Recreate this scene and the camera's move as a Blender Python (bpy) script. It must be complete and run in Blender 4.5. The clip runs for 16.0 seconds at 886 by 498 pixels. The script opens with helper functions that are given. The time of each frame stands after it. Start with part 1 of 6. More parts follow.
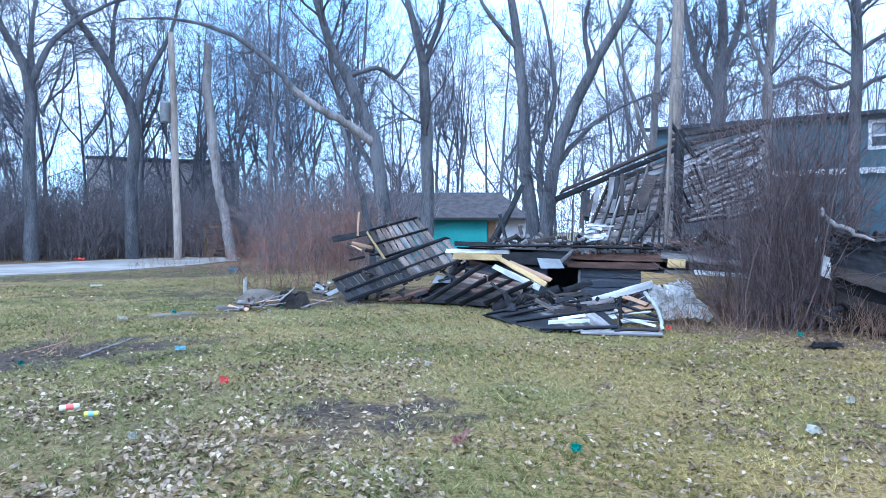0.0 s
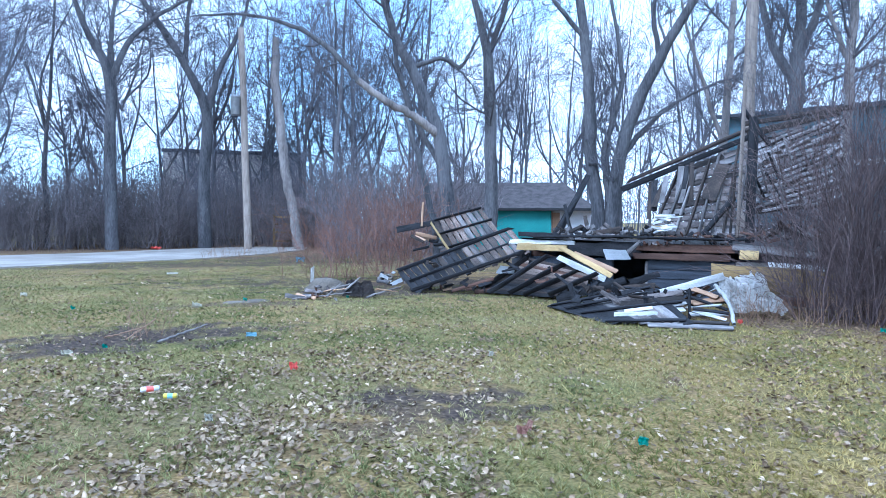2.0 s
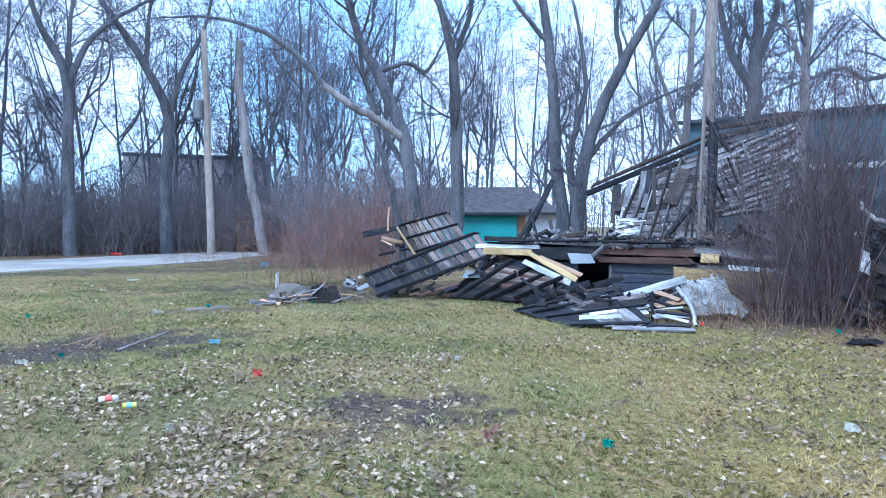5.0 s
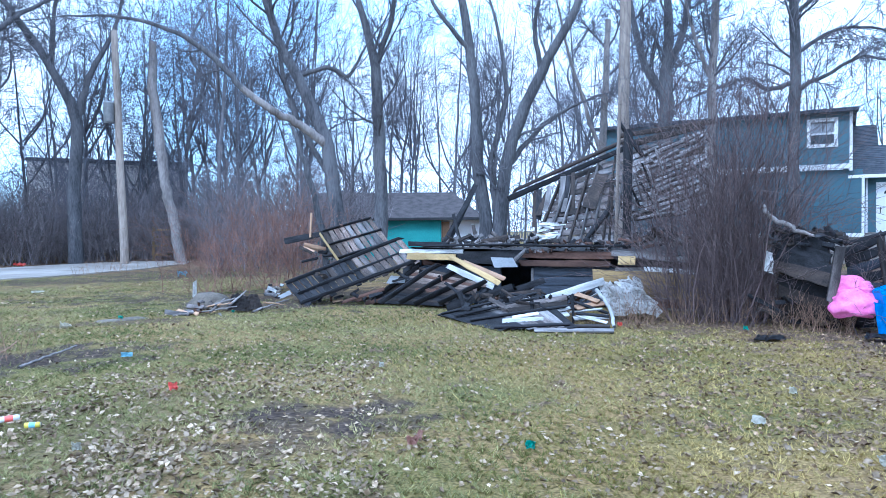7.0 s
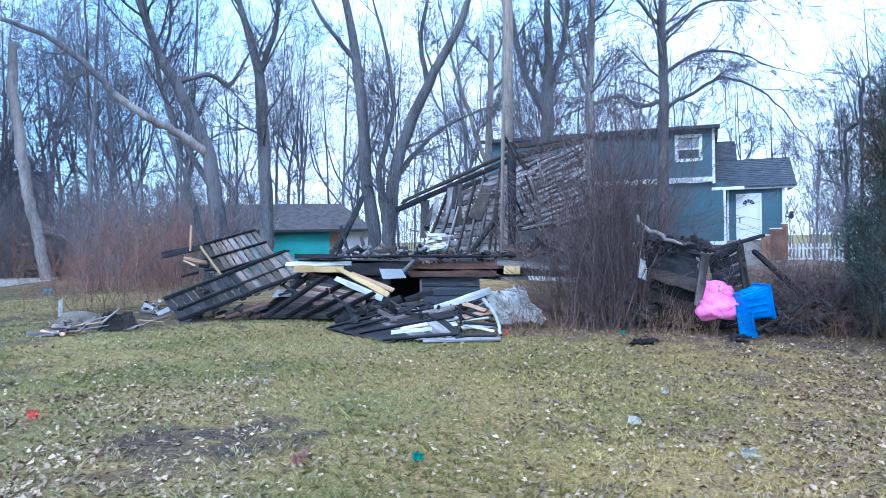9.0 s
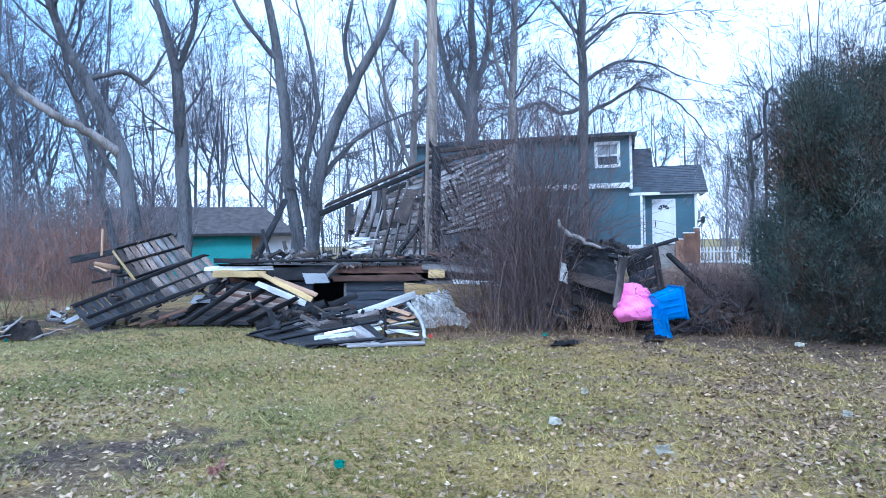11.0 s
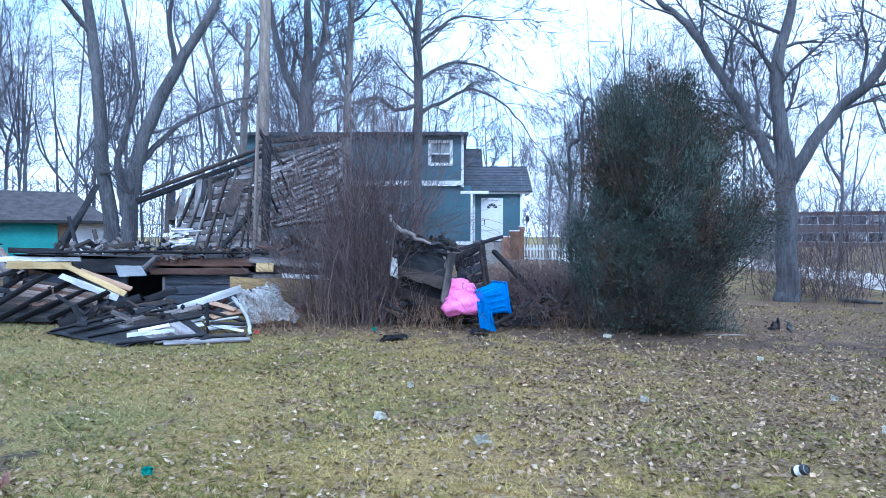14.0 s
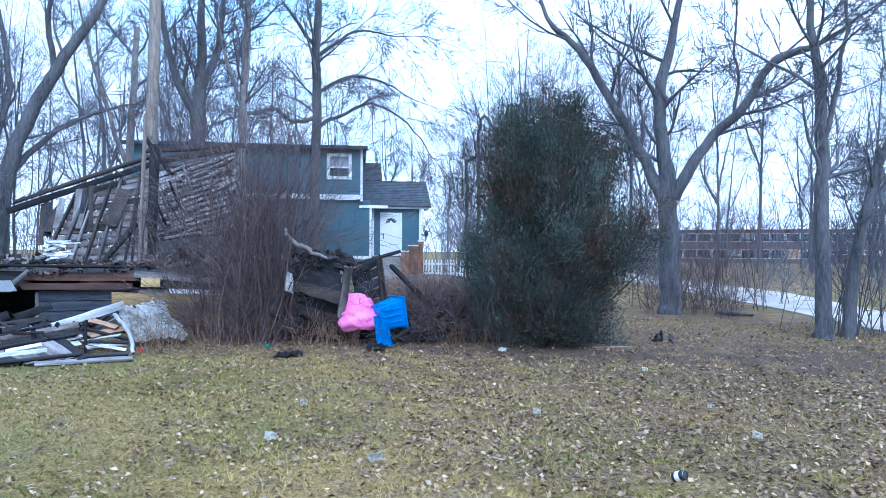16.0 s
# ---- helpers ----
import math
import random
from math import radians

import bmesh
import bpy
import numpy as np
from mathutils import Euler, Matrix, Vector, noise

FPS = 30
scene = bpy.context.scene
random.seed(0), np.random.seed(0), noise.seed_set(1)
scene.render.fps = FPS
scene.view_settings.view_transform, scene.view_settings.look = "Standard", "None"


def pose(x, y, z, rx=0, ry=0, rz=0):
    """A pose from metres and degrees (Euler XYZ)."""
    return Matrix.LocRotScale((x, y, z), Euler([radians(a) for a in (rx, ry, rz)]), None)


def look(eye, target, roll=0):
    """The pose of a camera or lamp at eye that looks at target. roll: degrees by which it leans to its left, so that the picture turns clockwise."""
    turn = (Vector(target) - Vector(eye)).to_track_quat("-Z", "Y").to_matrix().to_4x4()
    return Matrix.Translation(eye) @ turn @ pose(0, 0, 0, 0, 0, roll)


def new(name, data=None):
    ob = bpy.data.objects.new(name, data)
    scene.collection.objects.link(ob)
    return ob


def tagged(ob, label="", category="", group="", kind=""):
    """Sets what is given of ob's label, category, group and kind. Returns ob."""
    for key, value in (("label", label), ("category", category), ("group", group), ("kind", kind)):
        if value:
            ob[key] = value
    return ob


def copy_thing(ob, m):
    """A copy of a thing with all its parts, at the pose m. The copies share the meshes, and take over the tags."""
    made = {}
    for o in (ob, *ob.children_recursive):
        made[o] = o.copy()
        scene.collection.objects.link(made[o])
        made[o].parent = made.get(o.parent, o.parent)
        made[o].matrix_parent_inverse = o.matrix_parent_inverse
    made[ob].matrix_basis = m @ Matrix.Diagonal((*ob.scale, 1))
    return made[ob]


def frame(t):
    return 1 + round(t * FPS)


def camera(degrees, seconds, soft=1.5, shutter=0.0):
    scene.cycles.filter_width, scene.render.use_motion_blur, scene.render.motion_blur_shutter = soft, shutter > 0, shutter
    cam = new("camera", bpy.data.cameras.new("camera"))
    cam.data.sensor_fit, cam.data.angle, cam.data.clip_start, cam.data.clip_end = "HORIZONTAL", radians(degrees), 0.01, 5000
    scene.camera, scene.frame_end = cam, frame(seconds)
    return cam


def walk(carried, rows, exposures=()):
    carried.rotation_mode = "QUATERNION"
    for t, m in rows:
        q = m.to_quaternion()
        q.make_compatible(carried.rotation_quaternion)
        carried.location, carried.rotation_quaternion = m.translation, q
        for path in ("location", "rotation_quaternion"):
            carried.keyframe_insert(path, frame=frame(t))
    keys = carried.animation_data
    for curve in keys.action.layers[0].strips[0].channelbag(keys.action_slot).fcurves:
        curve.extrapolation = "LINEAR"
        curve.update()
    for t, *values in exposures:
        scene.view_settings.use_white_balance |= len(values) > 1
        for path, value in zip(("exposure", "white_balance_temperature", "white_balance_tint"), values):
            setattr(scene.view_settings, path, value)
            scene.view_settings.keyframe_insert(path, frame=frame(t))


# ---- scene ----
EYE = 1.55
cam = camera(64.3, 16.0, soft=0.7)
ROWS = [
    (0.0, 0.000, 0.000, 1.550, 0.00, -1.41, -0.09),
    (0.5, -0.005, -0.004, 1.550, 1.27, -1.60, -0.18),
    (1.0, -0.010, -0.009, 1.550, 2.62, -1.82, -0.23),
    (1.5, -0.016, -0.014, 1.550, 3.97, -2.03, -0.20),
    (2.0, -0.020, -0.018, 1.550, 5.10, -2.20, -0.17),
    (2.5, -0.023, -0.021, 1.550, 5.88, -2.06, -0.23),
    (3.0, -0.024, -0.022, 1.550, 6.21, -1.79, -0.30),
    (5.5, -0.004, -0.003, 1.550, 0.95, -1.85, 0.12),
    (6.0, 0.002, 0.001, 1.550, -0.40, -1.88, 0.27),
    (6.5, 0.008, 0.006, 1.550, -1.86, -1.67, 0.44),
    (7.0, 0.015, 0.012, 1.550, -3.71, -1.42, 0.55),
    (7.5, 0.025, 0.018, 1.550, -5.83, -1.11, 0.75),
    (8.0, 0.034, 0.024, 1.550, -7.93, -0.90, 0.80),
    (8.5, 0.046, 0.031, 1.550, -10.43, -0.68, 0.91),
    (9.0, 0.056, 0.037, 1.550, -12.63, -0.63, 1.09),
    (11.5, 0.093, 0.053, 1.550, -20.31, -0.61, 1.13),
    (12.0, 0.103, 0.056, 1.550, -22.23, -0.92, 1.10),
    (12.5, 0.112, 0.059, 1.550, -24.13, -1.05, 0.92),
    (13.0, 0.124, 0.062, 1.550, -26.44, -1.09, 0.63),
    (13.5, 0.139, 0.065, 1.550, -29.20, -1.07, 0.29),
    (14.0, 0.153, 0.067, 1.550, -32.03, -1.01, -0.03),
    (14.5, 0.167, 0.068, 1.550, -34.69, -0.89, -0.32),
    (15.0, 0.179, 0.069, 1.550, -36.94, -0.66, -0.48),
    (15.5, 0.189, 0.070, 1.550, -38.72, -0.39, -0.43),
    (16.0, 0.196, 0.070, 1.550, -40.18, 0.21, -0.36),
]
EXPOSURES = [(0.0, 0.46, 4500, 12), (3.0, 0.46, 4500, 12), (9.0, 0.42, 4500, 12), (16.0, 0.32, 4500, 12)]
walk(cam, [(t, pose(x, y, z, 90 + pitch, roll, yaw)) for t, x, y, z, yaw, pitch, roll in ROWS], EXPOSURES)

# ---- light: bright overcast with blue gaps ----
SUN_BEARING, SUN_ELEVATION = -150.0, 42.0
world = bpy.data.worlds.new("sky")
scene.world = world
world.use_nodes = True
wn, wl = world.node_tree.nodes, world.node_tree.links
sky = wn.new("ShaderNodeTexSky")
sky.sky_type, sky.sun_disc = "NISHITA", False
sky.sun_elevation, sky.sun_rotation = radians(SUN_ELEVATION), radians(SUN_BEARING)
wbg = wn["Background"]
wbg.inputs["Strength"].default_value = 0.11
wtc = wn.new("ShaderNodeTexCoord")
wmap = wn.new("ShaderNodeMapping")
wmap.inputs["Location"].default_value = (0.35, 0.0, 0.2)
wmap.inputs["Scale"].default_value = (1.0, 1.0, 1.8)
wnoise = wn.new("ShaderNodeTexNoise")
wnoise.inputs["Scale"].default_value, wnoise.inputs["Detail"].default_value = 1.9, 6.0
wramp = wn.new("ShaderNodeValToRGB")
wramp.color_ramp.elements[0].position, wramp.color_ramp.elements[1].position = 0.23, 0.44
wramp.color_ramp.elements[0].color = (0.40, 0.40, 0.40, 1)
wmix = wn.new("ShaderNodeMix")
wmix.data_type = "RGBA"
wmix.inputs["B"].default_value = (13.0, 14.0, 14.4, 1)
wscale = wn.new("ShaderNodeMix")
wscale.data_type, wscale.blend_type = "RGBA", "MULTIPLY"
wscale.inputs["Factor"].default_value = 1.0
wscale.inputs["B"].default_value = (0.85, 2.55, 2.95, 1)
wl.new(wtc.outputs["Generated"], wmap.inputs["Vector"])
wl.new(wmap.outputs["Vector"], wnoise.inputs["Vector"])
wdot = wn.new("ShaderNodeVectorMath")
wdot.operation = "DOT_PRODUCT"
wdot.inputs[1].default_value = (-0.44, 0.82, 0.36)
wgap = wn.new("ShaderNodeMapRange")
wgap.inputs["From Min"].default_value, wgap.inputs["From Max"].default_value = 0.80, 0.97
wgap.inputs["To Min"].default_value, wgap.inputs["To Max"].default_value = 0.0, -0.24
wadd = wn.new("ShaderNodeMath")
wadd.operation = "ADD"
wl.new(wtc.outputs["Generated"], wdot.inputs[0])
wl.new(wdot.outputs["Value"], wgap.inputs["Value"])
wl.new(wgap.outputs["Result"], wadd.inputs[0])
wl.new(wnoise.outputs["Fac"], wadd.inputs[1])
wl.new(wadd.outputs[0], wramp.inputs["Fac"])
wl.new(wramp.outputs["Color"], wmix.inputs["Factor"])
wl.new(sky.outputs["Color"], wscale.inputs["A"])
wl.new(wscale.outputs["Result"], wmix.inputs["A"])
wl.new(wmix.outputs["Result"], wbg.inputs["Color"])

sun = new("sun", bpy.data.lights.new("sun", "SUN"))
sun.data.energy, sun.data.angle, sun.data.color = 1.4, radians(14), (1.0, 0.96, 0.9)
_sb, _se = radians(SUN_BEARING), radians(SUN_ELEVATION)
sun.matrix_world = look((0, 0, 0), (-math.sin(_sb) * math.cos(_se), -math.cos(_sb) * math.cos(_se), -math.sin(_se)))


# ---- tools ----
def at(b, d, z=0.0):
    """A point at bearing b (degrees clockwise from ahead), d metres away, z up."""
    return Vector((d * math.sin(radians(b)), d * math.cos(radians(b)), z))


def facing(b, d, z=0.0, turn=0.0):
    """A pose at a bearing and distance whose y axis points away from the viewer."""
    p = at(b, d, z)
    return pose(p.x, p.y, p.z, 0, 0, -b + turn)


def mesh_np(name, verts, faces):
    """A mesh from arrays; all faces have the same number of corners."""
    verts, faces = np.asarray(verts, np.float32), np.asarray(faces, np.int32)
    me = bpy.data.meshes.new(name)
    k = faces.shape[1]
    me.vertices.add(len(verts))
    me.vertices.foreach_set("co", verts.ravel())
    me.loops.add(faces.size)
    me.loops.foreach_set("vertex_index", faces.ravel())
    me.polygons.add(len(faces))
    me.polygons.foreach_set("loop_start", np.arange(0, faces.size, k, dtype=np.int32))
    me.update(calc_edges=True)
    return me


def smooth(me):
    me.polygons.foreach_set("use_smooth", np.ones(len(me.polygons), dtype=bool))
    return me


def to_mesh(name, bm):
    me = bpy.data.meshes.new(name)
    bm.to_mesh(me)
    bm.free()
    return me


def thing(name, m, label, category, group="", kind=""):
    ob = new(name)
    ob.empty_display_size = 0.1
    ob.matrix_basis = m
    return tagged(ob, label, category, group, kind)


def part(name, mesh, material, parent, label="", m=None):
    """One mesh object under a thing or a part; m: its pose within the parent."""
    if isinstance(mesh, bmesh.types.BMesh):
        mesh = to_mesh(name, mesh)
    if material and not mesh.materials:
        mesh.materials.append(material)
    ob = new(name, mesh)
    ob.parent = parent
    if m is not None:
        ob.matrix_basis = m
    if label:
        ob["label"] = label
    return ob


def solo(name, mesh, material, m, label, category, group="", kind=""):
    """A thing that is a single mesh."""
    if isinstance(mesh, bmesh.types.BMesh):
        mesh = to_mesh(name, mesh)
    if not mesh.materials:
        mesh.materials.append(material)
    ob = new(name, mesh)
    ob.matrix_basis = m
    return tagged(ob, label, category, group, kind)


def box(bm, x0, x1, y0, y1, z0, z1, m=None):
    vs = [bm.verts.new((x, y, z)) for x in (x0, x1) for y in (y0, y1) for z in (z0, z1)]
    for f in ((0, 1, 3, 2), (4, 6, 7, 5), (0, 4, 5, 1), (2, 3, 7, 6), (0, 2, 6, 4), (1, 5, 7, 3)):
        bm.faces.new([vs[i] for i in f])
    if m is not None:
        bmesh.ops.transform(bm, matrix=m, verts=vs)
    return vs


def box_part(name, x0, x1, y0, y1, z0, z1, material, parent, label="", bevel=0.0, m=None):
    bm = bmesh.new()
    box(bm, x0, x1, y0, y1, z0, z1)
    if bevel:
        bmesh.ops.bevel(bm, geom=bm.edges[:], offset=bevel, segments=2, affect="EDGES")
    return part(name, bm, material, parent, label, m)


BOARDS = {}


def board_mesh(material, variant, ragged):
    """A unit board along x with uneven ends and slightly worn edges."""
    key = (material.name, variant, ragged)
    if key in BOARDS:
        return BOARDS[key]
    rng = random.Random(17 * variant + ragged)
    n, vs, fs = 5, [], []
    for i in range(n + 1):
        x = i / n - 0.5
        dy, dz = rng.uniform(-0.03, 0.03), rng.uniform(-0.12, 0.12)
        w = 0.5 * (1 - (0.25 * rng.random() if ragged else 0.03 * rng.random()))
        for k, (sy, sz) in enumerate(((-1, -1), (1, -1), (1, 1), (-1, 1))):
            e = rng.uniform(-0.05, 0.03) * ragged if i in (0, n) else 0
            vs.append((x + e * (1 if i == n else -1), dy + sy * w, dz + sz * 0.5))
    for i in range(n):
        for k in range(4):
            a, b = 4 * i + k, 4 * i + (k + 1) % 4
            fs.append((a, a + 4, b + 4, b))
    fs += [(0, 1, 2, 3), (4 * n + 3, 4 * n + 2, 4 * n + 1, 4 * n)]
    me = mesh_np("board", vs, fs)
    me.materials.append(material)
    BOARDS[key] = me
    return me


def board(name, p0, p1, w, h, material, parent, normal=(0, 0, 1), ragged=1, label="", variant=None):
    """A board from p0 to p1 (world), w wide and h thick along the normal."""
    p0, p1, nz = Vector(p0), Vector(p1), Vector(normal).normalized()
    ax = (p1 - p0).normalized()
    ay = nz.cross(ax)
    if ay.length < 1e-3:
        ay = Vector((1, 0, 0)).cross(ax)
    ay.normalize()
    az = ax.cross(ay)
    c = (p0 + p1) / 2
    m = Matrix.Translation(c) @ Matrix((ax, ay, az)).transposed().to_4x4() @ Matrix.Diagonal(((p1 - p0).length, w, h, 1))
    variant = random.randrange(6) if variant is None else variant
    ob = new(name, board_mesh(material, variant, ragged))
    if parent is not None:
        ob.parent = parent
        up = parent.matrix_basis if parent.parent is None else parent.parent.matrix_basis @ parent.matrix_basis
        ob.matrix_basis = up.inverted() @ m
    else:
        ob.matrix_basis = m
    if label:
        ob["label"] = label
    return ob


class Tubes:
    """Collects tapered tubes of k sides as arrays."""

    def __init__(self):
        self.v, self.f, self.n = [], [], 0

    def add(self, pts, rad, k):
        pts, rad = np.asarray(pts, float), np.asarray(rad, float)
        n = len(pts)
        t = np.gradient(pts, axis=0)
        t[np.linalg.norm(t, axis=1) < 1e-7] = pts[-1] - pts[0]
        t /= np.linalg.norm(t, axis=1, keepdims=True) + 1e-9
        span = pts[-1] - pts[0]
        ref = np.array((0.0, 0.0, 1.0)) if abs(span[2]) < 0.8 * np.linalg.norm(span) else np.array((1.0, 0.0, 0.0))
        a = np.cross(t, ref)
        a /= np.linalg.norm(a, axis=1, keepdims=True) + 1e-9
        b = np.cross(t, a)
        ang = np.arange(k) * 2 * np.pi / k
        ring = pts[:, None] + rad[:, None, None] * (np.cos(ang)[None, :, None] * a[:, None] + np.sin(ang)[None, :, None] * b[:, None])
        i = np.arange(n - 1)[:, None] * k + np.arange(k)[None]
        j = np.arange(n - 1)[:, None] * k + (np.arange(k)[None] + 1) % k
        self.v.append(ring.reshape(-1, 3))
        self.f.append(np.stack([i, j, j + k, i + k], -1).reshape(-1, 4) + self.n)
        self.n += n * k

    def mesh(self, name):
        return smooth(mesh_np(name, np.concatenate(self.v), np.concatenate(self.f)))


def turned(rng, d, lo, hi):
    """A direction bent away from d by lo to hi degrees."""
    q = rng.normal(size=3)
    q -= d * (q @ d)
    q /= np.linalg.norm(q) + 1e-9
    a = np.radians(rng.uniform(lo, hi))
    return d * np.cos(a) + q * np.sin(a)


def grow(rng, tubes, p, d, length, r, level, plan, low, up=0.10):
    """A branch with its own branches, long at its foot and short at its tip; plan: how many of them at each level."""
    last = level >= len(plan)
    far = low >= 0.009
    n = (2 if far else 3) if last else (4 if far else 5)
    pts, step = [p], length / (n - 1)
    for _ in range(n - 1):
        d = d + rng.normal(size=3) * (0.10 if last else 0.13) + np.array((0, 0, up))
        d = d / np.linalg.norm(d)
        pts.append(pts[-1] + d * step)
    pts = np.array(pts)
    rad = np.linspace(r, max(r * 0.3, low * 0.7), n)
    tubes.add(pts, rad, 3 if r < (0.1 if far else 0.03) else 5)
    if last:
        return
    for _ in range(plan[level]):
        f = rng.uniform(0.12, 0.97) * (n - 1)
        i = min(int(f), n - 2)
        q = pts[i] + (pts[i + 1] - pts[i]) * (f - i)
        e = pts[i + 1] - pts[i]
        grow(rng, tubes, q, turned(rng, e / np.linalg.norm(e), 24, 56), length * rng.uniform(0.36, 0.66) * (1.2 - 0.5 * f / (n - 1)), max(rad[i] * 0.5, low), level + 1, plan, low, up)


def curve(rng, pts, per=5, wob=0.03):
    """Points along a smooth line through pts (x, y, z, r), slightly wobbling."""
    pts = np.array(pts, float)
    e = np.vstack([2 * pts[0] - pts[1], pts, 2 * pts[-1] - pts[-2]])
    out = []
    for i in range(1, len(e) - 2):
        for s in np.arange(per) / per:
            a, b, c, d = e[i - 1], e[i], e[i + 1], e[i + 2]
            out.append(0.5 * (2 * b + (c - a) * s + (2 * a - 5 * b + 4 * c - d) * s * s + (3 * b - a - 3 * c + d) * s ** 3))
    out.append(pts[-1])
    out = np.array(out)
    out[1:-1, :3] += rng.normal(size=(len(out) - 2, 3)) * wob
    out[:, 3] = np.maximum(out[:, 3], 0.01)
    return out


def bare_tree(seed, limbs, plan=(6, 5, 3), low=0.0075, shoots=9, reach=2.6, start=0.35, up=0.05, thin=0.8, wander=0.016):
    """Trunk and crown meshes of a leafless tree; limbs: lists of (x, y, z, radius)."""
    rng = np.random.default_rng(seed)
    trunk, crown = Tubes(), Tubes()
    for li, limb in enumerate(limbs):
        c = curve(rng, limb, wob=wander + 0.05 * limb[-1][3])
        c[:, 3] *= thin
        trunk.add(c[:, :3], c[:, 3], 10 if c[0, 3] > 0.12 else 7)
        n = len(c)
        span = float(np.linalg.norm(np.diff(c[:, :3], axis=0), axis=1).sum())
        for _ in range(max(1, round(shoots * min(1.0, span / 5.0)))):
            f = rng.uniform(start if li == 0 else 0.15, 1.0) * (n - 1)
            i = min(int(f), n - 2)
            e = c[i + 1, :3] - c[i, :3]
            e /= np.linalg.norm(e)
            far = 0.55 + 0.6 * (f / (n - 1))
            grow(rng, crown, c[i, :3], turned(rng, e, 28, 62), reach * rng.uniform(0.55, 1.15) * far, max(min(c[i, 3] * 0.42, 0.05), low * 2), 0, plan, low, up)
        if limb[-1][3] > 0.105:
            continue
        e = c[-1, :3] - c[-2, :3]
        grow(rng, crown, c[-1, :3], e / np.linalg.norm(e), reach, c[-1, 3], 0, plan, low, up)
    return trunk.mesh("trunk"), crown.mesh("crown")


# ---- materials ----
def mat(name, c1, c2, scale=3.0, fine=30.0, rough=0.8, bump=0.3, stretch=(1, 1, 1), rnd=0.15, metal=0.0, world_space=False, c3=None, stain=0.0, island=0.0, dist=0.01, spec=0.4):
    """A surface of two colours mixed by coarse and fine noise, with fine relief and per-object variation."""
    m = bpy.data.materials.new(name)
    m.use_nodes = True
    n, l = m.node_tree.nodes, m.node_tree.links
    bsdf = n["Principled BSDF"]
    bsdf.inputs["Roughness"].default_value, bsdf.inputs["Metallic"].default_value = rough, metal
    bsdf.inputs["Specular IOR Level"].default_value = spec
    mp = n.new("ShaderNodeMapping")
    mp.inputs["Scale"].default_value = stretch
    if world_space:
        l.new(n.new("ShaderNodeNewGeometry").outputs["Position"], mp.inputs["Vector"])
    else:
        l.new(n.new("ShaderNodeTexCoord").outputs["Object"], mp.inputs["Vector"])
    info = n.new("ShaderNodeObjectInfo")
    off = n.new("ShaderNodeVectorMath")
    off.operation = "ADD"
    big = n.new("ShaderNodeMath")
    big.operation = "MULTIPLY"
    big.inputs[1].default_value = 37.0
    l.new(info.outputs["Random"], big.inputs[0])
    l.new(mp.outputs["Vector"], off.inputs[0])
    l.new(big.outputs[0], off.inputs[1])
    a, b = n.new("ShaderNodeTexNoise"), n.new("ShaderNodeTexNoise")
    for q, s in ((a, scale), (b, fine)):
        q.inputs["Scale"].default_value, q.inputs["Detail"].default_value = s, 5.0
        l.new(off.outputs["Vector"], q.inputs["Vector"])
    add = n.new("ShaderNodeMath")
    add.operation = "MULTIPLY_ADD"
    add.inputs[1].default_value = 0.45
    l.new(b.outputs["Fac"], add.inputs[0])
    sub = n.new("ShaderNodeMath")
    sub.operation = "MULTIPLY"
    sub.inputs[1].default_value = 0.6
    l.new(a.outputs["Fac"], sub.inputs[0])
    l.new(sub.outputs[0], add.inputs[2])
    ramp = n.new("ShaderNodeValToRGB")
    ramp.color_ramp.elements[0].position, ramp.color_ramp.elements[1].position = 0.40, 0.65
    ramp.color_ramp.elements[0].color, ramp.color_ramp.elements[1].color = (*c1, 1), (*c2, 1)
    if c3:
        e = ramp.color_ramp.elements.new(0.53)
        e.color = (*c3, 1)
    l.new(add.outputs[0], ramp.inputs["Fac"])
    hsv = n.new("ShaderNodeHueSaturation")
    val = n.new("ShaderNodeMapRange")
    val.inputs["To Min"].default_value, val.inputs["To Max"].default_value = 1 - max(rnd, island), 1 + max(rnd, island)
    if island:
        l.new(n.new("ShaderNodeNewGeometry").outputs["Random Per Island"], val.inputs["Value"])
    else:
        l.new(info.outputs["Random"], val.inputs["Value"])
    l.new(val.outputs["Result"], hsv.inputs["Value"])
    l.new(ramp.outputs["Color"], hsv.inputs["Color"])
    out = hsv.outputs["Color"]
    if stain:
        sn = n.new("ShaderNodeTexNoise")
        sn.inputs["Scale"].default_value, sn.inputs["Detail"].default_value = scale * 0.35, 6.0
        l.new(off.outputs["Vector"], sn.inputs["Vector"])
        sr = n.new("ShaderNodeValToRGB")
        sr.color_ramp.elements[0].position, sr.color_ramp.elements[1].position = 0.42, 0.6
        sr.color_ramp.elements[0].color = (1 - stain, 1 - stain, 1 - stain, 1)
        l.new(sn.outputs["Fac"], sr.inputs["Fac"])
        mx = n.new("ShaderNodeMix")
        mx.data_type, mx.blend_type = "RGBA", "MULTIPLY"
        mx.inputs["Factor"].default_value = 1.0
        l.new(out, mx.inputs["A"])
        l.new(sr.outputs["Color"], mx.inputs["B"])
        out = mx.outputs["Result"]
    l.new(out, bsdf.inputs["Base Color"])
    bp = n.new("ShaderNodeBump")
    bp.inputs["Strength"].default_value, bp.inputs["Distance"].default_value = bump, dist
    l.new(b.outputs["Fac"], bp.inputs["Height"])
    l.new(bp.outputs["Normal"], bsdf.inputs["Normal"])
    return m


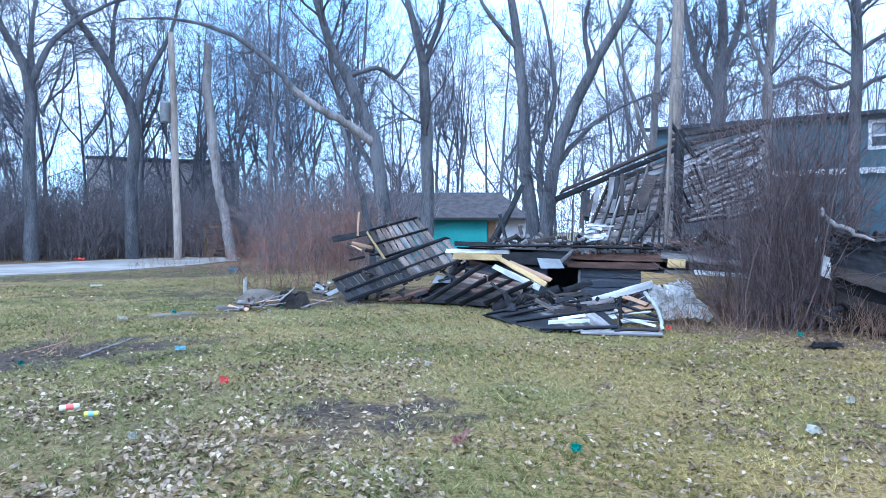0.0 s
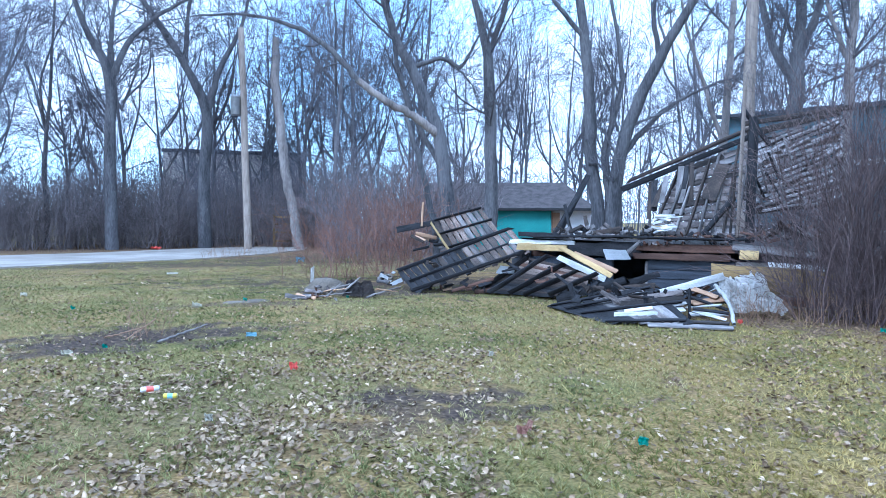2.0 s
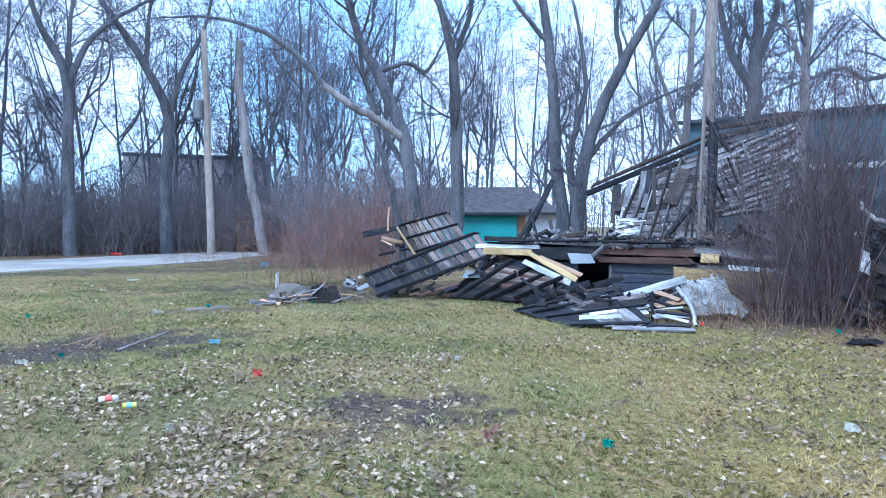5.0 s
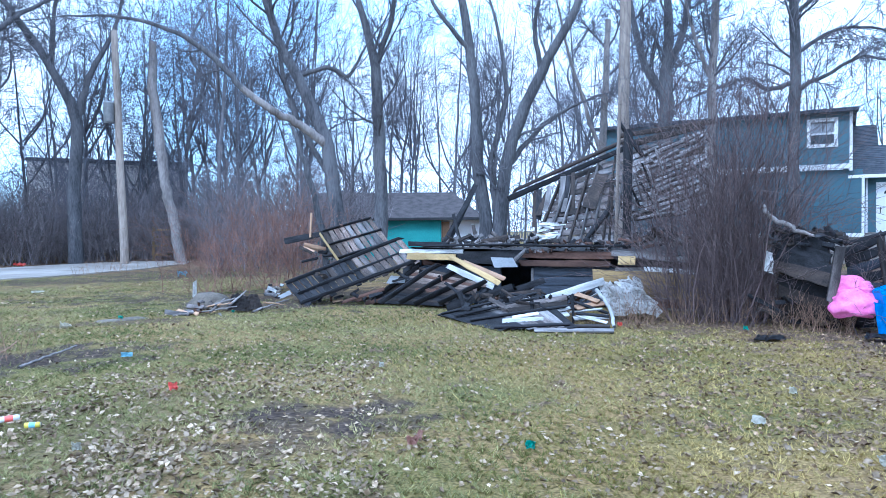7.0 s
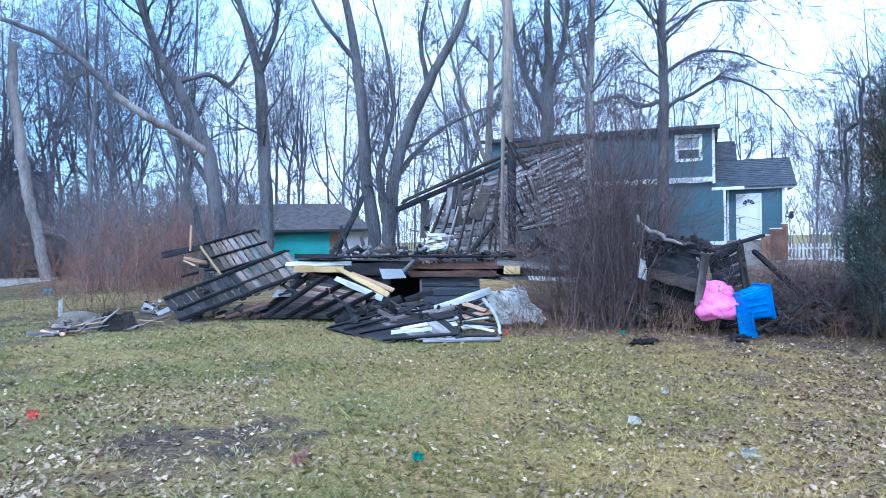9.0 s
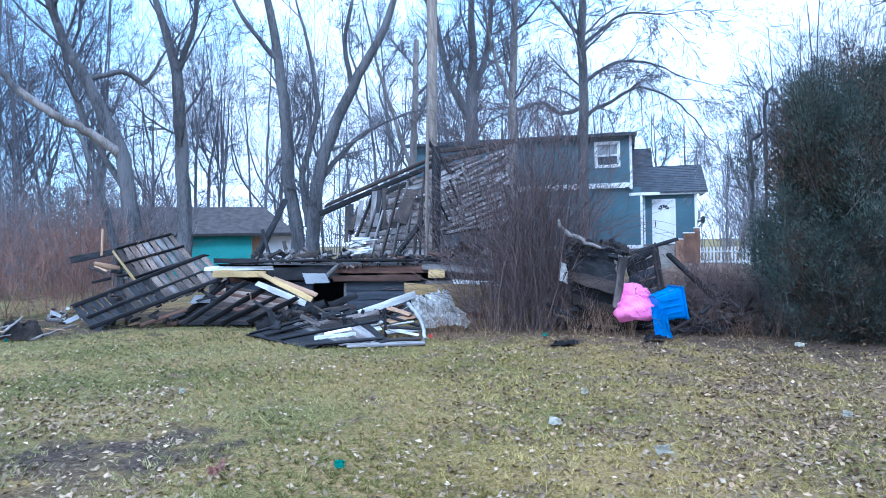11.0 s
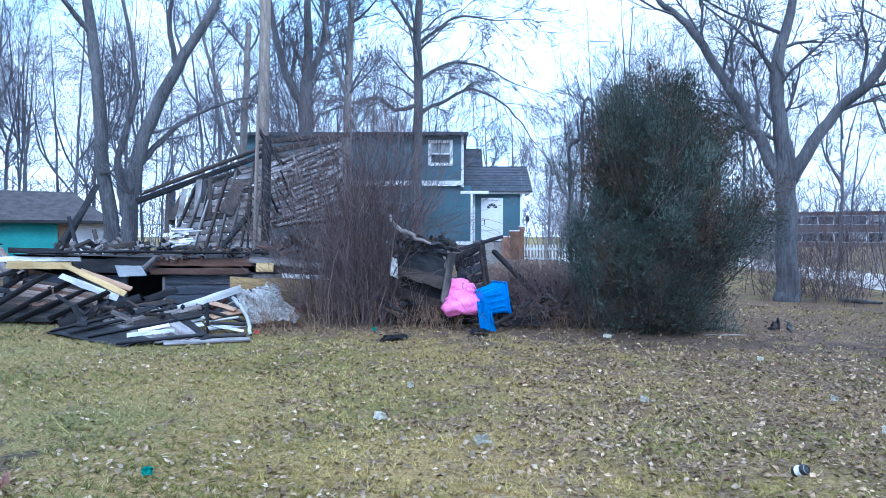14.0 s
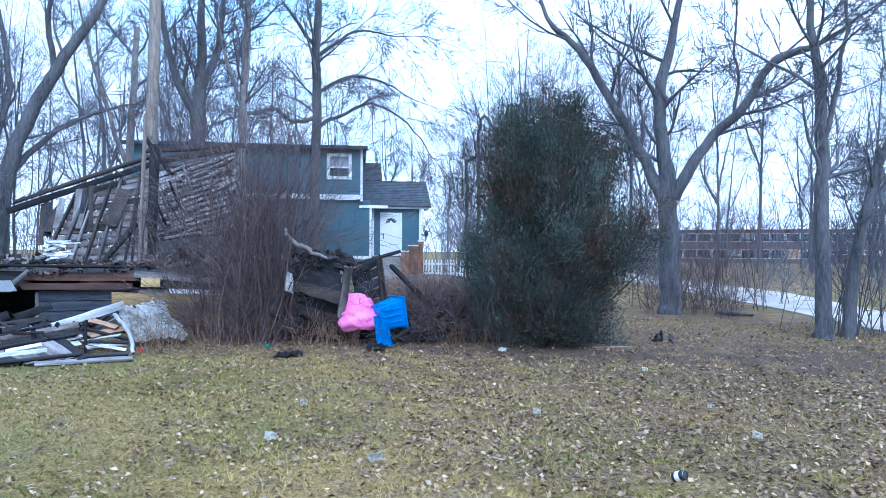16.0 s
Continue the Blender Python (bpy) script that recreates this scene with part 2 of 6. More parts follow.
GRAIN = (1.0, 0.6, 0.6)
# grey and dark bark and twigs carry a bluish haze in their colours
BARK = mat("bark", (0.055, 0.055, 0.060), (0.165, 0.162, 0.168), 2.6, 24, 0.9, 1.0, (1, 1, 0.22), dist=0.04)
BARK_PALE = mat("pale_bark", (0.17, 0.15, 0.14), (0.40, 0.36, 0.335), 2.2, 22, 0.9, 0.7, (1, 1, 0.22), dist=0.02, stain=0.35)
BARK_DARK = mat("dark_bark", (0.052, 0.052, 0.058), (0.155, 0.152, 0.160), 2.6, 24, 0.9, 0.8, (1, 1, 0.22), dist=0.03)
# the far woods are coloured paler and bluer still, as painted distance haze
BARK_HAZED = mat("hazed_far_bark", (0.070, 0.069, 0.077), (0.165, 0.16, 0.17), 1.6, 14, 0.9, 0.5, (1, 1, 0.25), dist=0.02)
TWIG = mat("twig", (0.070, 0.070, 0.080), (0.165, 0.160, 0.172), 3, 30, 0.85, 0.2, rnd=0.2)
TWIG_HAZED = mat("hazed_far_twig", (0.090, 0.090, 0.106), (0.185, 0.180, 0.204), 3, 30, 0.85, 0.2, rnd=0.25)
SHRUB = mat("shrub_stem", (0.062, 0.044, 0.043), (0.185, 0.135, 0.126), 3, 30, 0.85, 0.2, island=0.4)
SHRUB_RED = mat("red_stem", (0.165, 0.082, 0.058), (0.32, 0.185, 0.135), 3, 30, 0.85, 0.2, island=0.35)
POLE = mat("pole_wood", (0.19, 0.155, 0.125), (0.41, 0.345, 0.29), 1.5, 20, 0.85, 0.4, (1, 1, 0.12), stain=0.3)
CHAR = mat("charred_wood", (0.008, 0.008, 0.009), (0.034, 0.034, 0.038), 4, 40, 0.75, 0.7, GRAIN, rnd=0.4, spec=0.25)
CHAR_BROWN = mat("scorched_wood", (0.012, 0.010, 0.009), (0.058, 0.042, 0.033), 3, 30, 0.75, 0.5, GRAIN, rnd=0.4)
BROWN = mat("brown_board", (0.09, 0.045, 0.03), (0.20, 0.11, 0.075), 3, 30, 0.8, 0.4, GRAIN, stain=0.5)
GREY = mat("weathered_board", (0.13, 0.12, 0.115), (0.32, 0.30, 0.29), 3, 30, 0.85, 0.4, GRAIN, rnd=0.35, stain=0.5)
SHEATH = mat("sheathing_board", (0.09, 0.075, 0.068), (0.30, 0.26, 0.24), 2, 24, 0.85, 0.4, GRAIN, rnd=0.45, stain=0.7)
LATH = mat("lath_strip", (0.11, 0.10, 0.098), (0.33, 0.305, 0.295), 3, 30, 0.85, 0.4, GRAIN, rnd=0.5, stain=0.6)
TAN = mat("raw_board", (0.34, 0.20, 0.11), (0.52, 0.34, 0.21), 3, 30, 0.75, 0.3, GRAIN, rnd=0.3)
YELLOW = mat("yellow_board", (0.46, 0.31, 0.12), (0.68, 0.50, 0.23), 2, 24, 0.8, 0.3, GRAIN, rnd=0.2, stain=0.35)
YELLOW_DULL = mat("dull_yellow_board", (0.20, 0.13, 0.05), (0.42, 0.29, 0.12), 2, 24, 0.8, 0.3, GRAIN, rnd=0.2, stain=0.6)
WHITE = mat("white_painted_wood", (0.50, 0.50, 0.49), (0.84, 0.84, 0.82), 2.5, 24, 0.7, 0.3, GRAIN, rnd=0.2, stain=0.5)
SHEET = mat("grey_sheet", (0.34, 0.36, 0.37), (0.48, 0.49, 0.50), 2, 24, 0.7, 0.2, rnd=0.1)
DARK_BLUE = mat("dark_block", (0.018, 0.022, 0.030), (0.055, 0.065, 0.085), 4, 40, 0.7, 0.5, rnd=0.3)
SIDING = mat("blue_siding", (0.058, 0.122, 0.158), (0.080, 0.155, 0.192), 0.8, 20, 0.6, 0.1, rnd=0.05)
TRIM = mat("white_trim", (0.74, 0.75, 0.77), (0.84, 0.84, 0.85), 1, 20, 0.55, 0.1, rnd=0.04)
ROOF = mat("dark_shingle", (0.030, 0.036, 0.046), (0.075, 0.082, 0.098), 3, 26, 0.9, 0.5, rnd=0.1)
BRICK = mat("brown_brick", (0.16, 0.085, 0.055), (0.30, 0.17, 0.11), 3, 26, 0.9, 0.4, rnd=0.25)
BLOCK = mat("foundation_block", (0.22, 0.20, 0.18), (0.36, 0.33, 0.30), 2, 26, 0.9, 0.4, rnd=0.1)
TEAL = mat("teal_siding", (0.05, 0.28, 0.26), (0.075, 0.37, 0.345), 0.8, 20, 0.6, 0.1, rnd=0.05)
FAR_WALL = mat("far_grey_wall", (0.50, 0.46, 0.43), (0.64, 0.59, 0.56), 0.3, 6, 0.9, 0.1, stain=0.25)
FAR_BRICK = mat("far_brick_wall", (0.17, 0.115, 0.095), (0.25, 0.175, 0.15), 0.3, 6, 0.9, 0.1)
CONCRETE = mat("concrete", (0.38, 0.34, 0.29), (0.56, 0.51, 0.45), 0.8, 14, 0.9, 0.3, stain=0.25, world_space=True)
GLASS = mat("dark_glass", (0.02, 0.025, 0.03), (0.05, 0.06, 0.07), 1, 5, 0.08, 0.0, spec=0.8)
METAL = mat("grey_metal", (0.30, 0.31, 0.32), (0.45, 0.46, 0.47), 3, 20, 0.45, 0.1, metal=0.6)
BLACK = mat("black_metal", (0.015, 0.015, 0.017), (0.04, 0.04, 0.042), 3, 20, 0.5, 0.1)
PINK = mat("pink_plastic_bag", (0.78, 0.16, 0.42), (0.88, 0.26, 0.54), 4, 30, 0.35, 0.5, rnd=0.05)
BLUE = mat("blue_plastic", (0.0, 0.20, 0.62), (0.01, 0.27, 0.74), 4, 30, 0.35, 0.2, rnd=0.05, stain=0.25)
CLOTH = mat("white_plastic_sheet", (0.56, 0.53, 0.48), (0.90, 0.89, 0.87), 2.2, 24, 0.55, 0.3, stain=0.18)
PAPER = mat("pale_paper", (0.42, 0.40, 0.32), (0.66, 0.63, 0.52), 4, 24, 0.7, 0.4)
STONE = mat("grey_stone", (0.10, 0.085, 0.068), (0.21, 0.18, 0.145), 3, 30, 0.9, 0.5, rnd=0.2)
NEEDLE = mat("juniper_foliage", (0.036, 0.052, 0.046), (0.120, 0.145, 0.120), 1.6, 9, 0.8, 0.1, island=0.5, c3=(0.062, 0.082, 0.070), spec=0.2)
NEEDLE_DARK = mat("darker_juniper_foliage", (0.026, 0.034, 0.028), (0.084, 0.092, 0.070), 1.6, 9, 0.85, 0.1, island=0.5, spec=0.15)
NEEDLE_BROWN = mat("browned_juniper", (0.060, 0.045, 0.036), (0.17, 0.115, 0.082), 1.6, 9, 0.85, 0.1, island=0.5, spec=0.15)
LEAF = mat("dead_leaf", (0.130, 0.083, 0.048), (0.49, 0.385, 0.270), 3, 30, 0.85, 0.3, island=0.5, world_space=True, c3=(0.28, 0.205, 0.125))
LEAF_BROWN = mat("brown_dead_leaf", (0.110, 0.064, 0.034), (0.43, 0.305, 0.185), 3, 30, 0.85, 0.3, island=0.5, world_space=True, c3=(0.235, 0.155, 0.088))
GRASS_GREEN = mat("green_grass_blade", (0.098, 0.118, 0.034), (0.385, 0.330, 0.150), 0.5, 9, 0.8, 0.0, island=0.45, world_space=True, c3=(0.245, 0.232, 0.092), spec=0.15)
GRASS = mat("grass_blade", (0.122, 0.122, 0.027), (0.46, 0.350, 0.130), 0.5, 9, 0.8, 0.0, island=0.45, world_space=True, c3=(0.31, 0.245, 0.078), spec=0.15)
DRY = mat("dry_stalk", (0.20, 0.115, 0.07), (0.38, 0.255, 0.165), 2, 20, 0.8, 0.0, island=0.3)


# ---- ground, roads ----
def node_ellipse(n, l, pos, cx, cy, rx, ry, turn, wob, soft=0.35):
    """A mask of 1 inside a ragged ellipse on the ground."""
    mp = n.new("ShaderNodeMapping")
    mp.vector_type = "TEXTURE"
    mp.inputs["Location"].default_value = (cx, cy, 0)
    mp.inputs["Rotation"].default_value = (0, 0, radians(turn))
    mp.inputs["Scale"].default_value = (rx, ry, 1)
    l.new(pos, mp.inputs["Vector"])
    ln = n.new("ShaderNodeVectorMath")
    ln.operation = "LENGTH"
    l.new(mp.outputs["Vector"], ln.inputs[0])
    ad = n.new("ShaderNodeMath")
    ad.operation = "ADD"
    l.new(ln.outputs["Value"], ad.inputs[0])
    l.new(wob, ad.inputs[1])
    mr = n.new("ShaderNodeMapRange")
    mr.inputs["From Min"].default_value, mr.inputs["From Max"].default_value = 1.0 + soft, 1.0 - soft
    l.new(ad.outputs[0], mr.inputs["Value"])
    return mr.outputs["Result"]


# bare or littered patches, the one at bearing 72 painting shadowed ground as dark soil: bearing, distance, half sizes
# across and along, strength
DIRT_AND_SHADE = [(48.5, 11.0, 2.6, 0.7, 0.6), (72, 11.8, 2.2, 1.6, 0.7), (-4.6, 6.2, 0.75, 0.42, 0.95), (-7.4, 5.75, 0.62, 0.36, 0.8), (-1.6, 5.7, 0.4, 0.3, 0.7), (-9.6, 5.2, 0.6, 0.3, 0.6), (-28.5, 10.2, 1.9, 0.95, 0.95), (-33, 9.6, 1.3, 0.5, 0.8), (-20, 13.5, 1.6, 0.35, 0.7),
        (-10.5, 15.5, 2.2, 1.0, 0.8), (-25, 26.6, 9.0, 1.8, 0.75), (-17, 30, 4.0, 3.0, 0.6), (-2, 17.5, 7.0, 2.2, 0.85)]
LITTER = [(37, 11.7, 5.0, 1.0, 0.9), (49, 11.4, 2.6, 1.0, 0.95), (52, 13.5, 5.5, 3.6, 0.9), (62, 14.5, 7.5, 7.0, 0.85), (33, 13.2, 6.5, 2.0, 0.95), (70, 8.0, 4.0, 4.0, 0.7), (20, 12.6, 2.5, 1.0, 0.8), (-30, 6.0, 2.2, 1.6, 0.35), (-30, 44, 30, 9, 0.9), (0, 46, 30, 22, 0.8), (68, 80, 45, 45, 0.75)]


def ground_material():
    m = bpy.data.materials.new("lawn")
    m.use_nodes = True
    n, l = m.node_tree.nodes, m.node_tree.links
    pos = n.new("ShaderNodeNewGeometry").outputs["Position"]

    def noise_out(scale, detail=6.0):
        q = n.new("ShaderNodeTexNoise")
        q.inputs["Scale"].default_value, q.inputs["Detail"].default_value = scale, detail
        l.new(pos, q.inputs["Vector"])
        return q.outputs["Fac"]

    def ramp(fac, *stops):
        r = n.new("ShaderNodeValToRGB")
        els = r.color_ramp.elements
        els[0].position, els[0].color = stops[0][0], (*stops[0][1], 1)
        els[1].position, els[1].color = stops[-1][0], (*stops[-1][1], 1)
        for p, c in stops[1:-1]:
            els.new(p).color = (*c, 1)
        l.new(fac, r.inputs["Fac"])
        return r.outputs["Color"]

    def mix(fac, a, b):
        x = n.new("ShaderNodeMix")
        x.data_type = "RGBA"
        l.new(fac, x.inputs["Factor"])
        l.new(a, x.inputs["A"])
        l.new(b, x.inputs["B"])
        return x.outputs["Result"]

    fine = noise_out(38.0)
    turf = ramp(fine, (0.3, (0.092, 0.063, 0.027)), (0.5, (0.245, 0.168, 0.066)), (0.7, (0.42, 0.288, 0.125)))
    green = ramp(fine, (0.3, (0.058, 0.055, 0.019)), (0.52, (0.152, 0.138, 0.044)), (0.72, (0.275, 0.22, 0.084)))
    patch = ramp(noise_out(0.42), (0.42, (0, 0, 0)), (0.60, (1, 1, 1)))
    base = mix(patch, turf, green)
    soil = ramp(noise_out(22.0), (0.35, (0.026, 0.019, 0.016)), (0.58, (0.088, 0.064, 0.049)), (0.75, (0.19, 0.15, 0.12)))
    mulch = ramp(noise_out(30.0), (0.32, (0.045, 0.029, 0.019)), (0.5, (0.135, 0.088, 0.056)), (0.68, (0.30, 0.215, 0.145)))
    w = n.new("ShaderNodeMapRange")
    w.inputs["To Min"].default_value, w.inputs["To Max"].default_value = -2.0, 2.0
    l.new(noise_out(2.1), w.inputs["Value"])
    for rows, colour in ((LITTER, mulch), (DIRT_AND_SHADE, soil)):
        for b, d, rx, ry, k in rows:
            p = at(b, d)
            f = node_ellipse(n, l, pos, p.x, p.y, rx, ry, -b, w.outputs["Result"])
            sc = n.new("ShaderNodeMath")
            sc.operation = "MULTIPLY"
            sc.inputs[1].default_value = k
            l.new(f, sc.inputs[0])
            base = mix(sc.outputs[0], base, colour)
    bsdf = n["Principled BSDF"]
    bsdf.inputs["Roughness"].default_value = 0.95
    bsdf.inputs["Specular IOR Level"].default_value = 0.15
    l.new(base, bsdf.inputs["Base Color"])
    bp = n.new("ShaderNodeBump")
    bp.inputs["Strength"].default_value, bp.inputs["Distance"].default_value = 0.7, 0.03
    l.new(fine, bp.inputs["Height"])
    l.new(bp.outputs["Normal"], bsdf.inputs["Normal"])
    return m


def relief(x, y):
    """The ground's height: small humps near the path, flat further off."""
    r = math.hypot(x, y)
    k = max(0.0, 1.0 - r / 40.0)
    return k * (0.05 * noise.noise((x * 0.35, y * 0.35, 0)) + 0.03 * noise.noise((x * 1.3, y * 1.3, 5)))


rings = [0.0, 1.0] + [1.0 + 0.35 * i for i in range(1, 60)] + [22 * 1.22 ** i for i in range(1, 24)]
SEG = 180
gv, gf = [], []
for r in rings:
    for k in range(SEG):
        a = 2 * math.pi * k / SEG
        x, y = r * math.sin(a), r * math.cos(a)
        gv.append((x, y, relief(x, y)))
for i in range(len(rings) - 1):
    for k in range(SEG):
        gf.append((i * SEG + k, i * SEG + (k + 1) % SEG, (i + 1) * SEG + (k + 1) % SEG, (i + 1) * SEG + k))
gm = smooth(mesh_np("ground", gv, gf))
gm.flip_normals()
solo("ground", gm, ground_material(), Matrix(), "patchy winter lawn with bare earth and dead leaves", "ground", kind="structure")


def slab(name, near, far, thick, material, label):
    """A paved strip between a near and a far edge, as a real step above the ground."""
    bm = bmesh.new()
    pts = [at(b, d) for b, d in near] + [at(b, d) for b, d in reversed(far)]
    lo = [bm.verts.new((p.x, p.y, -0.15)) for p in pts]
    hi = [bm.verts.new((p.x, p.y, thick)) for p in pts]
    bm.faces.new(hi)
    for i in range(len(pts)):
        j = (i + 1) % len(pts)
        bm.faces.new((lo[i], lo[j], hi[j], hi[i]))
    bmesh.ops.recalc_face_normals(bm, faces=bm.faces[:])
    return solo(name, bm, material, Matrix(), label, "road", kind="structure")


slab("road", [(-60, 24), (-44, 25.5), (-32, 28.2), (-25, 29.8), (-19.5, 33.5), (-16.5, 38)], [(-60, 33), (-44, 35), (-32, 37.0), (-25, 41), (-20, 43.5), (-16, 42)], 0.05, CONCRETE, "pale worn concrete turnaround with dirty edges")
slab("side_road", [(52, 48), (56, 37), (59.9, 28.9), (66, 21.5), (72.3, 16.6), (88, 12.5), (110, 11.5)], [(52, 66), (56, 53), (59.5, 41), (66.5, 30.3), (72.3, 22.0), (88, 17.5), (110, 16.5)], 0.04, CONCRETE, "pale dry concrete street")


# ---- houses ----
def siding_wall(bm, u0, u1, z0, z1, y, holes=(), step=0.115, lap=0.016):
    """Lapped boards facing -y, cut round the holes (u0, u1, z0, z1)."""
    z = z0
    while z < z1 - 0.01:
        t = min(z + step, z1)
        spans = [(u0, u1)]
        for h0, h1, b, c in holes:
            if (z + t) / 2 > b and (z + t) / 2 < c:
                spans = [s for a, e in spans for s in ((a, min(e, h0)), (max(a, h1), e)) if s[1] - s[0] > 0.01]
        for a, e in spans:
            q = [bm.verts.new(v) for v in ((a, y - lap, z), (e, y - lap, z), (e, y - 0.002, t), (a, y - 0.002, t), (a, y, z), (e, y, z))]
            bm.faces.new((q[0], q[1], q[2], q[3]))
            bm.faces.new((q[4], q[5], q[1], q[0]))
        z = t


def frame_parts(parent, u0, u1, z0, z1, y, w, depth, material, name="frame"):
    for a, b, c, d in ((u0, u0 + w, z0, z1), (u1 - w, u1, z0, z1), (u0 + w, u1 - w, z1 - w, z1), (u0 + w, u1 - w, z0, z0 + w)):
        box_part(name, a, b, y, y + depth, c, d, material, parent, bevel=0.006)


def blue_house():
    h = thing("house", facing(33, 35), "two-storey blue lap-sided house with white trim and dark roof", "house")
    # upper storey and lower storey, each with its wall thickness behind the boards
    win = (-1.22, -0.02, 5.02, 6.28)
    bm = bmesh.new()
    siding_wall(bm, -10.3, 0.40, 4.28, 6.55, -0.25, [win])
    box(bm, -10.3, win[0], -0.249, -0.05, 4.28, 6.55)
    box(bm, win[1], 0.40, -0.249, -0.05, 4.28, 6.55)
    box(bm, win[0], win[1], -0.249, -0.05, 4.28, win[2])
    box(bm, win[0], win[1], -0.249, -0.05, win[3], 6.55)
    box(bm, -10.3, -10.1, -0.05, 8, 4.28, 6.55)
    box(bm, 0.2, 0.40, -0.05, 8, 4.28, 6.55)
    part("upper_wall", bm, SIDING, h)["kind"] = "stuff"
    bm = bmesh.new()
    siding_wall(bm, -10.2, 0.90, 1.30, 4.06, 0)
    box(bm, -10.2, 0.90, 0.001, 0.2, 1.30, 4.06)
    box(bm, -10.2, -10.0, 0.2, 8, 1.30, 4.06)
    box(bm, 0.7, 0.90, 0.2, 3, 1.30, 3.7)
    part("lower_wall", bm, SIDING, h)["kind"] = "stuff"
    part_bm = bmesh.new()
    door = (1.49, 2.42, 1.36, 3.39)
    siding_wall(part_bm, 0.90, 3.40, 1.34, 3.72, 0.62, [(1.41, 2.50, 1.34, 3.48)])
    box(part_bm, 0.90, 1.41, 0.621, 0.8, 1.34, 3.72)
    box(part_bm, 2.50, 3.40, 0.621, 0.8, 1.34, 3.72)
    box(part_bm, 1.41, 2.50, 0.621, 0.8, 3.48, 3.72)
    box(part_bm, 3.22, 3.40, 0.8, 6, 1.34, 3.72)
    part("porch_wall", part_bm, SIDING, h)["kind"] = "stuff"
    box_part("foundation", -10.1, 0.85, 0.03, 8, -0.3, 1.18, BLOCK, h, "tan block foundation")
    box_part("foundation", 0.85, 3.35, 0.66, 6, -0.3, 1.30, BLOCK, h, "tan block foundation")
    box_part("sill_band", -10.25, 0.97, -0.06, 0.1, 1.14, 1.31, TRIM, h, bevel=0.01)
    box_part("storey_band", -10.35, 0.45, -0.30, 0.0, 4.08, 4.29, TRIM, h, bevel=0.01)
    box_part("corner_board", 0.40, 0.52, -0.30, -0.10, 3.98, 6.55, TRIM, h, bevel=0.008)
    box_part("corner_board", 0.86, 0.97, -0.04, 0.10, 1.32, 3.72, TRIM, h, bevel=0.008)
    box_part("corner_board", 3.36, 3.47, 0.55, 0.70, 0.2, 3.72, TRIM, h, bevel=0.008)
    box_part("downspout", 1.02, 1.10, 0.50, 0.60, 1.32, 3.72, TRIM, h, bevel=0.01)
    box_part("eave_board", 0.36, 1.75, -0.05, 0.3, 3.66, 3.80, TRIM, h, bevel=0.01)
    box_part("gutter", 1.70, 3.85, 0.36, 0.50, 3.68, 3.84, TRIM, h, bevel=0.02)
    # main roof, low pitched
    bm = bmesh.new()
    v = [bm.verts.new(p) for p in ((-10.7, -0.65, 6.58), (0.75, -0.65, 6.58), (0.75, 4, 7.15), (-10.7, 4, 7.15), (-10.7, 8.6, 6.58), (0.75, 8.6, 6.58))]
    bm.faces.new((v[0], v[1], v[2], v[3])), bm.faces.new((v[3], v[2], v[5], v[4]))
    bmesh.ops.recalc_face_normals(bm, faces=bm.faces[:])
    bmesh.ops.solidify(bm, geom=bm.faces[:], thickness=0.14)
    part("main_roof", bm, ROOF, h)
    box_part("fascia", -10.7, 0.75, -0.70, -0.66, 6.46, 6.62, ROOF, h, bevel=0.01)
    # lower roof over the porch wing with courses of shingles
    for nm, u0, u1, y0, z0, y1, z1 in (("porch_roof", 0.42, 3.95, 0.30, 3.84, 3.2, 5.35), ("rear_roof", 0.53, 1.60, 3.2, 5.36, 5.2, 6.55)):
        bm = bmesh.new()
        n = 15
        for i in range(n):
            a, b = i / n, (i + 1) / n
            ya, yb, za, zb = y0 + (y1 - y0) * a, y0 + (y1 - y0) * b, z0 + (z1 - z0) * a, z0 + (z1 - z0) * b
            q = [bm.verts.new(p) for p in ((u0, ya, za), (u1, ya, za), (u1, yb, zb - 0.02), (u0, yb, zb - 0.02), (u0, ya, za - 0.09), (u1, ya, za - 0.09))]
            bm.faces.new(q[:4])
            bm.faces.new((q[4], q[5], q[1], q[0]))
        box(bm, u0, u1, y1 - 0.1, y1 + 0.02, z0, z1 - 0.03)
        part(nm, bm, ROOF, h)["kind"] = "stuff"
    bm = bmesh.new()
    for x in (3.90,):
        q = [bm.verts.new((x, y, z)) for y, z in ((0.36, 3.72), (3.2, 3.72), (3.2, 5.28))]
        f = bm.faces.new(q)
        r = bmesh.ops.extrude_face_region(bm, geom=[f])
        bmesh.ops.translate(bm, verts=[g for g in r["geom"] if isinstance(g, bmesh.types.BMVert)], vec=(-0.05, 0, 0))
    part("gable_end", bm, SIDING, h)
    # upper window
    w = part("window", bmesh_box(win[0] + 0.15, win[1] - 0.15, -0.16, -0.14, win[2] + 0.15, win[3] - 0.15), GLASS, h, "double-hung sash window with half-drawn white blind")
    frame_parts(w, win[0], win[1], win[2], win[3], -0.31, 0.15, 0.2, TRIM)
    box_part("rail", win[0] + 0.15, win[1] - 0.15, -0.22, -0.165, 5.58, 5.66, TRIM, w)
    box_part("blind", win[0] + 0.16, win[1] - 0.16, -0.20, -0.168, 5.67, 6.12, mat("blind", (0.30, 0.32, 0.35), (0.45, 0.47, 0.5), 4, 30), w, "pale blind")
    # front door with fanlight
    d = box_part("door", door[0], door[1], 0.66, 0.71, door[2], door[3], TRIM, h, "white panelled front door with fanlight")
